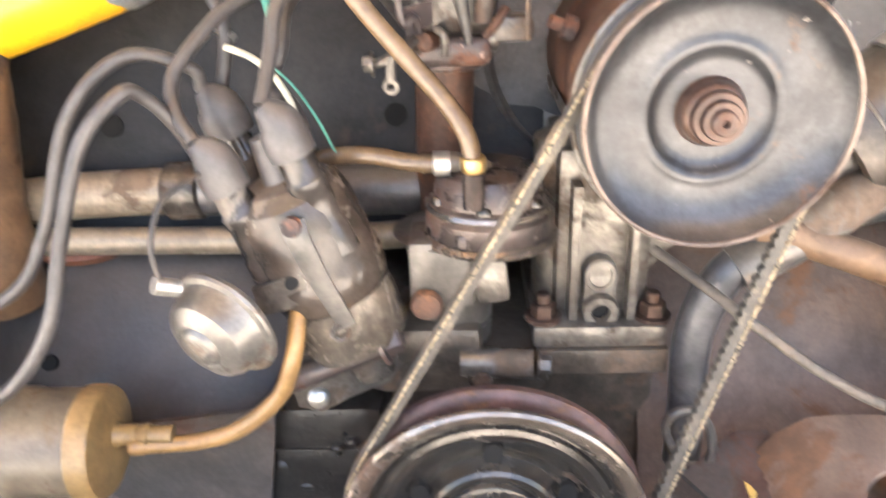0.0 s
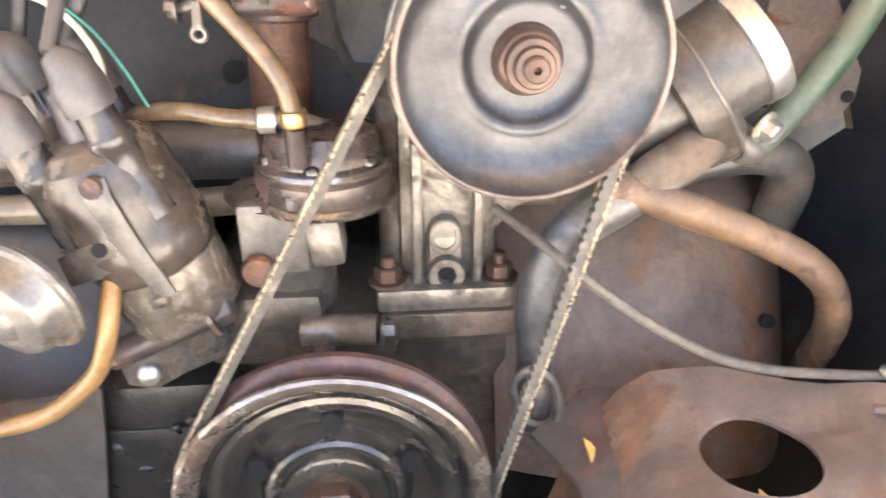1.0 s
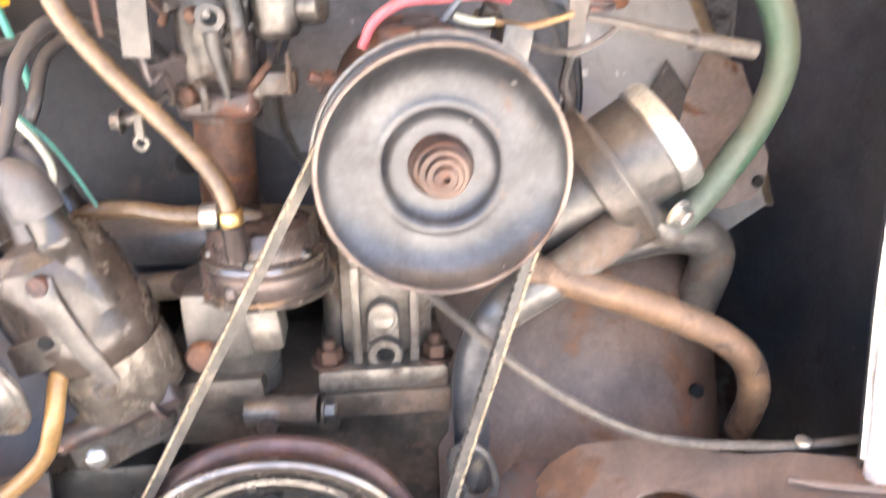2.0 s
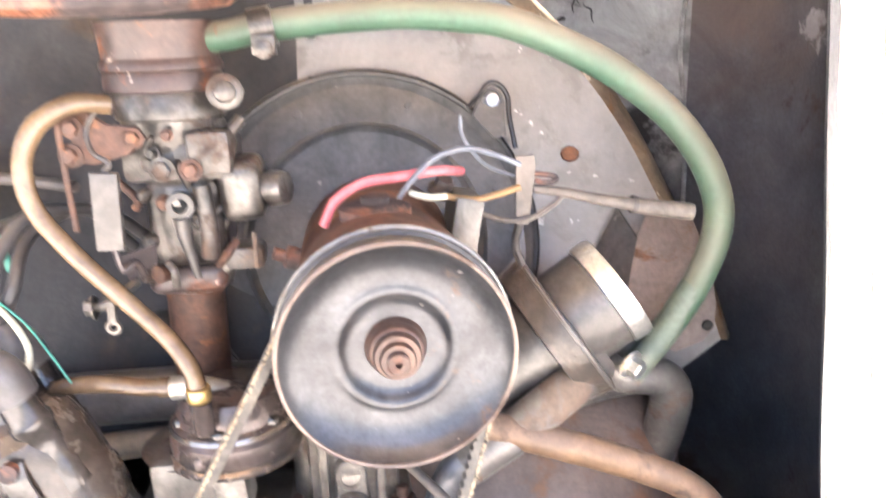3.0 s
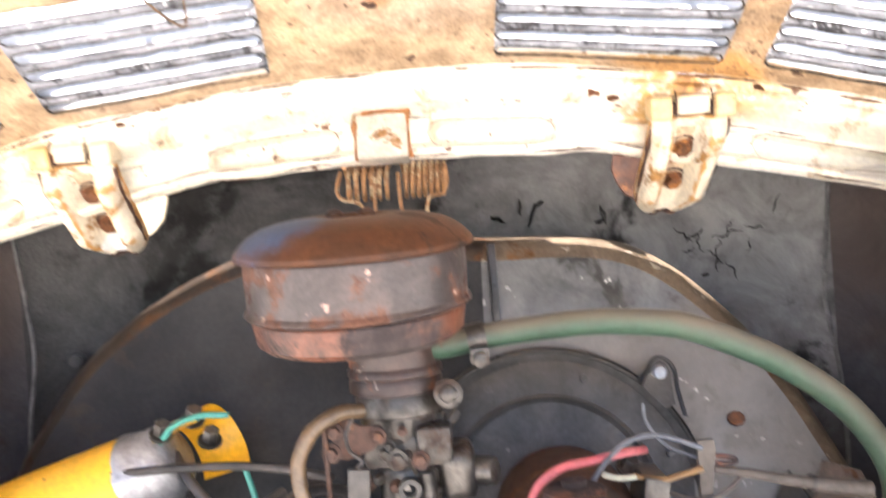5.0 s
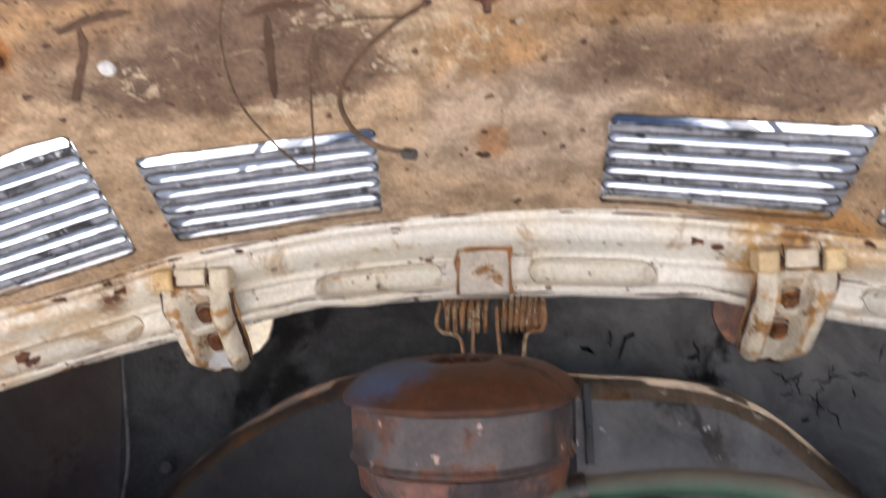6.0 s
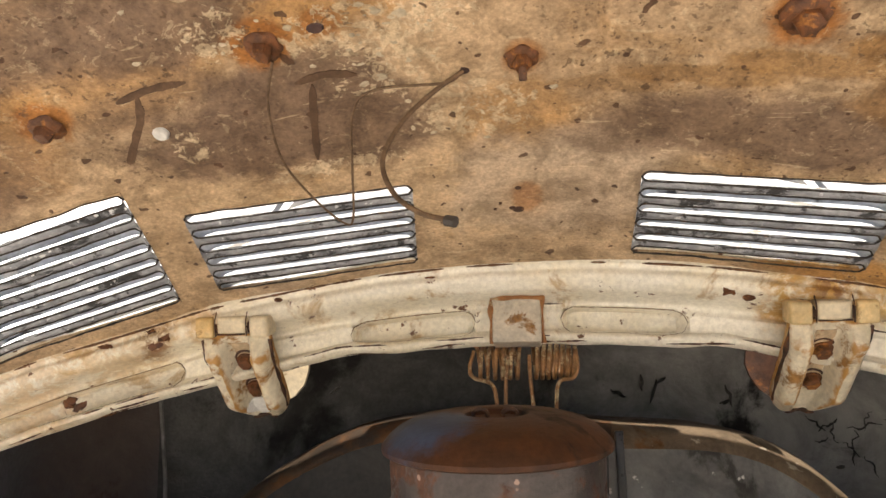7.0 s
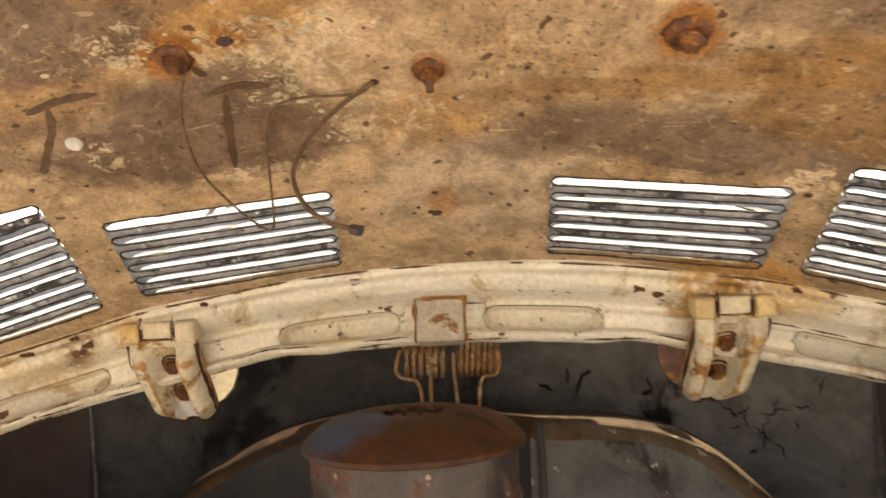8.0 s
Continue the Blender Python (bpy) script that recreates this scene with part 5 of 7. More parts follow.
lathe(s, [(0.0045, -0.004), (0.0045, 0.0004), (0, 0.0004)], (0.278, 0.0915, 0.401), (0, -1, 0.45), 16)
part("hole", s, "hole_black", tin_r, "small black disc for the dark of a hole")

tin_rear = thing("rear_engine_tin", (0.25, 0, 0.38), "pinkish brown rear tinware plate with a large round hole", "engine tin")
HX, HY, HR = 0.2205, -0.018, 0.029
s = B()


def tin_z(x, y):
    z = 0.395 + 0.02 * max(0, y + 0.0) / 0.06 - max(0.0, -y - 0.05) * 0.25
    if x < 0.19:
        z -= (0.19 - x) ** 2 * 22
    if x > 0.27:
        z += 0.012 * math.sin(min(1.0, (x - 0.27) / 0.05) * 1.57)
    return z


N = 40
inner, prev = None, None
for ring in range(7):
    f = ring / 6
    row = []
    for k in range(N):
        a = k * math.tau / N
        c, d = math.cos(a), math.sin(a)
        px, py = HX + HR * c, HY + HR * d * 0.92
        lim = min((0.205 if c > 0 else 0.092) / max(abs(c), 1e-4), (0.075 if d > 0 else 0.20) / max(abs(d), 1e-4))
        qx, qy = HX + lim * c, HY + lim * d
        qy -= (0.018 + 0.30 * max(0.0, qx - HX)) * max(0.0, min(1.0, d * 2.2))
        x, y = px + (qx - px) * f, py + (qy - py) * f
        row.append((s.verts.new((x, y, tin_z(x, y))), s.verts.new((x, y, tin_z(x, y) - 0.0025))))
    if prev:
        for k in range(N):
            j = (k + 1) % N
            s.faces.new((prev[k][0], prev[j][0], row[j][0], row[k][0]))
            s.faces.new((prev[k][1], row[k][1], row[j][1], prev[j][1]))
    else:
        for k in range(N):
            j = (k + 1) % N
            s.faces.new((row[k][0], row[k][1], row[j][1], row[j][0]))
    prev = row
part("plate", s, "tin_pink", tin_rear)
s = B()
tube(s, [(0.285, -0.003, 0.4075), (0.31, -0.015, 0.409), (0.36, -0.025, 0.409)], 0.0025, 8, 8)
part("pressed_ridge", s, "tin_pink", tin_rear)
s = B()
lathe(s, [(0.0045, 0), (0.0045, 0.002), (0.003, 0.003), (0, 0.003)], (0.305, 0.018, 0.413), (0, -0.2, 1), 14)
part("screw", s, "bright", tin_rear, "bright screw head")
s = B()
slab(s, [(0.118, 0.035, 0.372), (0.150, 0.055, 0.385), (0.168, 0.05, 0.39), (0.150, -0.14, 0.33), (0.112, -0.14, 0.32), (0.135, -0.03, 0.362), (0.138, 0.0, 0.366), (0.128, 0.018, 0.37)], (0, 0, -0.003))
part("side_lip", s, "plate_brown", tin_rear, "dark brown lower lip of the plate")
s = B()
hexa(s, (0.128, -0.028, 0.345), (0, -0.3, 1), 0.0085, 0.012)
part("flange_nut", s, "rust", tin_rear, "rusty nut")
for at, ax, sz in (((0.1385, -0.003, 0.392), (0.6, -0.6, 0.4), 0.007), ((0.222, -0.030, 0.372), (0.2, -0.7, 0.7), 0.010)):
    s = B()
    u, v, a = basis(ax)
    ring = [Vector(at) + u * sz * x * 0.4 + v * sz * y + a * 0.003 * (x * x) for x, y in ((0, -1), (0.7, -0.5), (1, 0), (0.75, 0.55), (0, 1), (-0.7, 0.5), (-0.95, 0), (-0.65, -0.55))]
    slab(s, ring, a * 0.0006)
    single("dry_leaf", s, "leaf", at, "curled yellow dry leaf caught in the tin", "leaf", "dry leaves")

single("heat_pipe", tube(B(), [(0.150, 0.060, 0.511), (0.165, 0.056, 0.507), (0.190, 0.054, 0.4985), (0.218, 0.054, 0.4875), (0.246, 0.055, 0.4745), (0.270, 0.056, 0.461), (0.289, 0.058, 0.442), (0.299, 0.063, 0.415), (0.301, 0.075, 0.382)], 0.0092, 20, 10, 0.03), "pipe_brown", (0.22, 0.06, 0.45), "dusty brown bent metal pipe over the cowling", "pipe")
elbow = thing("breather_elbow", (0.28, 0.14, 0.48), "grey dusty breather pipe ending in an elbow", "pipe")
s = B()
tube(s, [(0.140, 0.058, 0.487), (0.17, 0.06, 0.505), (0.20, 0.068, 0.522), (0.225, 0.085, 0.53)], 0.0125, 20, 8)
part("stub", s, "pipe_grey", elbow)
s = B()
tube(s, [(0.196, 0.112, 0.487), (0.22, 0.117, 0.4925), (0.245, 0.120, 0.498), (0.266, 0.122, 0.500), (0.284, 0.125, 0.4955), (0.2945, 0.130, 0.481), (0.297, 0.140, 0.455), (0.298, 0.160, 0.41), (0.298, 0.19, 0.34)], lambda t: 0.0075 + 0.0070 * min(1, t * 1.7), 22, 8)
part("elbow_bend", s, "pipe_grey", elbow)
single("down_pipe", tube(B(), [(0.160, 0.062, 0.503), (0.150, 0.06, 0.4965), (0.1345, 0.06, 0.481), (0.125, 0.06, 0.4575), (0.1225, 0.06, 0.433), (0.124, 0.06, 0.402), (0.125, 0.06, 0.36)], 0.0105, 18, 8), "manifold", (0.13, 0.06, 0.4), "dark grey bent pipe running down beside the stand", "pipe")
single("control_cable", tube(B(), [(0.100, 0.07, 0.494), (0.120, 0.04, 0.486), (0.1385, 0.02, 0.4755), (0.1711, 0.015, 0.452), (0.2031, 0.012, 0.4345), (0.2355, 0.014, 0.4225), (0.2717, 0.018, 0.4145), (0.3075, 0.02, 0.41), (0.36, 0.02, 0.412)], 0.0028, 12, 8), "loom", (0.2, 0.02, 0.43), "dusty grey-brown sheathed control cable lying over the tin", "cable")
single("wire_loop", tube(B(), [(0.118, 0.045, 0.375), (0.110, 0.045, 0.392), (0.110, 0.042, 0.405), (0.119, 0.040, 0.4115), (0.129, 0.039, 0.4045), (0.1345, 0.04, 0.388), (0.1335, 0.04, 0.376), (0.125, 0.042, 0.3715), (0.118, 0.045, 0.372)], 0.0024, 10, 8), "pipe_grey", (0.12, 0.04, 0.38), "looped stiff grey wire beside the belt", "wire")
single("ring_dipstick", tube(torus(B(), (0.174, 0.080, 0.5185), (0.1, 1, 0.1), 0.0062, 0.0021), [(0.180, 0.081, 0.522), (0.195, 0.083, 0.530), (0.212, 0.086, 0.538)], 0.0019, 8, 4), "pipe_grey", (0.174, 0.08, 0.51), "grey steel dipstick with a ring handle", "dipstick")

# left bank: dark cylinder tin and flat tin
tin_l = thing("cylinder_tin", (-0.22, 0.12, 0.34), "blue-black cylinder cowling with dust and a small hole", "engine tin", "cylinder tins")
s = B()


def bulge_l(u, v):
    x = -0.105 - 0.27 * u
    z = 0.476 - 0.15 * v
    y = 0.165 - 0.105 * v ** 0.7 + 0.03 * (u - 0.4) ** 2 * 4
    return (x, y, z)


sheet(s, bulge_l, 24, 20, (0, 0.003, 0.001))
part("shell", s, "tin_dark", tin_l)
s = B()
lathe(s, [(0.005, -0.001), (0.005, 0.002), (0, 0.002)], (-0.255, 0.083, 0.419), (0, -1, 0.45), 16)
part("hole", s, "hole_black", tin_l, "small black disc for the dark of a hole")
s = B()
lathe(s, [(0.02, -0.004), (0.017, 0.002), (0, 0.003)], (-0.252, 0.142, 0.468), (0.2, -1, 0.8), 16, (1.5, 0.5))
part("rust_patch", s, "rust_orange", tin_l, "orange rust patch")
s = B()
sheet(s, lambda u, v: (-0.110 - 0.32 * u - 0.034 * v * (1 - u), 0.052 - 0.004 * v + 0.02 * u - 0.004 * math.exp(-v * 14), 0.409 - 0.17 * min(0.32 * u, 0.16) - 0.215 * v), 16, 14, (0, 0.003, 0))
tin_flat = single("rear_tin_plate", s, "plate_brown", (-0.25, -0.05, 0.36), "upright brown-grey rear tin plate", "engine tin")
s = B()
lathe(s, [(0.045, -0.003), (0.035, 0.003), (0, 0.004)], (-0.25, 0.058, 0.315), (0, -1, 0), 18, (1.3, 0.7))
part("worn_patch", s, "tin_pink", tin_flat, "brownish worn patch")

# ---- intake manifold ----
man = thing("intake_manifold", (-0.012, 0.14, 0.48), "grimy steel intake manifold with a rusty riser", "manifold")
s = B()
tube(s, [(-0.0125, 0.138, 0.49), (-0.0125, 0.136, 0.53), (-0.0105, 0.132, 0.586)], 0.0168, 28, 6)
part("riser", s, "rust", man, "orange-brown rusty riser")
s = B()
tube(s, [(-0.165, 0.149, 0.5055), (-0.10, 0.147, 0.505), (0.0, 0.147, 0.504), (0.1, 0.15, 0.50), (0.2, 0.16, 0.49)], 0.0172, 26, 6, 0.01)
part("cross_pipe", s, "manifold", man, "dark grey cross pipe")
s = B()
tube(s, [(-0.42, 0.165, 0.485), (-0.30, 0.152, 0.497), (-0.24, 0.149, 0.503), (-0.16, 0.149, 0.5055)], 0.0150, 26, 6, 0.01)
part("end_pipe", s, "pipe_tan", man, "dusty tan end pipe")
s = B()
lathe(s, [(0.0165, 0), (0.0185, 0.002), (0.0185, 0.022), (0.0165, 0.024)], (-0.190, 0.149, 0.5045), (1, 0, 0.02), 26)
part("sleeve", s, "zinc", man, "pale sleeve on the pipe")
s = B()
tube(s, [(-0.42, 0.15, 0.455), (-0.30, 0.138, 0.474), (-0.22, 0.136, 0.4760), (-0.1, 0.137, 0.4745), (0.0, 0.14, 0.4765), (0.15, 0.15, 0.47)], 0.0090, 18, 6)
part("heat_riser", s, "pipe_tan", man, "thin pale heat riser pipe")
single("heater_duct", tube(B(), [(-0.302, 0.13, 0.44), (-0.296, 0.12, 0.50), (-0.288, 0.12, 0.56), (-0.284, 0.13, 0.64)], 0.026, 24, 8, 0.05), "pipe_brown", (-0.31, 0.1, 0.43), "rusty brown heater duct at the side of the bay", "pipe")

# ---- oil filler ----
filler = thing("oil_filler", (0.19, 0.09, 0.48), "grimy alloy oil filler neck with a bright cap band", "oil filler")
FA, FO = vec(0.82, -0.02, 0.57), vec(0.212, 0.105, 0.550)
s = B()
lathe(s, [(0.028, -0.075), (0.032, -0.05), (0.033, -0.012)], FO, FA, 36)
part("neck", s, "neck_grey", filler)
s = B()
lathe(s, [(0.040, -0.018), (0.046, -0.017), (0.0485, -0.003), (0.0485, 0.000), (0.043, 0.001)], FO, FA, 44)
part("strap", s, "case", filler, "dark brown strap round the neck")
s = B()
torus(s, FO + FA.normalized() * -0.0015, FA, 0.0487, 0.0011, 44, 6)
part("strap_edge", s, "pipe_grey", filler, "pale worn edge of the strap")
s = B()
lathe(s, [(0.0318, 0.000), (0.0324, 0.004), (0.0324, 0.032), (0.031, 0.036), (0, 0.037)], FO, FA, 44)
part("drum", s, "neck_grey", filler)
s = B()
lathe(s, [(0.0326, 0.026), (0.0340, 0.027), (0.0344, 0.035), (0.033, 0.039), (0.029, 0.0395)], FO, FA, 44)
part("cap_band", s, "bright", filler, "bright tin cap band")
s = B()
hexa(s, (0.2425, 0.078, 0.5315), (0.5, -0.8, -0.3), 0.006, 0.009)
part("strap_screw", s, "bright", filler, "bright clamp screw")
s = B()
tube(s, [(0.232, 0.098, 0.523), (0.245, 0.098, 0.514), (0.252, 0.10, 0.512)], 0.0105, 16, 4)
part("hose_stub", s, "pipe_grey", filler)

# ---- distributor ----
DA, DO = vec(-0.32, -0.10, 1.0), vec(-0.062, 0.062, 0.452)
dist = thing("distributor", (-0.062, 0.062, 0.44), "dusty distributor with a brown cap, spring clip and vacuum can", "distributor")
s = B()
lathe(s, [(0.012, -0.03), (0.013, -0.012), (0.020, -0.006), (0.0295, -0.002), (0.0305, 0.003), (0.0305, 0.020), (0.0300, 0.030), (0.0285, 0.0305)], DO, DA, 44)
part("body", s, "dist_body", dist, "grimy alloy body", 30)
s = B()
lathe(s, [(0.0300, 0.0305), (0.0318, 0.034), (0.0325, 0.048), (0.0312, 0.051), (0.0312, 0.066), (0.0300, 0.082), (0.0275, 0.090), (0.020, 0.096), (0, 0.099)], DO, DA, 44)
part("cap", s, "bakelite", dist, "dusty brown bakelite cap", 30)
u, v, w = basis(DA, (0, 1, 0))
tower_foot = [vec(-0.1005, 0.044, 0.5030), vec(-0.0665, 0.042, 0.5200), vec(-0.108, 0.085, 0.519), vec(-0.080, 0.095, 0.515)]
ends = []
for k, base in enumerate(tower_foot):
    top = base + w * 0.046
    s = B()
    lathe(s, [(0.0112, -0.010), (0.0108, 0.004), (0.0098, 0.006), (0.0094, 0.024), (0.0104, 0.026), (0.0104, 0.030), (0.0092, 0.032), (0.0086, 0.046)], base, w, 20)
    part("tower", s, "tower_black", dist, "glossy lead tower of the cap", 30)
    s = B()
    tip = top + w * 0.022 + vec(-0.004, 0, 0)
    fat = 0.0135 if k == 2 else 0.0122
    tube(s, [top - w * 0.003, top + w * 0.006, top + w * 0.014, tip], lambda t: fat * (0.93 + 0.14 * t) - (fat * 1.07 - 0.0046) * t ** 3, 18, 5)
    part("boot", s, "rubber", dist, "grey rubber boot")
    ends.append(tip)
top = DO + w * 0.10
s = B()
tube(s, [DO + w * 0.078, top], 0.008, 18, 2)
tube(s, [top - w * 0.004, top + w * 0.02], lambda t: 0.0092 - 0.004 * t, 16, 3)
part("centre_boot", s, "rubber", dist, "grey rubber centre boot")
ends.append(top + w * 0.02)
s = B()
clip_line = smooth_path([(-0.0805, 0.022, 0.533), (-0.0775, 0.0195, 0.524), (-0.071, 0.0225, 0.503), (-0.064, 0.027, 0.483), (-0.0605, 0.029, 0.473)], 6)
sheet(s, lambda a, b: clip_line[round(a * (len(clip_line) - 1))] + vec(0.92, 0.10, 0.28) * (b - 0.5) * (0.0125 - 0.004 * a) - vec(0, 0.0012, 0) * math.sin(math.pi * b), len(clip_line) - 1, 6, (0, 0.0014, 0))
part("spring_clip", s, "pipe_grey", dist, "grey spring clip")
s = B()
lathe(s, [(0.0048, 0), (0.0048, 0.004), (0, 0.005)], (-0.080, 0.0225, 0.531), (-0.1, -1, 0.1), 12)
part("clip_end", s, "rust_orange", dist, "rusty orange clip end")
s = B()
torus(s, (-0.064, 0.028, 0.470), (0.3, -1, 0.1), 0.0042, 0.0013, 16, 6)
part("clip_hinge", s, "zinc", dist)
s = B()
slab(s, [(-0.108, 0.034, 0.492), (-0.092, 0.028, 0.500), (-0.082, 0.0255, 0.506), (-0.0775, 0.0255, 0.500), (-0.080, 0.0265, 0.490), (-0.088, 0.028, 0.484), (-0.104, 0.032, 0.478)], (0, 0.004, 0))
part("vacuum_bracket", s, "alu", dist, "flat steel bracket with a hole")
s = B()
lathe(s, [(0.0035, 0), (0.0035, 0.0012), (0, 0.0012)], (-0.085, 0.0262, 0.4995), (0, -1, 0.1), 14)
part("bracket_hole", s, "hole_black", dist)
VA, VO = vec(-0.42, -0.86, -0.22), vec(-0.119, 0.024, 0.480)
s = B()
lathe(s, [(0.012, -0.006), (0.027, -0.002), (0.0298, 0.000), (0.0302, 0.002), (0.0292, 0.0035), (0.0262, 0.0042), (0.0250, 0.006), (0.0235, 0.013), (0.0215, 0.0165), (0.016, 0.0195), (0.0125, 0.0200), (0.0115, 0.0195), (0.0100, 0.0215), (0.0085, 0.0222), (0, 0.0222)], VO, VA, 52)
can = part("vacuum_can", s, "chrome", dist, "dull plated vacuum can", 30)
s = B()
tube(s, [(-0.133, 0.008, 0.507), (-0.141, 0.001, 0.512)], 0.0042, 14, 2)
part("nipple", s, "bright", can, "bright nipple")
single("vacuum_line", tube(B(), [(-0.138, 0.003, 0.511), (-0.140, 0.004, 0.530), (-0.135, 0.014, 0.548), (-0.122, 0.03, 0.555)], 0.0014, 8, 8), "dark_wire", (-0.138, 0.003, 0.51), "thin black vacuum line to the distributor", "hose")

front_leads = [
    [ends[0], (-0.135, 0.046, 0.580), (-0.137, 0.055, 0.594), (-0.128, 0.066, 0.608), (-0.112, 0.085, 0.624), (-0.09, 0.12, 0.632)],
    [(-0.130, 0.052, 0.556), (-0.1365, 0.045, 0.575), (-0.145, 0.038, 0.589), (-0.152, 0.03, 0.592), (-0.170, 0.02, 0.572), (-0.184, 0.01, 0.53), (-0.195, 0.0, 0.49), (-0.225, 0.0, 0.455), (-0.28, 0.01, 0.43)],
    [ends[1], (-0.088, 0.05, 0.605), (-0.085, 0.062, 0.625), (-0.074, 0.085, 0.64), (-0.05, 0.12, 0.63), (-0.03, 0.15, 0.60)],
]
rear_leads = [
    [ends[2], (-0.135, 0.075, 0.595), (-0.165, 0.07, 0.602), (-0.195, 0.06, 0.575), (-0.215, 0.05, 0.52), (-0.24, 0.045, 0.485), (-0.31, 0.05, 0.455)],
    [ends[3], (-0.092, 0.085, 0.60), (-0.09, 0.11, 0.622), (-0.07, 0.14, 0.63), (-0.05, 0.16, 0.60)],
    [ends[2] + vec(0.004, 0.012, -0.012), (-0.122, 0.095, 0.606), (-0.128, 0.10, 0.626), (-0.15, 0.115, 0.645), (-0.165, 0.13, 0.66)],
]
for pts in front_leads + rear_leads:
    single("ignition_lead", tube(B(), pts, 0.0035, 12, 8), "lead", pts[0], "dusty grey rubber ignition lead", "cable", "ignition leads")

# ---- fuel pump, hoses and filter ----
pump = thing("fuel_pump", (0.012, 0.08, 0.43), "grimy round fuel pump with plated rims", "fuel pump")
PX, PY = 0.0125, 0.079
s = B()
lathe(s, [(0.0345, 0.500), (0.0365, 0.501), (0.0370, 0.503), (0.0355, 0.505), (0.033, 0.506)], (PX, PY, 0), (0, 0, 1), 52)
part("lower_rim", s, "front_rim", pump, "plated lower rim")
s = B()
lathe(s, [(0.0340, 0.505), (0.0350, 0.507), (0.0345, 0.516), (0.0330, 0.518), (0.0335, 0.520), (0.0325, 0.5225), (0.030, 0.524), (0.0285, 0.533), (0.026, 0.538), (0.018, 0.541), (0, 0.5415)], (PX, PY, 0), (0, 0, 1), 52)
part("dome", s, "pump_brown", pump, "dark brown domed top", 30)
s = B()
lathe(s, [(0.0335, 0.5185), (0.0345, 0.520), (0.0335, 0.522)], (PX, PY, 0), (0, 0, 1), 52)
part("upper_rim", s, "front_rim", pump, "shiny upper rim")
s = B()
lathe(s, [(0.016, 0.432), (0.0215, 0.434), (0.0225, 0.446), (0.0212, 0.4475), (0.0222, 0.450), (0.0230, 0.468), (0.0250, 0.482), (0.0270, 0.496), (0.033, 0.501)], (-0.008, 0.088, 0), (0, 0, 1), 32)
block(s, (-0.031, 0.058, 0.466), (0.004, 0.10, 0.505), 0.004)
part("body", s, "neck_grey", pump, "grimy cast alloy lower body")
s = B()
block(s, (0.004, 0.048, 0.474), (0.0215, 0.075, 0.499), 0.004, (0, -6, 0))
part("lug", s, "alu", pump, "square cast lug")
s = B()
block(s, (-0.042, 0.060, 0.428), (0.008, 0.12, 0.452), 0.008)
part("base", s, "case", pump)
s = B()
lathe(s, [(0.009, 0), (0.009, 0.002), (0.0075, 0.004), (0, 0.0045)], (-0.022, 0.057, 0.470), (0, -1, 0), 20)
part("rust_plug", s, "rust", pump, "rusty round plug")
s = B()
hexa(s, (-0.002, 0.050, 0.505), (0, 0, 1), 0.004, 0.008, False)
tube(s, [(0.004, 0.046, 0.530), (0.004, 0.0425, 0.549)], 0.0055, 16, 2)
part("outlet_nipple", s, "pump_brown", pump)
s = B()
lathe(s, [(0.0058, 0), (0.0062, 0.001), (0.0062, 0.006), (0.0058, 0.007)], (0.004, 0.042, 0.5495), (-0.02, -0.05, 1), 14)
part("hose_ferrule", s, "brass", pump, "bright brass ferrule")
s = B()
tube(s, [(0.012, 0.075, 0.538), (-0.006, 0.072, 0.5445), (-0.022, 0.070, 0.5445)], 0.0052, 14, 4)
part("inlet_pipe", s, "pipe_grey", pump)
s = B()
lathe(s, [(0.0065, 0), (0.0065, 0.008), (0.005, 0.009)], (-0.0075, 0.069, 0.5445), (-1, 0, 0), 14)
part("hose_clip", s, "bright", pump, "bright hose clip")
for a in range(6):
    s = B()
    t = a * math.tau / 6 + 0.4
    lathe(s, [(0.0042, 0), (0.0042, 0.002), (0.003, 0.0035), (0, 0.004)], (PX + 0.0285 * math.cos(t), PY + 0.0285 * math.sin(t), 0.5235), (0, 0, 1), 12)
    part("screw", s, "pulley_dark", pump)

HOSE = [(-0.026, 0.068, 0.694), (-0.039, 0.058, 0.6955), (-0.0535, 0.052, 0.687), (-0.0615, 0.05, 0.6705), (-0.060, 0.05, 0.6495), (-0.0465, 0.05, 0.627), (-0.027, 0.05, 0.6027), (-0.0085, 0.048, 0.581), (0.0015, 0.044, 0.565), (0.004, 0.0425, 0.549)]
HOSES = [(HOSE, 0.0047, "fuel_hose", "amber-brown fuel hose curving from the pump to the carburettor", 1),
         ([(-0.016, 0.070, 0.5445), (-0.032, 0.070, 0.546), (-0.047, 0.071, 0.549), (-0.062, 0.073, 0.549), (-0.076, 0.08, 0.545), (-0.09, 0.095, 0.535)], 0.0048, "fuel_hose", "short tan fuel hose behind the distributor", 0),
         ([(-0.085, 0.045, 0.485), (-0.0855, 0.03, 0.4765), (-0.0886, 0.022, 0.4577), (-0.0981, 0.022, 0.4361), (-0.1211, 0.022, 0.416), (-0.1434, 0.022, 0.4081), (-0.1647, 0.021, 0.4066), (-0.180, 0.018, 0.408)], 0.0046, "fuel_orange", "orange-brown fuel hose leading to the filter", 1)]
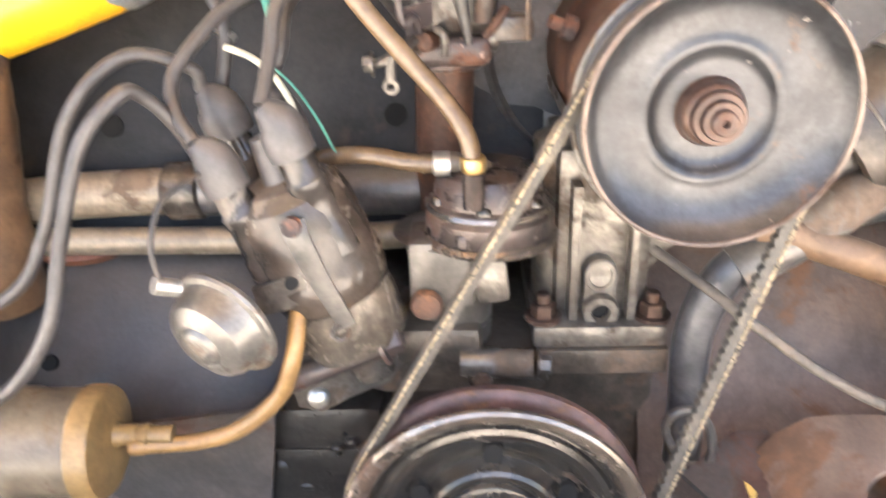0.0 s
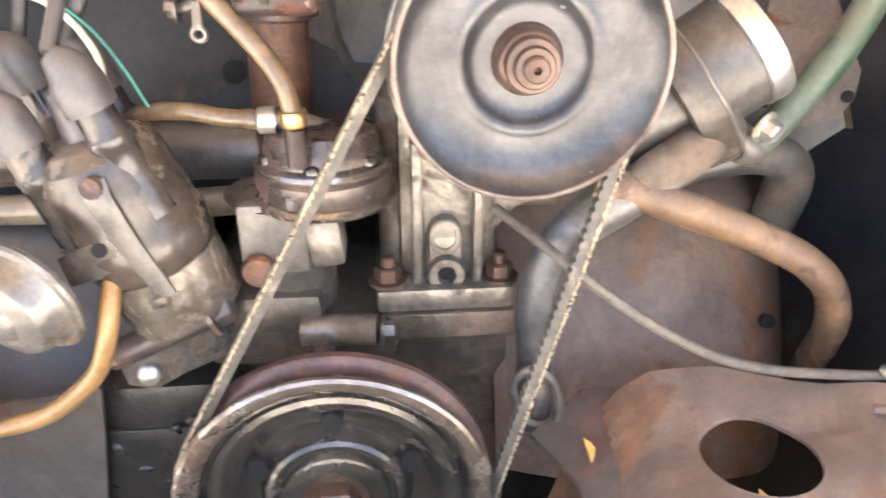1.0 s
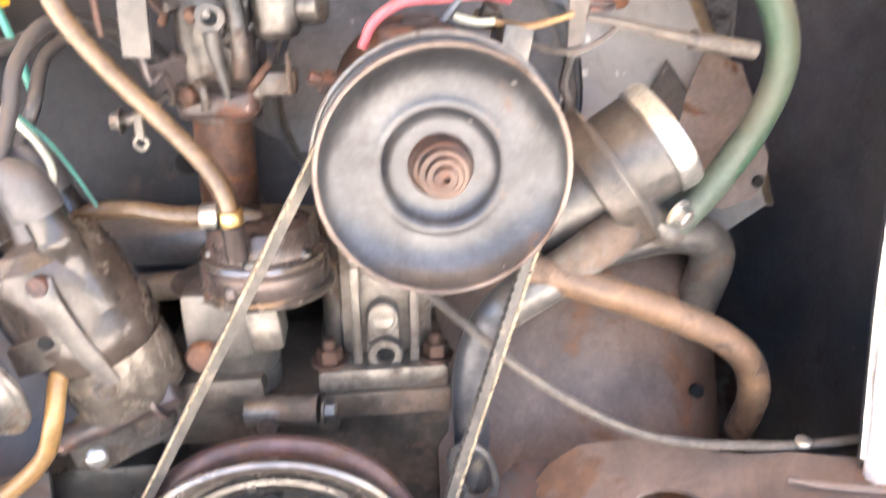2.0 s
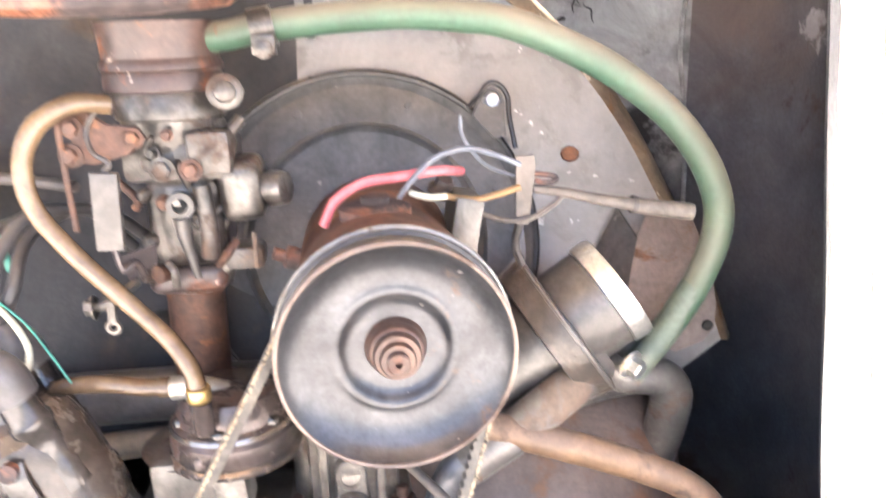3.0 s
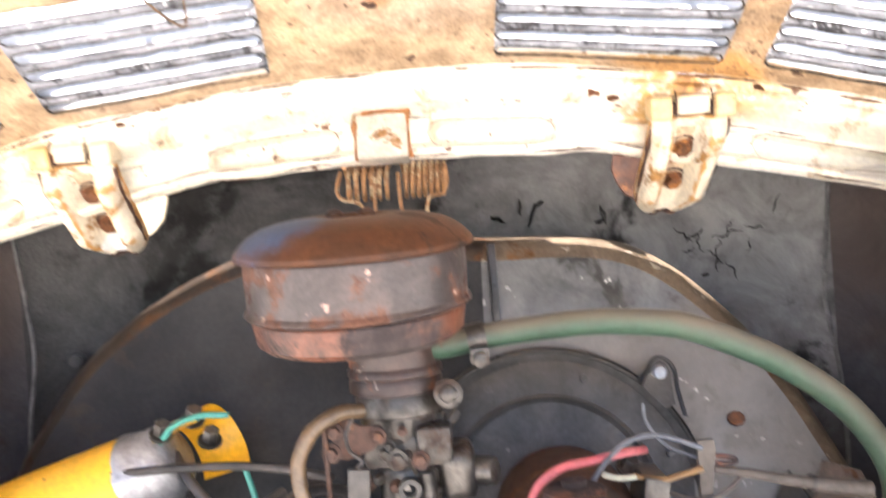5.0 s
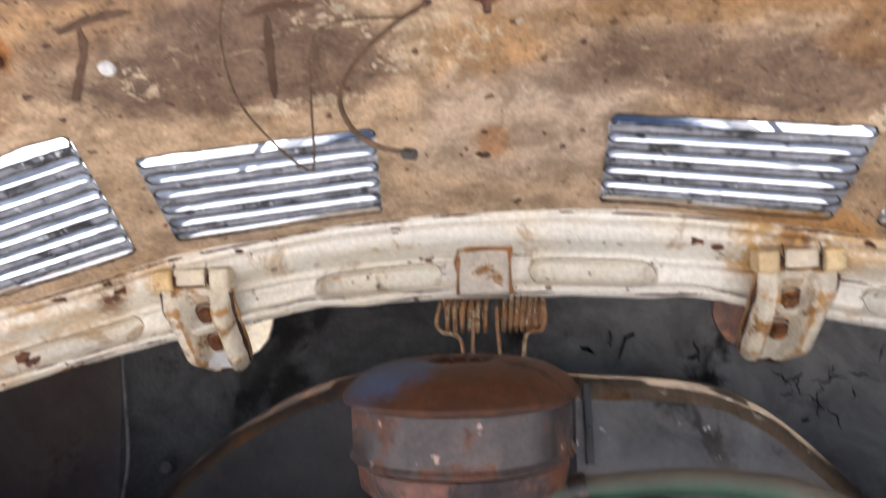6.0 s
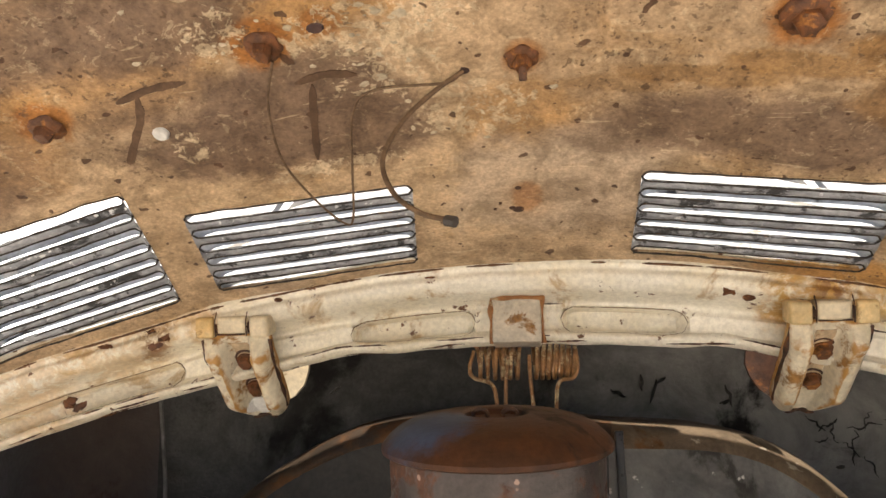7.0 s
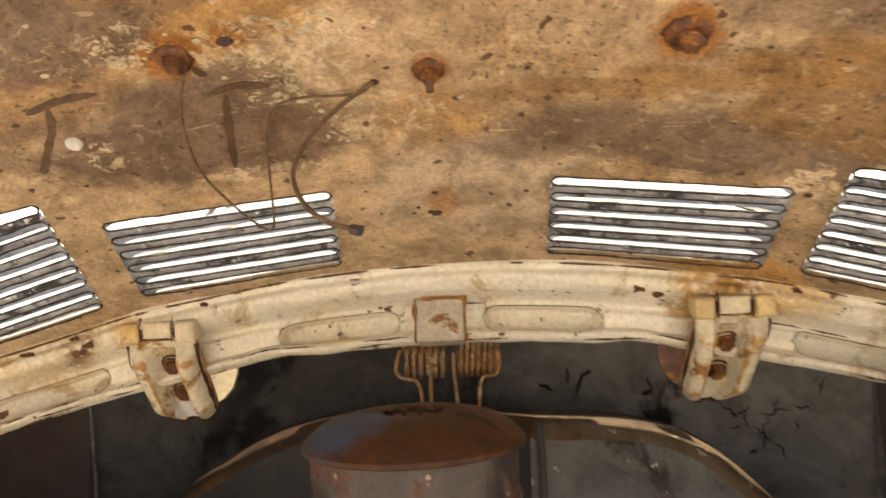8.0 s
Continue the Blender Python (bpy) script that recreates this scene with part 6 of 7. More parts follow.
for pts, r, m, label, end in HOSES:
    fh = thing("fuel_hose", pts[-1], label, "hose", "fuel hoses")
    s = B()
    tube(s, pts, r, 18, 10, 0.02)
    part("hose", s, m, fh)
    k = -1 if end else 0
    tip, nxt = Vector(pts[k]), Vector(pts[k - 1 if end else 1])
    s = B()
    lathe(s, [(r * 1.02, -0.001), (r * 1.13, 0.0), (r * 1.16, 0.003), (r * 1.13, 0.006), (r * 1.02, 0.007)], tip, nxt - tip, 18, ends=(False, False))
    part("hose_end", s, m, fh, "swollen end of the hose")
filt = thing("fuel_filter", (-0.24, 0.015, 0.376), "dirty amber inline fuel filter with a brown end cap", "fuel filter")
fa, fo = vec(1, 0.04, -0.03), vec(-0.276, 0.014, 0.4145)
s = B()
lathe(s, [(0.012, 0), (0.0256, 0.002), (0.0284, 0.010), (0.0284, 0.036), (0.0298, 0.038), (0.0298, 0.046), (0.0284, 0.048), (0.0284, 0.076)], fo, fa, 40)
part("body", s, "filter", filt, "grimy translucent body")
s = B()
lathe(s, [(0.0286, 0.074), (0.0302, 0.075), (0.0302, 0.083), (0.0288, 0.086), (0.012, 0.088), (0, 0.088)], fo, fa, 40)
part("end_cap", s, "filter_end", filt, "amber end cap")
s = B()
lathe(s, [(0.0075, 0.086), (0.0058, 0.090), (0.0062, 0.098), (0.0052, 0.099), (0.0062, 0.105), (0.0050, 0.106), (0.0050, 0.118)], fo + vec(0, 0.004, 0.001), fa, 18)
part("spigot", s, "filter_end", filt, "ribbed amber spigot")

# ---- carburettor ----
carb = thing("carburettor", (-0.008, 0.115, 0.585), "grimy alloy carburettor with rusty linkage", "carburettor")
KX, KY = -0.007, 0.112
s = B()
lathe(s, [(0.0275, 0.683), (0.0285, 0.684), (0.0285, 0.696), (0.0270, 0.698)], (KX, KY, 0), (0, 0, 1), 40)
lathe(s, [(0.0250, 0.664), (0.0260, 0.666), (0.0262, 0.684)], (KX, KY, 0), (0, 0, 1), 40)
part("intake_collar", s, "zinc", carb, "pale alloy intake collar")
s = B()
block(s, (-0.030, 0.086, 0.652), (0.024, 0.145, 0.672), 0.005)
block(s, (0.004, 0.080, 0.655), (0.026, 0.10, 0.678), 0.004)
part("float_bowl", s, "zinc", carb)
s = B()
block(s, (-0.022, 0.088, 0.604), (0.017, 0.145, 0.655), 0.011, segs=4)
tube(s, [(0.010, 0.083, 0.612), (0.011, 0.082, 0.628), (0.009, 0.084, 0.65)], 0.0048, 12, 4)
part("barrel", s, "zinc", carb)
s = B()
block(s, (-0.027, 0.092, 0.588), (0.015, 0.15, 0.6045), 0.0075, segs=4)
lathe(s, [(0.016, 0.582), (0.020, 0.584), (0.020, 0.592)], (-0.007, 0.128, 0), (0, 0, 1), 28)
part("throttle_base", s, "rust_paint", carb)
s = B()
block(s, (0.016, 0.086, 0.628), (0.0395, 0.125, 0.661), 0.009, (0, -4, 0), 4)
part("choke_housing", s, "zinc", carb)
s = B()
lathe(s, [(0.0090, 0), (0.0095, 0.002), (0.0095, 0.010), (0.0085, 0.0145), (0.0065, 0.0155), (0, 0.0155)], (0.038, 0.100, 0.644), (1, -0.45, 0.05), 28)
part("choke_cap", s, "zinc", carb, "pale round end cap")
s = B()
block(s, (0.015, 0.092, 0.600), (0.036, 0.115, 0.613), 0.004)
tube(s, [(0.0325, 0.09, 0.602), (0.0325, 0.09, 0.622)], 0.0014, 8, 2)
part("pump_lug", s, "case", carb)
s = B()
lathe(s, [(0.0072, 0.003), (0.0074, 0.0), (0.0070, -0.0022), (0.0040, -0.0025), (0.0036, -0.0005), (0, -0.0005)], (-0.0015, 0.080, 0.641), (0, 1, 0), 20)
tube(s, [(-0.0018, 0.080, 0.634), (-0.001, 0.0795, 0.624), (0.0015, 0.079, 0.612), (0.0030, 0.0795, 0.602)], lambda t: 0.0046 - 0.0026 * t, 10, 5)
part("pump_lever", s, "grey_card", carb, "pale dog-bone lever with a hole")
s = B()
lathe(s, [(0.0036, 0), (0.0036, 0.0006), (0, 0.0006)], (-0.0015, 0.0792, 0.641), (0, -1, 0), 14)
part("lever_hole", s, "hole_black", carb)
rng = random.Random(23)
for k in range(26):
    a = rng.uniform(-2.9, -0.25)
    z = rng.uniform(0.594, 0.684)
    x, y = KX + 0.027 * math.cos(a) * rng.uniform(0.7, 1.0), KY + 0.028 * math.sin(a) * rng.uniform(0.9, 1.08)
    s = B()
    r = rng.uniform(0.0022, 0.0055)
    if k % 3 == 0:
        hexa(s, (x, y, z), (math.cos(a), math.sin(a), 0.1), r * 0.8, 0.006)
    elif k % 3 == 1:
        lathe(s, [(r, -0.006), (r, 0.002), (r * 0.7, 0.0035), (0, 0.004)], (x, y, z), (math.cos(a), math.sin(a), rng.uniform(-0.3, 0.3)), 14)
    else:
        tube(s, [(x, y, z), (x + rng.uniform(-0.008, 0.008), y - 0.003, z + rng.uniform(0.004, 0.012)), (x + rng.uniform(-0.012, 0.012), y + 0.002, z + rng.uniform(0.012, 0.02))], r * 0.6, 10, 4)
    part("fitting", s, ("zinc", "rust", "alu", "case")[k % 4], carb)
s = B()
lathe(s, [(0.0092, 0), (0.0092, 0.002), (0.0080, 0.003), (0.0056, 0.0031), (0.0052, 0.006), (0.0040, 0.007), (0, 0.0072)], (0.0255, 0.088, 0.6965), (0.1, -1, 0.1), 24)
block(s, (0.017, 0.088, 0.6925), (0.034, 0.096, 0.701), 0.002, (0, 20, 0))
part("clamp_screw", s, "zinc", carb, "plated clamp screw")
s = B()
block(s, (-0.0352, 0.051, 0.6265), (-0.0226, 0.0555, 0.6640), 0.0008, (0, 3, 0))
part("label_plate", s, "grey_card", carb, "pale grey flat plate")
s = B()
tube(s, [(-0.0287, 0.055, 0.664), (-0.026, 0.056, 0.668), (-0.033, 0.058, 0.673), (-0.035, 0.06, 0.683), (-0.030, 0.064, 0.692), (-0.026, 0.07, 0.690)], 0.0012, 8, 6)
part("choke_wire", s, "zinc", carb, "bent pale wire")
s = B()
slab(s, [(-0.050, 0.066, 0.668), (-0.036, 0.066, 0.666), (-0.022, 0.072, 0.669), (-0.014, 0.076, 0.676), (-0.018, 0.078, 0.682), (-0.030, 0.072, 0.684), (-0.038, 0.066, 0.692), (-0.046, 0.064, 0.690), (-0.044, 0.066, 0.678)], (0.001, 0.003, 0))
part("throttle_lever", s, "rust", carb, "rusty throttle lever plate")
for at, r in (((-0.042, 0.063, 0.684), 0.0035), ((-0.045, 0.064, 0.671), 0.004), ((-0.018, 0.073, 0.677), 0.0035), ((-0.008, 0.079, 0.660), 0.0045), ((0.006, 0.079, 0.659), 0.004)):
    s = B()
    hexa(s, at, (0, -1, 0.05), r, 0.005)
    part("linkage_nut", s, "rust" if r < 0.0042 else "zinc", carb)
s = B()
tube(s, [(-0.0465, 0.06, 0.635), (-0.0472, 0.06, 0.66), (-0.047, 0.061, 0.688), (-0.040, 0.064, 0.693)], 0.0016, 8, 4)
part("link_rod", s, "rust", carb, "thin rusty link rod")
s = B()
tube(s, [(-0.029, 0.055, 0.627), (-0.027, 0.056, 0.615), (-0.022, 0.06, 0.618), (-0.02, 0.065, 0.61)], 0.0018, 8, 4)
slab(s, [(-0.028, 0.057, 0.622), (-0.014, 0.07, 0.624), (-0.014, 0.07, 0.614), (-0.026, 0.06, 0.608)], (0, 0.002, 0))
part("lower_lever", s, "rust_paint", carb)
s = B()
tube(s, [(-0.041, 0.052, 0.5985), (-0.036, 0.05, 0.600), (-0.030, 0.052, 0.603), (-0.022, 0.06, 0.608)], 0.0022, 8, 4)
tube(s, [(-0.033, 0.05, 0.602), (-0.0335, 0.05, 0.5905)], 0.0024, 8, 2)
hexa(s, (-0.041, 0.052, 0.5985), (-1, 0, 0), 0.004, 0.005)
torus(s, (-0.0335, 0.05, 0.5885), (0, 1, 0), 0.0028, 0.0014, 14, 6)
part("cable_pivot", s, "zinc", carb, "plated cable pivot screw")
s = B()
tube(s, [(-0.047, 0.07, 0.655), (-0.09, 0.09, 0.658), (-0.14, 0.105, 0.657), (-0.19, 0.11, 0.655), (-0.25, 0.12, 0.650)], 0.0028, 10, 6)
single("throttle_cable", s, "dark_wire", (-0.05, 0.07, 0.655), "dark cable running across to the carburettor", "cable")

# ---- air cleaner ----
AX, AY = -0.0225, 0.070
air = thing("air_cleaner", (AX, AY, 0.70), "rusty oil-bath air cleaner with a dented domed lid", "air cleaner")
s = B()
LID_R = [(0.060, 0.7850), (0.0690, 0.7846), (0.0702, 0.7854), (0.0704, 0.7882), (0.0692, 0.7900), (0.0660, 0.7936), (0.061, 0.7978), (0.054, 0.8016), (0.045, 0.8040), (0.036, 0.8053), (0.028, 0.8059), (0.0215, 0.8060), (0.0190, 0.8050), (0.0175, 0.8022), (0.0, 0.8018)]


def tip(bm, degrees=5.5):
    """The whole cleaner leans towards the opening."""
    bmesh.ops.translate(bm, verts=bm.verts, vec=(0, 0, 0.0050))
    bmesh.ops.rotate(bm, cent=(AX, AY, 0.765), matrix=Matrix.Rotation(radians(degrees), 3, "X"), verts=bm.verts)


lathe(s, LID_R, (AX, AY, 0), (0, 0, 1), 72)
tip(s)
part("lid", s, "rust_top", air, "brown coned lid with a sunken centre", 35)
for dx in (-0.009, 0.009):
    s = B()
    torus(s, (AX + dx, AY - 0.004, 0.8048), (0, 1, 0.5), 0.0045, 0.0014, 18, 6)
    tip(s)
    part("lid_clip", s, "rust", air, "rusty clip in the sunken centre")
s = B()
lathe(s, [(0.055, 0.7860), (0.0630, 0.7856), (0.0652, 0.7835), (0.0655, 0.7800), (0.0650, 0.7590), (0.0652, 0.7560), (0.0668, 0.7545), (0.0672, 0.7530), (0.0655, 0.7515), (0.060, 0.751)], (AX, AY, 0), (0, 0, 1), 72)
tip(s)
part("body", s, "rust_paint", air, "grey body blistered with rust")
s = B()
lathe(s, [(0.0600, 0.7515), (0.0626, 0.7495), (0.0630, 0.7470), (0.0612, 0.736), (0.057, 0.7325), (0.04, 0.731), (0, 0.731)], (AX, AY, 0), (0, 0, 1), 72)
tip(s)
part("bowl", s, "rust_orange", air, "orange-rusted oil bowl")
s = B()
lathe(s, [(0.031, 0.732), (0.030, 0.722), (0.0295, 0.714), (0.031, 0.711), (0.031, 0.7085), (0.0295, 0.707), (0.0305, 0.704), (0.0305, 0.698), (0.0285, 0.697)], (-0.0085, 0.112, 0), (0, 0, 1), 48)
part("neck", s, "neck_rust", air, "stained neck with ring beads", 30)
s = B()
tube(s, [(0.000, 0.112, 0.7215), (0.012, 0.106, 0.7225), (0.026, 0.101, 0.7245)], 0.0070, 20, 3)
part("spout", s, "rust", air)

# ---- green breather hose and its clamp ----
GREEN = [(0.014, 0.1055, 0.7225), (0.028, 0.1015, 0.7245), (0.050, 0.100, 0.7285), (0.085, 0.10, 0.7315), (0.118, 0.10, 0.7328), (0.150, 0.10, 0.7305), (0.176, 0.10, 0.7262), (0.2067, 0.10, 0.7140), (0.2394, 0.10, 0.6965), (0.2735, 0.10, 0.6695), (0.2965, 0.10, 0.6373), (0.3035, 0.10, 0.6061), (0.2925, 0.10, 0.5711), (0.2730, 0.10, 0.5400), (0.2500, 0.098, 0.5140)]
hose = thing("breather_hose", (0.05, 0.1, 0.71), "dusty green rubber breather hose arching over the shroud", "hose")
s = B()
tube(s, GREEN, lambda t: 0.0076 + 0.0013 * min(1.0, t * 1.7), 24, 10)
part("hose", s, "green", hose)
s = B()
tube(s, GREEN[-3:], lambda t: 0.00905 - 0.0004 * (1 - t) ** 4, 24, 10)
part("hose_tail", s, "green_dusty", hose, "grey dusty lower end of the hose")
s = B()
lathe(s, [(0.0085, -0.006), (0.0100, -0.006), (0.0100, 0.006), (0.0085, 0.006)], (0.046, 0.1, 0.7278), (1, 0, 0.16), 28)
part("clamp_band", s, "zinc", hose, "pale metal hose clamp")
s = B()
lathe(s, [(0.0048, 0), (0.0048, 0.005), (0.0035, 0.006), (0, 0.006)], (0.047, 0.084, 0.717), (0.1, -1, 0), 16)
block(s, (0.041, 0.084, 0.714), (0.053, 0.092, 0.724), 0.0015)
part("clamp_screw", s, "zinc", hose)

# ---- wiring on the right of the generator ----
single("red_wire", tube(B(), [(0.070, 0.082, 0.625), (0.077, 0.082, 0.638), (0.092, 0.085, 0.6465), (0.112, 0.09, 0.648), (0.135, 0.10, 0.6485), (0.150, 0.115, 0.645)], 0.0028, 12, 8), "red_wire", (0.07, 0.08, 0.62), "pinkish red wire arching over the generator", "wire", "generator wires")
single("blue_wire", tube(B(), [(0.104, 0.09, 0.626), (0.110, 0.088, 0.6351), (0.120, 0.088, 0.6475), (0.1322, 0.088, 0.6578), (0.1471, 0.088, 0.6618), (0.162, 0.088, 0.6587), (0.179, 0.088, 0.6515)], 0.0016, 12, 8), "blue_wire", (0.12, 0.085, 0.63), "blue-grey wire looping to the bracket", "wire", "generator wires")
single("grey_wire", tube(B(), [(0.1479, 0.10, 0.6786), (0.1491, 0.10, 0.6666), (0.1612, 0.10, 0.6508), (0.179, 0.095, 0.6431)], 0.0011, 8, 8), "blue_wire", (0.15, 0.11, 0.66), "thin grey wire behind the loop", "wire", "generator wires")
single("tinned_wire", tube(B(), [(0.137, 0.092, 0.6356), (0.145, 0.094, 0.6335), (0.1553, 0.09, 0.633), (0.1652, 0.09, 0.6349), (0.179, 0.088, 0.639)], 0.0019, 10, 8), "fuel_orange", (0.13, 0.095, 0.63), "orange-brown bare wire end by the generator", "wire", "generator wires")
single("grey_wire", tube(B(), [(0.157, 0.095, 0.624), (0.170, 0.088, 0.6205), (0.184, 0.086, 0.6215), (0.196, 0.088, 0.627), (0.204, 0.09, 0.633)], 0.0016, 8, 8), "loom", (0.16, 0.09, 0.62), "grey wire under the bracket", "wire", "generator wires")
single("pale_wire", tube(B(), [(0.118, 0.092, 0.6385), (0.1213, 0.09, 0.6374), (0.1287, 0.09, 0.6357), (0.138, 0.091, 0.6356)], 0.0019, 10, 6), "pale_wire", (0.12, 0.09, 0.63), "short pale wire piece on the generator", "wire", "generator wires")
br = thing("wire_bracket", (0.18, 0.09, 0.58), "rusty strip bracket holding the generator wires", "bracket")
s = B()
slab(s, [(0.1765, 0.088, 0.656), (0.1865, 0.088, 0.6565), (0.1875, 0.088, 0.650), (0.1835, 0.088, 0.617), (0.1765, 0.088, 0.618)], (0, 0.003, 0))
part("strip", s, "loom", br)
s = B()
tube(s, [(0.1795, 0.09, 0.62), (0.1775, 0.095, 0.603), (0.182, 0.10, 0.590), (0.176, 0.11, 0.575), (0.17, 0.12, 0.56)], 0.0026, 8, 6)
part("stem", s, "dark_wire", br)
s = B()
tube(s, [(0.187, 0.087, 0.642), (0.196, 0.087, 0.641), (0.199, 0.089, 0.6435), (0.187, 0.09, 0.646)], 0.0016, 8, 4)
part("hook", s, "rust_orange", br, "orange rusty hook")
loom = thing("wiring_loom", (0.24, 0.1, 0.62), "dusty grey wiring sleeve tied with black tape", "wiring")
s = B()
tube(s, [(0.186, 0.089, 0.6375), (0.205, 0.09, 0.634), (0.225, 0.09, 0.629), (0.247, 0.09, 0.6245)], lambda t: 0.0024 + 0.0014 * t, 14, 8)
part("sleeve", s, "loom", loom)
s = B()
tube(s, [(0.246, 0.09, 0.6245), (0.262, 0.09, 0.6215), (0.281, 0.09, 0.6185)], lambda t: 0.0046 + 0.0006 * t, 14, 4)
part("sleeve_end", s, "loom", loom)
s = B()
lathe(s, [(0.0050, -0.0015), (0.0052, 0), (0.0050, 0.0015)], (0.2455, 0.09, 0.6247), (1, 0, -0.2), 16)
part("tape_band", s, "dark_wire", loom, "black tape band")

# ---- yellow-taped coil and its wires ----
coil = thing("ignition_coil", (-0.19, 0.135, 0.62), "ignition coil wrapped in bright yellow plastic and silver tape", "ignition coil")
ca, co = vec(0.94, -0.02, 0.30), vec(-0.268, 0.137, 0.6215)
s = B()
lathe(s, [(0.022, -0.03), (0.0285, -0.028), (0.0296, -0.022), (0.0298, 0.030), (0.0292, 0.074), (0.0280, 0.083), (0, 0.083)], co, ca, 36)
part("sleeve", s, "yellow", coil, "bright yellow plastic sleeve")
s = B()
lathe(s, [(0.0288, 0.076), (0.0296, 0.080), (0.0286, 0.088), (0.0270, 0.092), (0.0274, 0.098), (0.0235, 0.104), (0.020, 0.110), (0.017, 0.112), (0, 0.112)], co, ca, 28)
for w in s.verts:
    w.co += (w.co - co - ca.normalized() * (w.co - co).dot(ca.normalized())) * 0.10 * noise.noise(w.co * 110)
part("tape_wrap", s, "tape", coil, "crumpled silver tape")
s = B()


def curl(u, v):
    a = radians(-60 + 190 * u)
    c = co + ca.normalized() * (0.104 + 0.034 * v + 0.010 * (1 - u))
    uu, vv, ww = basis(ca, (0, 1, 0))
    return c + (vv * math.cos(a) * -1 + uu * math.sin(a)) * (0.025 + 0.003 * v)


sheet(s, curl, 16, 3, (0, 0.0008, 0))
part("yellow_band", s, "yellow", coil, "loose yellow plastic band")
for p in ((-0.168, 0.118, 0.676), (-0.150, 0.128, 0.682), (-0.1385, 0.125, 0.668)):
    s = B()
    hexa(s, p, (0.3, -0.4, 0.8), 0.0055, 0.011)
    part("terminal", s, "zinc", coil, "plated terminal")
single("teal_wire", tube(B(), [(-0.168, 0.115, 0.672), (-0.155, 0.11, 0.684), (-0.138, 0.11, 0.689), (-0.120, 0.112, 0.688)], 0.0022, 10, 8), "teal_wire", (-0.16, 0.11, 0.68), "teal green wire at the coil", "wire", "coil wires")
single("teal_wire", tube(B(), [(-0.108, 0.10, 0.655), (-0.104, 0.10, 0.640), (-0.100, 0.10, 0.622), (-0.098, 0.10, 0.606)], 0.0020, 10, 8), "teal_wire", (-0.1, 0.1, 0.63), "teal green wire hanging down", "wire", "coil wires")
single("teal_wire", tube(B(), [(-0.098, 0.08, 0.596), (-0.085, 0.075, 0.585), (-0.074, 0.07, 0.570), (-0.066, 0.07, 0.552)], 0.0007, 8, 8), "teal_wire", (-0.08, 0.075, 0.57), "thin teal wire behind the distributor", "wire", "coil wires")
single("pale_wire", tube(B(), [(-0.118, 0.08, 0.604), (-0.105, 0.08, 0.598), (-0.094, 0.078, 0.588), (-0.086, 0.075, 0.573), (-0.088, 0.075, 0.560), (-0.096, 0.075, 0.552)], 0.0018, 10, 8), "pale_wire", (-0.1, 0.08, 0.58), "pale green-white wire behind the distributor", "wire", "coil wires")
s = B()
tube(s, [(-0.135, 0.11, 0.612), (-0.124, 0.10, 0.609), (-0.118, 0.095, 0.606)], 0.0028, 10, 4)
single("wire_connector", s, "bright", (-0.13, 0.1, 0.6), "pale crimped wire connector", "connector")


# ---- engine lid, raised above the bay ----
KNOTS = (0.0, 0.04, 0.08, 0.232, 0.26, 0.38, 0.47, 0.6)


def crown(x, y):
    """How far the lid falls away to its sides: round, but flat across each bank of louvres."""
    a = min(abs(x), 0.599)
    k = max(i for i in range(len(KNOTS) - 1) if KNOTS[i] <= a)
    p, q = KNOTS[k], KNOTS[k + 1]
    chord = p * p + (q * q - p * p) * (a - p) / (q - p)
    w = max(0.0, min(1.0, (y + 0.01) / 0.04, (0.172 - y) / 0.02))
    return x * x + (chord - x * x) * w


def lid_z(x, y):
    return 0.912 + (0.195 - y) * 0.425 - 0.60 * crown(x, y) - max(0.0, -0.05 - y) ** 2 * 0.35


def lip_y(x):
    return 0.178 - 0.30 * x * x


lid = thing("engine_hatch", (0, 0.15, 0.85), "raised engine lid, stained and rusty inside, with four banks of louvres", "engine hatch")
# column nodes: x at the louvres' top and foot, y of top and foot, cells to the next node, louvred or plain
NODES = [(-0.47, -0.47, 0.005, 0.100, 5, 0), (-0.365, -0.405, 0.008, 0.117, 6, 1), (-0.250, -0.268, 0.020, 0.137, 2, 0), (-0.226, -0.238, 0.053, 0.142, 8, 1),
         (-0.075, -0.087, 0.075, 0.163, 8, 0), (0.075, 0.075, 0.073, 0.163, 8, 1), (0.225, 0.230, 0.057, 0.148, 2, 0), (0.250, 0.256, 0.030, 0.142, 6, 1),
         (0.365, 0.395, 0.008, 0.117, 5, 0), (0.47, 0.47, 0.005, 0.100, 0, 0)]
cols, louvred = [], []
for p, q in zip(NODES, NODES[1:]):
    for k in range(p[4]):
        cols.append([p[i] + (q[i] - p[i]) * k / p[4] for i in range(4)])
        louvred.append(p[5])
cols.append(list(NODES[-1][:4]))
ROWS_V = [0.0, 0.25, 0.5, 0.75, 1.0]  # 0..1 down the louvred openings
TOP_ROWS, FOOT_ROWS = 14, 3


def lid_xy(i, j):
    """The lid's grid: rows above the louvres, the louvres, and down to the lip."""
    xt, xb, yt, yb = cols[i]
    if j < TOP_ROWS:
        return xt, -0.55 + (yt + 0.55) * j / TOP_ROWS
    j -= TOP_ROWS
    if j < len(ROWS_V):
        v = ROWS_V[j]
        return xt + (xb - xt) * v, yt + (yb - yt) * v
    f = (j - len(ROWS_V) + 1) / FOOT_ROWS
    return xb, yb + (lip_y(xb) - yb) * f


nu, nv = len(cols) - 1, TOP_ROWS + len(ROWS_V) - 1 + FOOT_ROWS


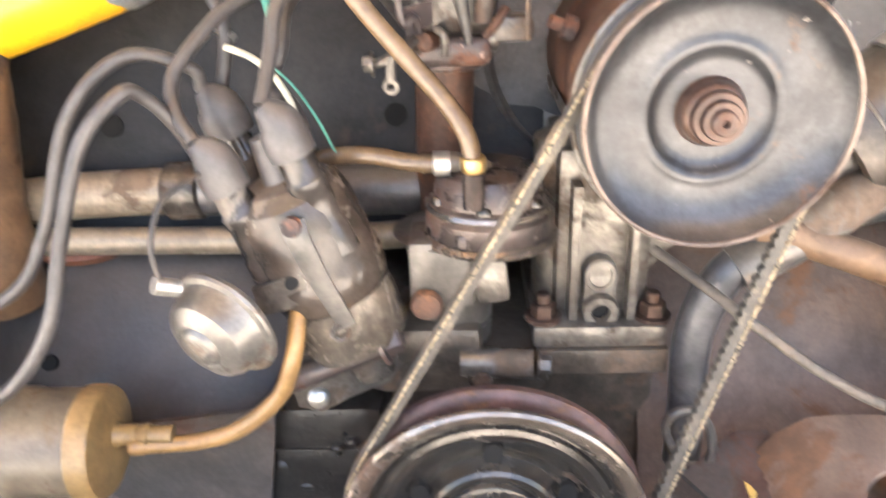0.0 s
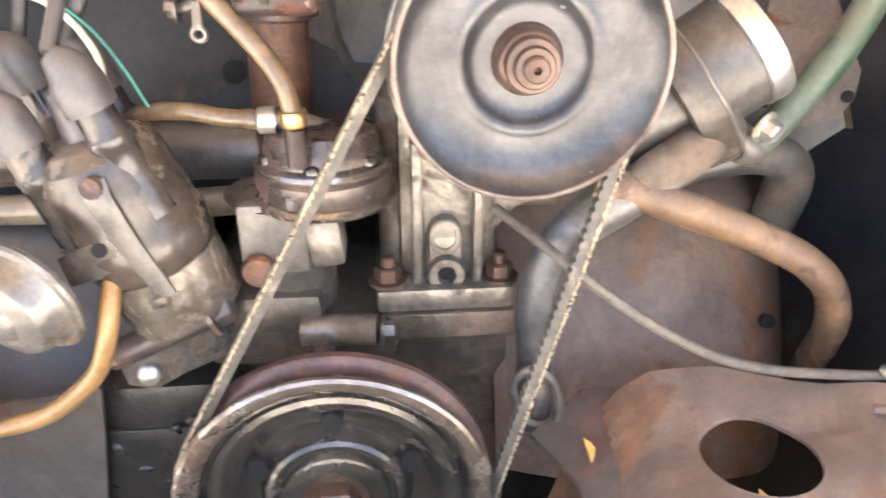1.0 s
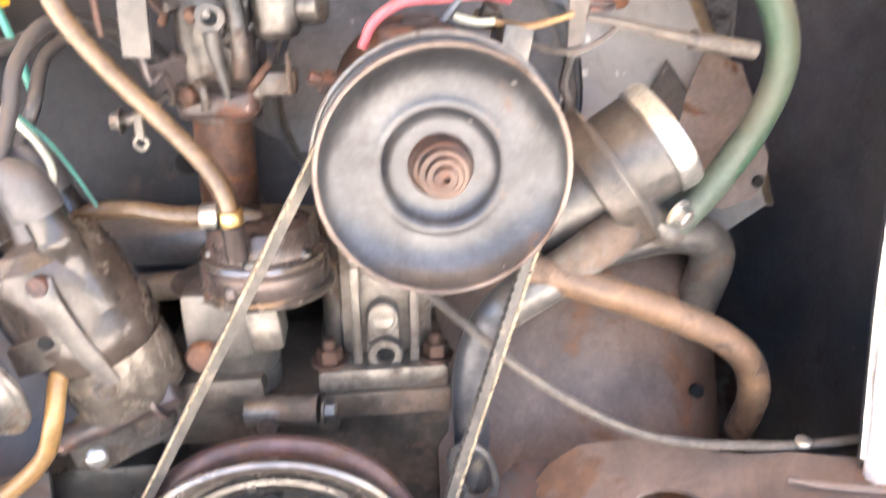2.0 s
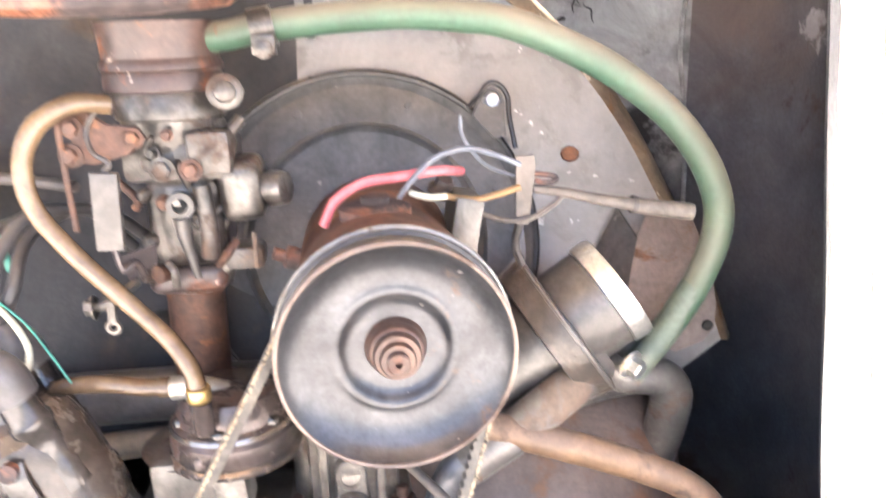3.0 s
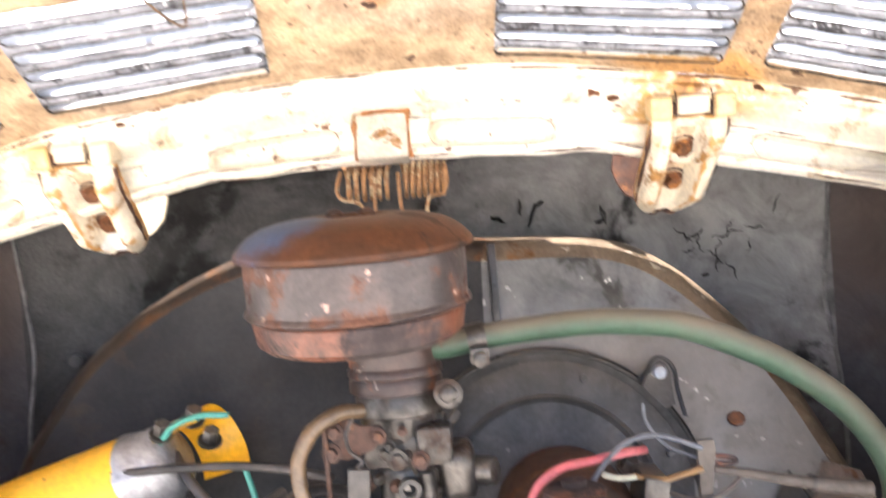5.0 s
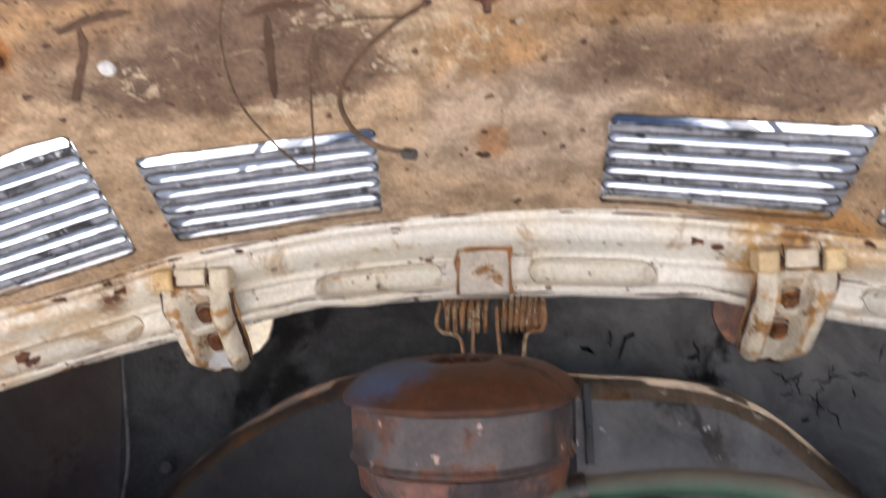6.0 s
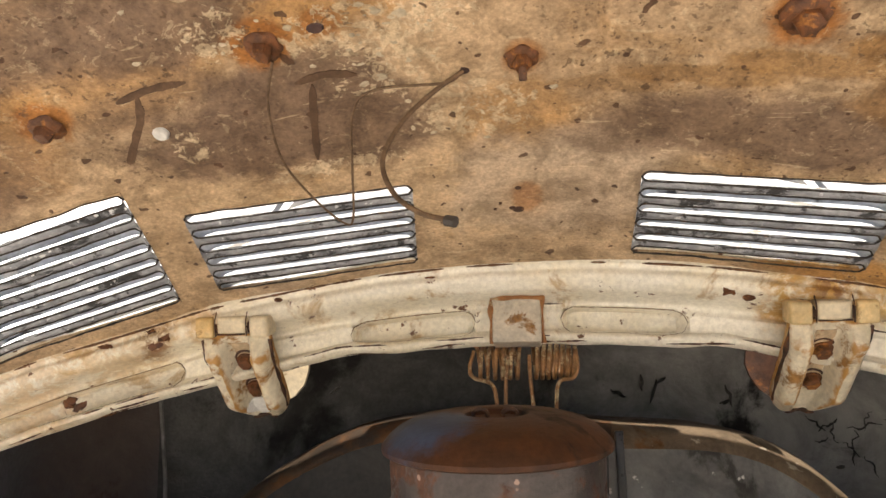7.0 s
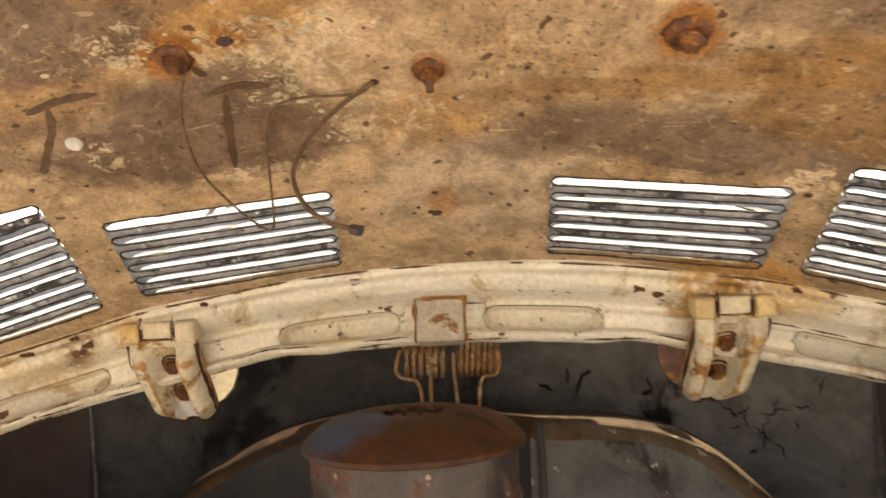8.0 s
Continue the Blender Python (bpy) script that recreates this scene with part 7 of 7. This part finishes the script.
def lid_f(u, v):
    x, y = lid_xy(round(u * nu), round(v * nv))
    return (x, y, lid_z(x, y) + 0.0012 * noise.noise((x * 14, y * 14, 0)))


def is_slot(i, j):
    j -= TOP_ROWS
    return bool(louvred[i]) and 0 <= j < len(ROWS_V) - 1


s = B()
sheet(s, lid_f, nu, nv, (0, 0.0006, 0.0014), skip=is_slot)
panel = part("panel", s, "lid", lid, "brown stained inner skin of the lid", 30)
# the hooded blade outside each slot
starts = [i for i in range(nu) if louvred[i] and (i == 0 or not louvred[i - 1])]
for i0 in starts:
    i1 = i0
    while i1 < nu and louvred[i1]:
        i1 += 1
    # six slots in the two middle banks, eight in the outer ones
    slots = 6 if abs(cols[i0][0] + cols[i1][0]) < 0.4 else 8
    pitch = 1.0 / (slots - 0.44)
    gap = 0.56 * pitch

    def bank(u, w, i0=i0, i1=i1):
        """A point of the bank: u along the slots, w down across them."""
        f = u * (i1 - i0)
        a = min(int(f), i1 - i0 - 1)
        p = [cols[i0 + a][c] + (cols[i0 + a + 1][c] - cols[i0 + a][c]) * (f - a) for c in range(4)]
        return p[0] + (p[1] - p[0]) * w, p[2] + (p[3] - p[2]) * w

    length = abs(cols[i1][0] - cols[i0][0])
    tall = abs(cols[i0][3] - cols[i0][2])
    for k in range(slots):
        s = B()

        def hood(u, v, k=k):
            x, y = bank(u, k * pitch - 0.010 + (0.62 if k == 0 else 0.93) * pitch * v)
            end = min(1.0, min(u, 1 - u) * 14)
            h = 0.0012 + (0.0095 if k == 0 else 0.0058) * math.sin(min(1.0, v * 1.35) * math.pi / 2) * math.sqrt(end)
            h += 0.0005 * noise.noise((u * 30 * length, v, k))
            return (x, y + h * 0.39, lid_z(x, y) + h * 0.92)

        sheet(s, hood, 24, 6, (0, 0.0003, 0.0009))
        part("louvre", s, "hood", lid, "pale pressed louvre hood", 60)
        for v in (0, 1):
            s = B()
            pts = []
            for a in range(61):
                u = a / 60
                d = min(1.0, min(u, 1 - u) * length / (0.5 * gap * tall))
                w = k * pitch + gap * (0.5 + (v - 0.5) * math.sqrt(max(0.0, 1 - (1 - d) ** 2)))
                x, y = bank(u, w + 0.012 * noise.noise((u * 60 * length, v * 5 + k, i0)))
                pts.append((x, y, lid_z(x, y) - 0.0010))
            tube(s, pts, lambda t: 0.0006 + 0.0006 * abs(noise.noise((t * 90 * length, k, v))), 6, 0)
            part("slot_edge", s, "slot_grime", lid, "black jagged edge of the slot")
    # scuffed ribs between the slots, grey as shaded hood insides, flared at both ends so that the slots end round
    for k in range(-1, slots):
        v0 = k * pitch + gap if k >= 0 else 0.0
        v1 = (k + 1) * pitch if k + 1 < slots else 1.0
        s = B()

        def rib(u, v, v0=v0, v1=v1, k=k):
            d = min(1.0, min(u, 1 - u) * length / (0.5 * gap * tall))
            flare = 0.72 * gap * (1 - math.sqrt(max(0.0, 1 - (1 - d) ** 2)))
            up = flare + 0.012 * noise.noise((u * 60 * length, 5 + k, i0)) if k >= 0 else 0.012
            low = flare + 0.012 * noise.noise((u * 60 * length, k + 1, i0)) if k + 1 < slots else 0.012
            x, y = bank(u, v0 - up + (v1 - v0 + up + low) * v)
            drop = 0.0007 + (0.0016 * math.sin(math.pi * v) if 0 <= k < slots - 1 else 0.0)
            return (x, y - drop * 0.39, lid_z(x, y) - drop * 0.92)

        sheet(s, rib, 80, 4, (0, 0.0003, 0.0007))
        if 0 <= k < slots - 1:
            part("rib", s, "louvre_grey", lid, "scuffed rib between two slots, blue-grey for the hoods' shaded insides", 60)
        else:
            part("bank_edge", s, "lid", lid, "", 60)

# the cream rim with its pressed ovals
PROFILE = [(0.000, 0.000), (0.003, -0.001), (0.005, -0.005), (0.002, -0.010), (0.0035, -0.016), (0.009, -0.0215), (0.019, -0.0255), (0.0265, -0.029), (0.0285, -0.0325), (0.0265, -0.0365), (0.0270, -0.0385), (0.0275, -0.0450), (0.0280, -0.0510), (0.0265, -0.0535), (0.0225, -0.0570), (0.0235, -0.0610), (0.030, -0.0640), (0.038, -0.0620)]
OVALS = [(-0.150, -0.047), (0.022, 0.120), (-0.45, -0.285), (0.262, 0.44)]
s = B()
NU = 240


def rim(u, v):
    x = -0.47 + 0.94 * u
    a = v * (len(PROFILE) - 1)
    k = min(int(a), len(PROFILE) - 2)
    f = a - k
    p = [PROFILE[max(0, min(len(PROFILE) - 1, k + d))] for d in (-1, 0, 1, 2)]
    dy, dz = [0.5 * (2 * p[1][c] + (p[2][c] - p[0][c]) * f + (2 * p[0][c] - 5 * p[1][c] + 4 * p[2][c] - p[3][c]) * f * f + (3 * p[1][c] - p[0][c] - 3 * p[2][c] + p[3][c]) * f ** 3) for c in (0, 1)]
    y0 = lip_y(x)
    z0 = lid_z(x, y0)
    scale = (z0 - (0.8565 - 0.43 * x * x)) / 0.0635
    push = 0.0
    for lo, hi in OVALS:
        r = 0.0115
        d = r - math.hypot(max(0.0, lo + r - x, x - hi + r), (dz + 0.0440))
        g = max(0.0, min(1.0, d / 0.0042))
        push = max(push, 0.017 * g * g * (3 - 2 * g))
    wave = 0.0016 * noise.noise((x * 26, a * 0.7, 3.0))
    droop = 0.004 * math.exp(-((x + 0.155) / 0.03) ** 2) + 0.004 * math.exp(-((x - 0.15) / 0.03) ** 2)
    return (x, y0 + dy * 1.05 + push + wave, z0 + dz * scale + (0.0012 * noise.noise((x * 40, a, 9.0)) + droop) * max(0.0, min(1.0, a - 12)))


sheet(s, rim, NU, 68, (0, 0.0016, 0.0002))
sheet(s, lambda u, v: (-0.47 + 0.94 * u, lip_y(-0.47 + 0.94 * u) - 0.014 * (1 - v), lid_z(-0.47 + 0.94 * u, lip_y(-0.47 + 0.94 * u) - 0.014 * (1 - v)) + 0.0028 * (1 - v)), NU, 3, (0, 0.0005, 0.0012))
part("rim", s, "rim_cream", lid, "cream painted rim with pressed ovals and rust chips", 50)
for lo, hi in OVALS:
    # brown lines paint the shaded edge of each pressed oval, heavier along the top
    for over in (1, -1):
        s = B()
        pts = []
        for k in range(41):
            q = k / 40
            x = lo + (hi - lo) * q
            e = min(x - lo, hi - x)
            r = 0.0115
            h = math.sqrt(max(0.0, r * r - max(0.0, r - e) ** 2)) - 0.0010
            dz = -0.0440 + over * max(0.0, h)
            a = min(range(len(PROFILE) * 4 - 4), key=lambda i: abs(PROFILE[i // 4][1] + (PROFILE[min(i // 4 + 1, len(PROFILE) - 1)][1] - PROFILE[i // 4][1]) * (i % 4) / 4 - dz) + (9 if i < 32 else 0))
            pts.append(Vector(rim((x + 0.47) / 0.94, a / 4 / (len(PROFILE) - 1))) - vec(0, 0.0003, 0))
        tube(s, pts, lambda t: (0.0007 if over > 0 else 0.0003) * (0.4 + 1.2 * abs(noise.noise((t * 14, lo * 40, over)))), 6, 0)
        part("grime_line", s, "crease_shade", lid, "brown line painting the shade at a pressed oval's edge")
rng = random.Random(31)
for k in range(34):
    x0 = rng.uniform(-0.46, 0.44)
    ln = rng.uniform(0.008, 0.05)
    s = B()
    tube(s, [(x, lip_y(x) + 0.0012, lid_z(x, lip_y(x)) - 0.0010) for x in (x0 + ln * q / 5 for q in range(6))], lambda t: 0.0003 + rng.uniform(0.0003, 0.0011) * math.sin(math.pi * t), 6, 4)
    part("rust_line", s, "crease_rust", lid, "broken line of rust along the crease")
for k in range(54):
    x0 = rng.uniform(-0.46, 0.44)
    ln = rng.uniform(0.006, 0.04)
    j = rng.choice((15.2, 16.4, 7.6, 14.0, 16.6, 15.8))
    s = B()
    tube(s, [Vector(rim((x0 + ln * q / 5 + 0.47) / 0.94, j / 17)) - vec(0, 0.0002, 0) for q in range(6)], lambda t: 0.0002 + rng.uniform(0.0002, 0.0010) * math.sin(math.pi * t), 6, 3)
    part("rust_line", s, "bolt_rust", lid, "broken line of rust in the paint")
s = B()
block(s, (-0.0325, 0.194, 0.8555), (0.0065, 0.218, 0.8955), 0.0025, (-9, 0, 0))
bracket = part("spring_bracket", s, "bracket_paint", lid, "cream spring bracket with rusty edges")
for x in (-0.0335, 0.0075):
    s = B()
    tube(s, [(x, 0.1985, 0.8945), (x, 0.1965, 0.876), (x, 0.1990, 0.857)], 0.0018, 8, 8, 1.1)
    part("rust_edge", s, "bracket_rust", bracket, "orange-brown rust along the edge")
s = B()
tube(s, [(-0.034, 0.1965, 0.8925), (-0.013, 0.1960, 0.8935), (0.008, 0.1965, 0.8925)], 0.0015, 8, 8, 1.2)
part("rust_edge", s, "bracket_rust", bracket, "orange-brown rust along the top")
# rust chips through the paint of the rim and panel
rng = random.Random(11)
for x, z, sz in ((-0.082, 0.908, 0.005), (-0.102, 0.905, 0.004), (-0.155, 0.899, 0.005), (-0.147, 0.898, 0.003), (0.150, 0.893, 0.006), (0.158, 0.888, 0.004), (-0.30, 0.868, 0.011), (-0.335, 0.858, 0.007), (-0.36, 0.815, 0.008), (-0.20, 0.893, 0.004), (0.262, 0.884, 0.005)):
    s = B()
    y0 = lip_y(x)
    y = y0 + 0.0045 if z > 0.89 - 0.5 * x * x else y0 + 0.012
    for k in range(3):
        lathe(s, [(sz * rng.uniform(0.5, 1.0), -0.002), (sz * 0.6, 0.0004), (0, 0.0005)], (x + rng.uniform(-1, 1) * sz, y, z + rng.uniform(-0.4, 0.4) * sz), (0, -1, 0.35), 9, (1, 0.55))
    for w in s.verts:
        w.co += vec(noise.noise(w.co * 260), 0, noise.noise(w.co * 260 + vec(7, 0, 0))) * sz * 0.7
    part("rust_chip", s, "lid_bolt", lid, "dark rust chip in the paint")


def on_lid(x, y, drop=0.0):
    return vec(x, y - drop * 0.39, lid_z(x, y) - drop * 0.92)


DOWN = (0, -0.39, -0.92)
for x, y, r in ((-0.131, -0.049, 0.0095), (0.003, -0.018, 0.0088), (0.140, -0.044, 0.0120), (-0.259, -0.040, 0.0095)):
    s = B()
    lathe(s, [(r * 1.1, -0.001), (r * 1.05, 0.0006), (r * 0.95, 0.0016), (r * 0.8, 0.0028), (r * 0.62, 0.003)], on_lid(x, y), DOWN, 30, (1, 0.93))
    lathe(s, [(r * 0.62, 0.002), (r * 0.60, 0.0065), (r * 0.45, 0.0082), (0, 0.0085)], on_lid(x, y), DOWN, 6)
    for w in s.verts:
        away = (w.co - on_lid(x, y)).normalized()
        w.co += Vector(DOWN) * 0.0012 * noise.noise(w.co * 260) + away * r * 0.22 * noise.noise(w.co * 190)
    bolt = part("bolt", s, "lid_bolt", lid, "rust-brown bolt with a washer")
    if abs(x) < 0.1:
        s = B()
        tube(s, [on_lid(x, y, 0.006), on_lid(x, y + 0.004, 0.013)], 0.0022, 8, 2)
        part("stud", s, "rust", bolt)
for x, y, r in ((-0.030, -0.013, 0.0050), (-0.102, -0.053, 0.0055), (-0.006, 0.112, 0.0045), (-0.010, 0.110, 0.0025), (-0.005, 0.089, 0.0024), (-0.018, 0.104, 0.0014), (-0.022, 0.110, 0.0012), (0.235, 0.062, 0.004)):
    s = B()
    lathe(s, [(r, -0.001), (r * 0.8, 0.0007), (0, 0.0008)], on_lid(x, y), DOWN, 9, (1, 0.7))
    part("rust_hole", s, "rim_red" if r > 0.0048 else "rust", lid, "dark rust hole")
s = B()
lathe(s, [(0.0048, 0), (0.0048, 0.002), (0.0036, 0.0034), (0, 0.0036)], on_lid(-0.206, -0.013), DOWN, 14)
part("pin", s, "white", lid, "bright white plastic pin")
for pts in (((-0.218, -0.040), (-0.198, -0.042), (-0.178, -0.040)), ((-0.206, -0.040), (-0.213, -0.024), (-0.230, -0.003), (-0.231, 0.002)), ((-0.123, -0.022), (-0.105, -0.024), (-0.088, -0.020)), ((-0.114, -0.019), (-0.120, 0.004), (-0.127, 0.034))):
    s = B()
    mid = smooth_path([(x, y, 0) for x, y in pts], 6)

    def ribbon(u, v):
        k = round(u * (len(mid) - 1))
        d = (mid[min(k + 1, len(mid) - 1)] - mid[max(k - 1, 0)]).normalized()
        w = (0.0023 + 0.0010 * noise.noise((k * 0.7, v * 3, pts[0][0] * 50))) * (2 * v - 1) * math.sqrt(max(0.05, min(1.0, 6 * u, 6 * (1 - u))))
        return on_lid(mid[k].x - d.y * w, mid[k].y + d.x * w, 0.0006)

    sheet(s, ribbon, len(mid) - 1, 2, (0, 0.0003, 0.0006))
    part("glue_mark", s, "glue", lid, "dark brown streak of old glue")
rng = random.Random(7)
for k in range(70):
    cx, cy = ((-0.08, -0.050), (-0.03, 0.015), (-0.155, -0.062), (-0.07, -0.022), (-0.055, -0.05))[k % 5]
    x, y = cx + rng.gauss(0, 0.018), cy + rng.gauss(0, 0.010)
    s = B()
    r = rng.uniform(0.0010, 0.0036)
    n_pts = 7
    lathe(s, [(r, -0.0005), (r * rng.uniform(0.5, 0.9), 0.0003), (0, 0.0004)], on_lid(x, y), DOWN, n_pts, (rng.uniform(0.6, 1.7), rng.uniform(0.5, 1.0)))
    for w in s.verts:
        w.co += vec(noise.noise(w.co * 300), noise.noise(w.co * 300 + vec(9, 0, 0)), 0) * r * 0.5
    part("paint_flake", s, "flake", lid)

# ---- hinges: a pressed channel with two ridges, a web with two bolts and three knuckles ----
OUT = vec(0, -0.74, -0.67)
for cx in (-0.237, 0.2135):
    foot = cx + (0.006 if cx < 0 else -0.011)

    def hp(u, v, lift=0.0):
        """u across, v from pivot to foot."""
        half = 0.0290 - 0.003 * v
        if v > 0.68:
            half *= math.sqrt(max(0.10, 1 - ((v - 0.68) / 0.35) ** 2))
        q = 2 * u - 1
        a = abs(q)
        up = min(1.0, max(0.0, (a - 0.26) / 0.24))
        down = min(1.0, max(0.0, (a - 0.66) / 0.34))
        tall = 0.019 * min(1.0, v * 7) * (1 - max(0.0, v - 0.72) / 0.30)
        h = tall * (up * up * (3 - 2 * up)) * math.sqrt(1 - 0.97 * down * down) + lift
        p = vec(cx + (foot - cx) * v + q * half, 0.170 + 0.060 * v - 0.004 * v * v, 0.868 - 0.067 * v) + OUT * h
        return p + OUT * 0.0006 * noise.noise(p * 160)

    s = B()
    sheet(s, hp, 44, 34, (0, 0.0020, 0.0018))
    hinge = part("hinge", s, "hinge_cream", lid, "cream painted hinge with two rusty bolts", 60)
    s = B()
    sheet(s, lambda u, v: hp(0.5 + 0.13 * (2 * u - 1) * (0.9 + 0.2 * noise.noise((v * 9, u, cx))), 0.10 + 0.62 * v, 0.0006), 8, 20, OUT * -0.001)
    part("web", s, "web", hinge, "darker rust-stained web between the ridges")
    if cx < 0:
        s = B()
        sheet(s, lambda u, v: hp(0.5 + 0.22 * (2 * u - 1) * math.sqrt(max(0.1, 1 - (2 * v - 1) ** 2)), 0.75 + 0.20 * v, 0.0016), 12, 10, OUT * -0.001)
        part("foot", s, "white", hinge, "bright white rounded foot")
    for v in (0.30, 0.63):
        s = B()
        c = hp(0.52, v, 0.0008)
        lathe(s, [(0.0088, -0.001), (0.0086, 0.0012), (0.0066, 0.0016)], c, OUT, 18, (1, 0.8))
        lathe(s, [(0.0064, 0.0012), (0.0064, 0.0052), (0.0052, 0.0066), (0, 0.0068)], c, OUT, 6)
        part("bolt", s, "lid_bolt", hinge, "orange-rusty bolt")
        s = B()
        torus(s, c + vec(0, 0, 0.001), OUT, 0.0092, 0.0011, 20, 6)
        part("rust_ring", s, "bolt_rust", hinge)
    for q in (-1, 1):
        s = B()
        x = cx + q * 0.0225
        block(s, (x - 0.0078, 0.159, 0.8660), (x + 0.0078, 0.180, 0.8830), 0.0032, (12, 0, 0), 3)
        part("knuckle", s, "cream_rust" if cx > 0 or q < 0 else "cream", hinge, "yellowed cream knuckle with rust")
        # thin dark tube deepens the shade between knuckle and tongue
        s = B()
        tube(s, [(cx + q * 0.0128, 0.1605, 0.885), (cx + q * 0.0128, 0.158, 0.876), (cx + q * 0.0128, 0.161, 0.8655)], 0.0005, 6, 4, 0.6)
        part("rust_edge", s, "bolt_rust", hinge, "dark brown line painting the shade in a gap")
    s = B()
    tube(s, [(cx - 0.029, 0.167, 0.8735), (cx + 0.029, 0.167, 0.8735)], 0.0048, 12, 2)
    part("pin", s, "bolt_rust", hinge)
    s = B()
    block(s, (cx - 0.0120, 0.1595, 0.8680), (cx + 0.0120, 0.178, 0.8830), 0.003, (12, 0, 0), 3)
    part("lid_tongue", s, "cream", hinge)
    # likewise a dark line for the shaded gap under the tongue
    s = B()
    tube(s, [(cx - 0.0115, 0.1605, 0.8672), (cx, 0.1600, 0.8668), (cx + 0.0115, 0.1605, 0.8672)], 0.0006, 6, 5, 0.9)
    part("rust_edge", s, "bolt_rust", hinge, "dark brown line painting the shade in a gap")
    for q in (-1, 1):
        s = B()
        tube(s, [hp(0.5 + 0.49 * q, v, 0.001) for v in (0.04, 0.2, 0.4, 0.6, 0.8)], 0.0016, 6, 6, 1.2)
        part("rust_edge", s, "rust_orange" if q * cx > 0 else "bolt_rust", hinge)
    s = B()
    tube(s, [hp(u / 20, 0.985, 0.0) for u in range(2, 19, 2)], 0.0015, 6, 5, 1.3)
    part("rust_edge", s, "bolt_rust", hinge)
    s = B()
    q = 1 if cx < 0 else -1
    if cx < 0:
        wing = [(0.008, 0.846), (0.0365, 0.849), (0.0355, 0.838), (0.032, 0.826), (0.024, 0.817), (0.006, 0.808)]
    else:
        wing = [(0.008, 0.848), (0.034, 0.850), (0.036, 0.838), (0.033, 0.828), (0.027, 0.818), (0.018, 0.812), (0.006, 0.808)]
    slab(s, [(foot + q * x, 0.228, z) for x, z in wing], (0, 0.004, 0))
    part("wing", s, "cream" if cx < 0 else "bolt_rust", hinge, "side wing of the hinge")

# ---- twin coil spring ----
spring = thing("coil_spring", (-0.01, 0.22, 0.81), "rusty cream twin coil spring under the lid bracket", "spring")
for x0, x1, turns in ((-0.049, -0.012, 6), (-0.002, 0.033, 7)):
    s = B()
    pts = []
    n = turns * 16
    for k in range(n + 1):
        a = k / 16 * math.tau
        pts.append((x0 + (x1 - x0) * k / n, 0.228 + 0.012 * math.sin(a), 0.8425 + 0.0135 * math.cos(a)))
    tube(s, pts, 0.0018, 8, 0)
    part("coil", s, "spring_rust", spring, "closely wound coil")
for pts in (((-0.050, 0.218, 0.852), (-0.0535, 0.215, 0.838), (-0.050, 0.214, 0.830), (-0.036, 0.214, 0.825), (-0.032, 0.215, 0.812), (-0.032, 0.22, 0.79)), ((-0.022, 0.215, 0.846), (-0.024, 0.214, 0.826), (-0.025, 0.216, 0.79)),
            ((-0.0045, 0.216, 0.848), (-0.004, 0.214, 0.828), (-0.001, 0.216, 0.79)), ((0.033, 0.218, 0.852), (0.034, 0.215, 0.838), (0.030, 0.214, 0.829), (0.018, 0.214, 0.824), (0.0155, 0.216, 0.79))):
    s = B()
    tube(s, pts, 0.0016, 8, 6)
    part("arm", s, "spring_rust", spring)

# ---- loose wires hanging from the lid ----
single("lid_wire", tube(B(), [on_lid(-0.129, -0.040, 0.002), on_lid(-0.140, -0.015, 0.006), on_lid(-0.145, 0.024, 0.006), on_lid(-0.136, 0.065, 0.006), on_lid(-0.125, 0.092, 0.006), on_lid(-0.118, 0.088, 0.006), on_lid(-0.106, 0.040, 0.006), on_lid(-0.095, 0.0, 0.006), on_lid(-0.079, -0.011, 0.004), on_lid(-0.040, -0.009, 0.004), on_lid(-0.030, -0.013, 0.0)], 0.0008, 8, 8), "brown_wire", on_lid(-0.03, -0.013), "thin brown wire looping from a hole in the lid", "wire", "lid wires")
wire = thing("lid_wire", on_lid(-0.03, -0.013), "thick brown wire hanging from a hole in the lid", "wire", "lid wires")
s = B()
tube(s, [(-0.030, -0.013, 0.999), (-0.046, -0.020, 0.985), (-0.062, -0.026, 0.967), (-0.070, -0.036, 0.944), (-0.0625, -0.047, 0.924), (-0.048, -0.057, 0.911), (-0.032, -0.065, 0.9045)], 0.0014, 8, 10)
part("sheath", s, "brown_wire", wire)
s = B()
tube(s, [(-0.034, -0.064, 0.905), (-0.029, -0.066, 0.9035)], 0.0027, 8, 2)
part("end_sleeve", s, "dark_wire", wire)
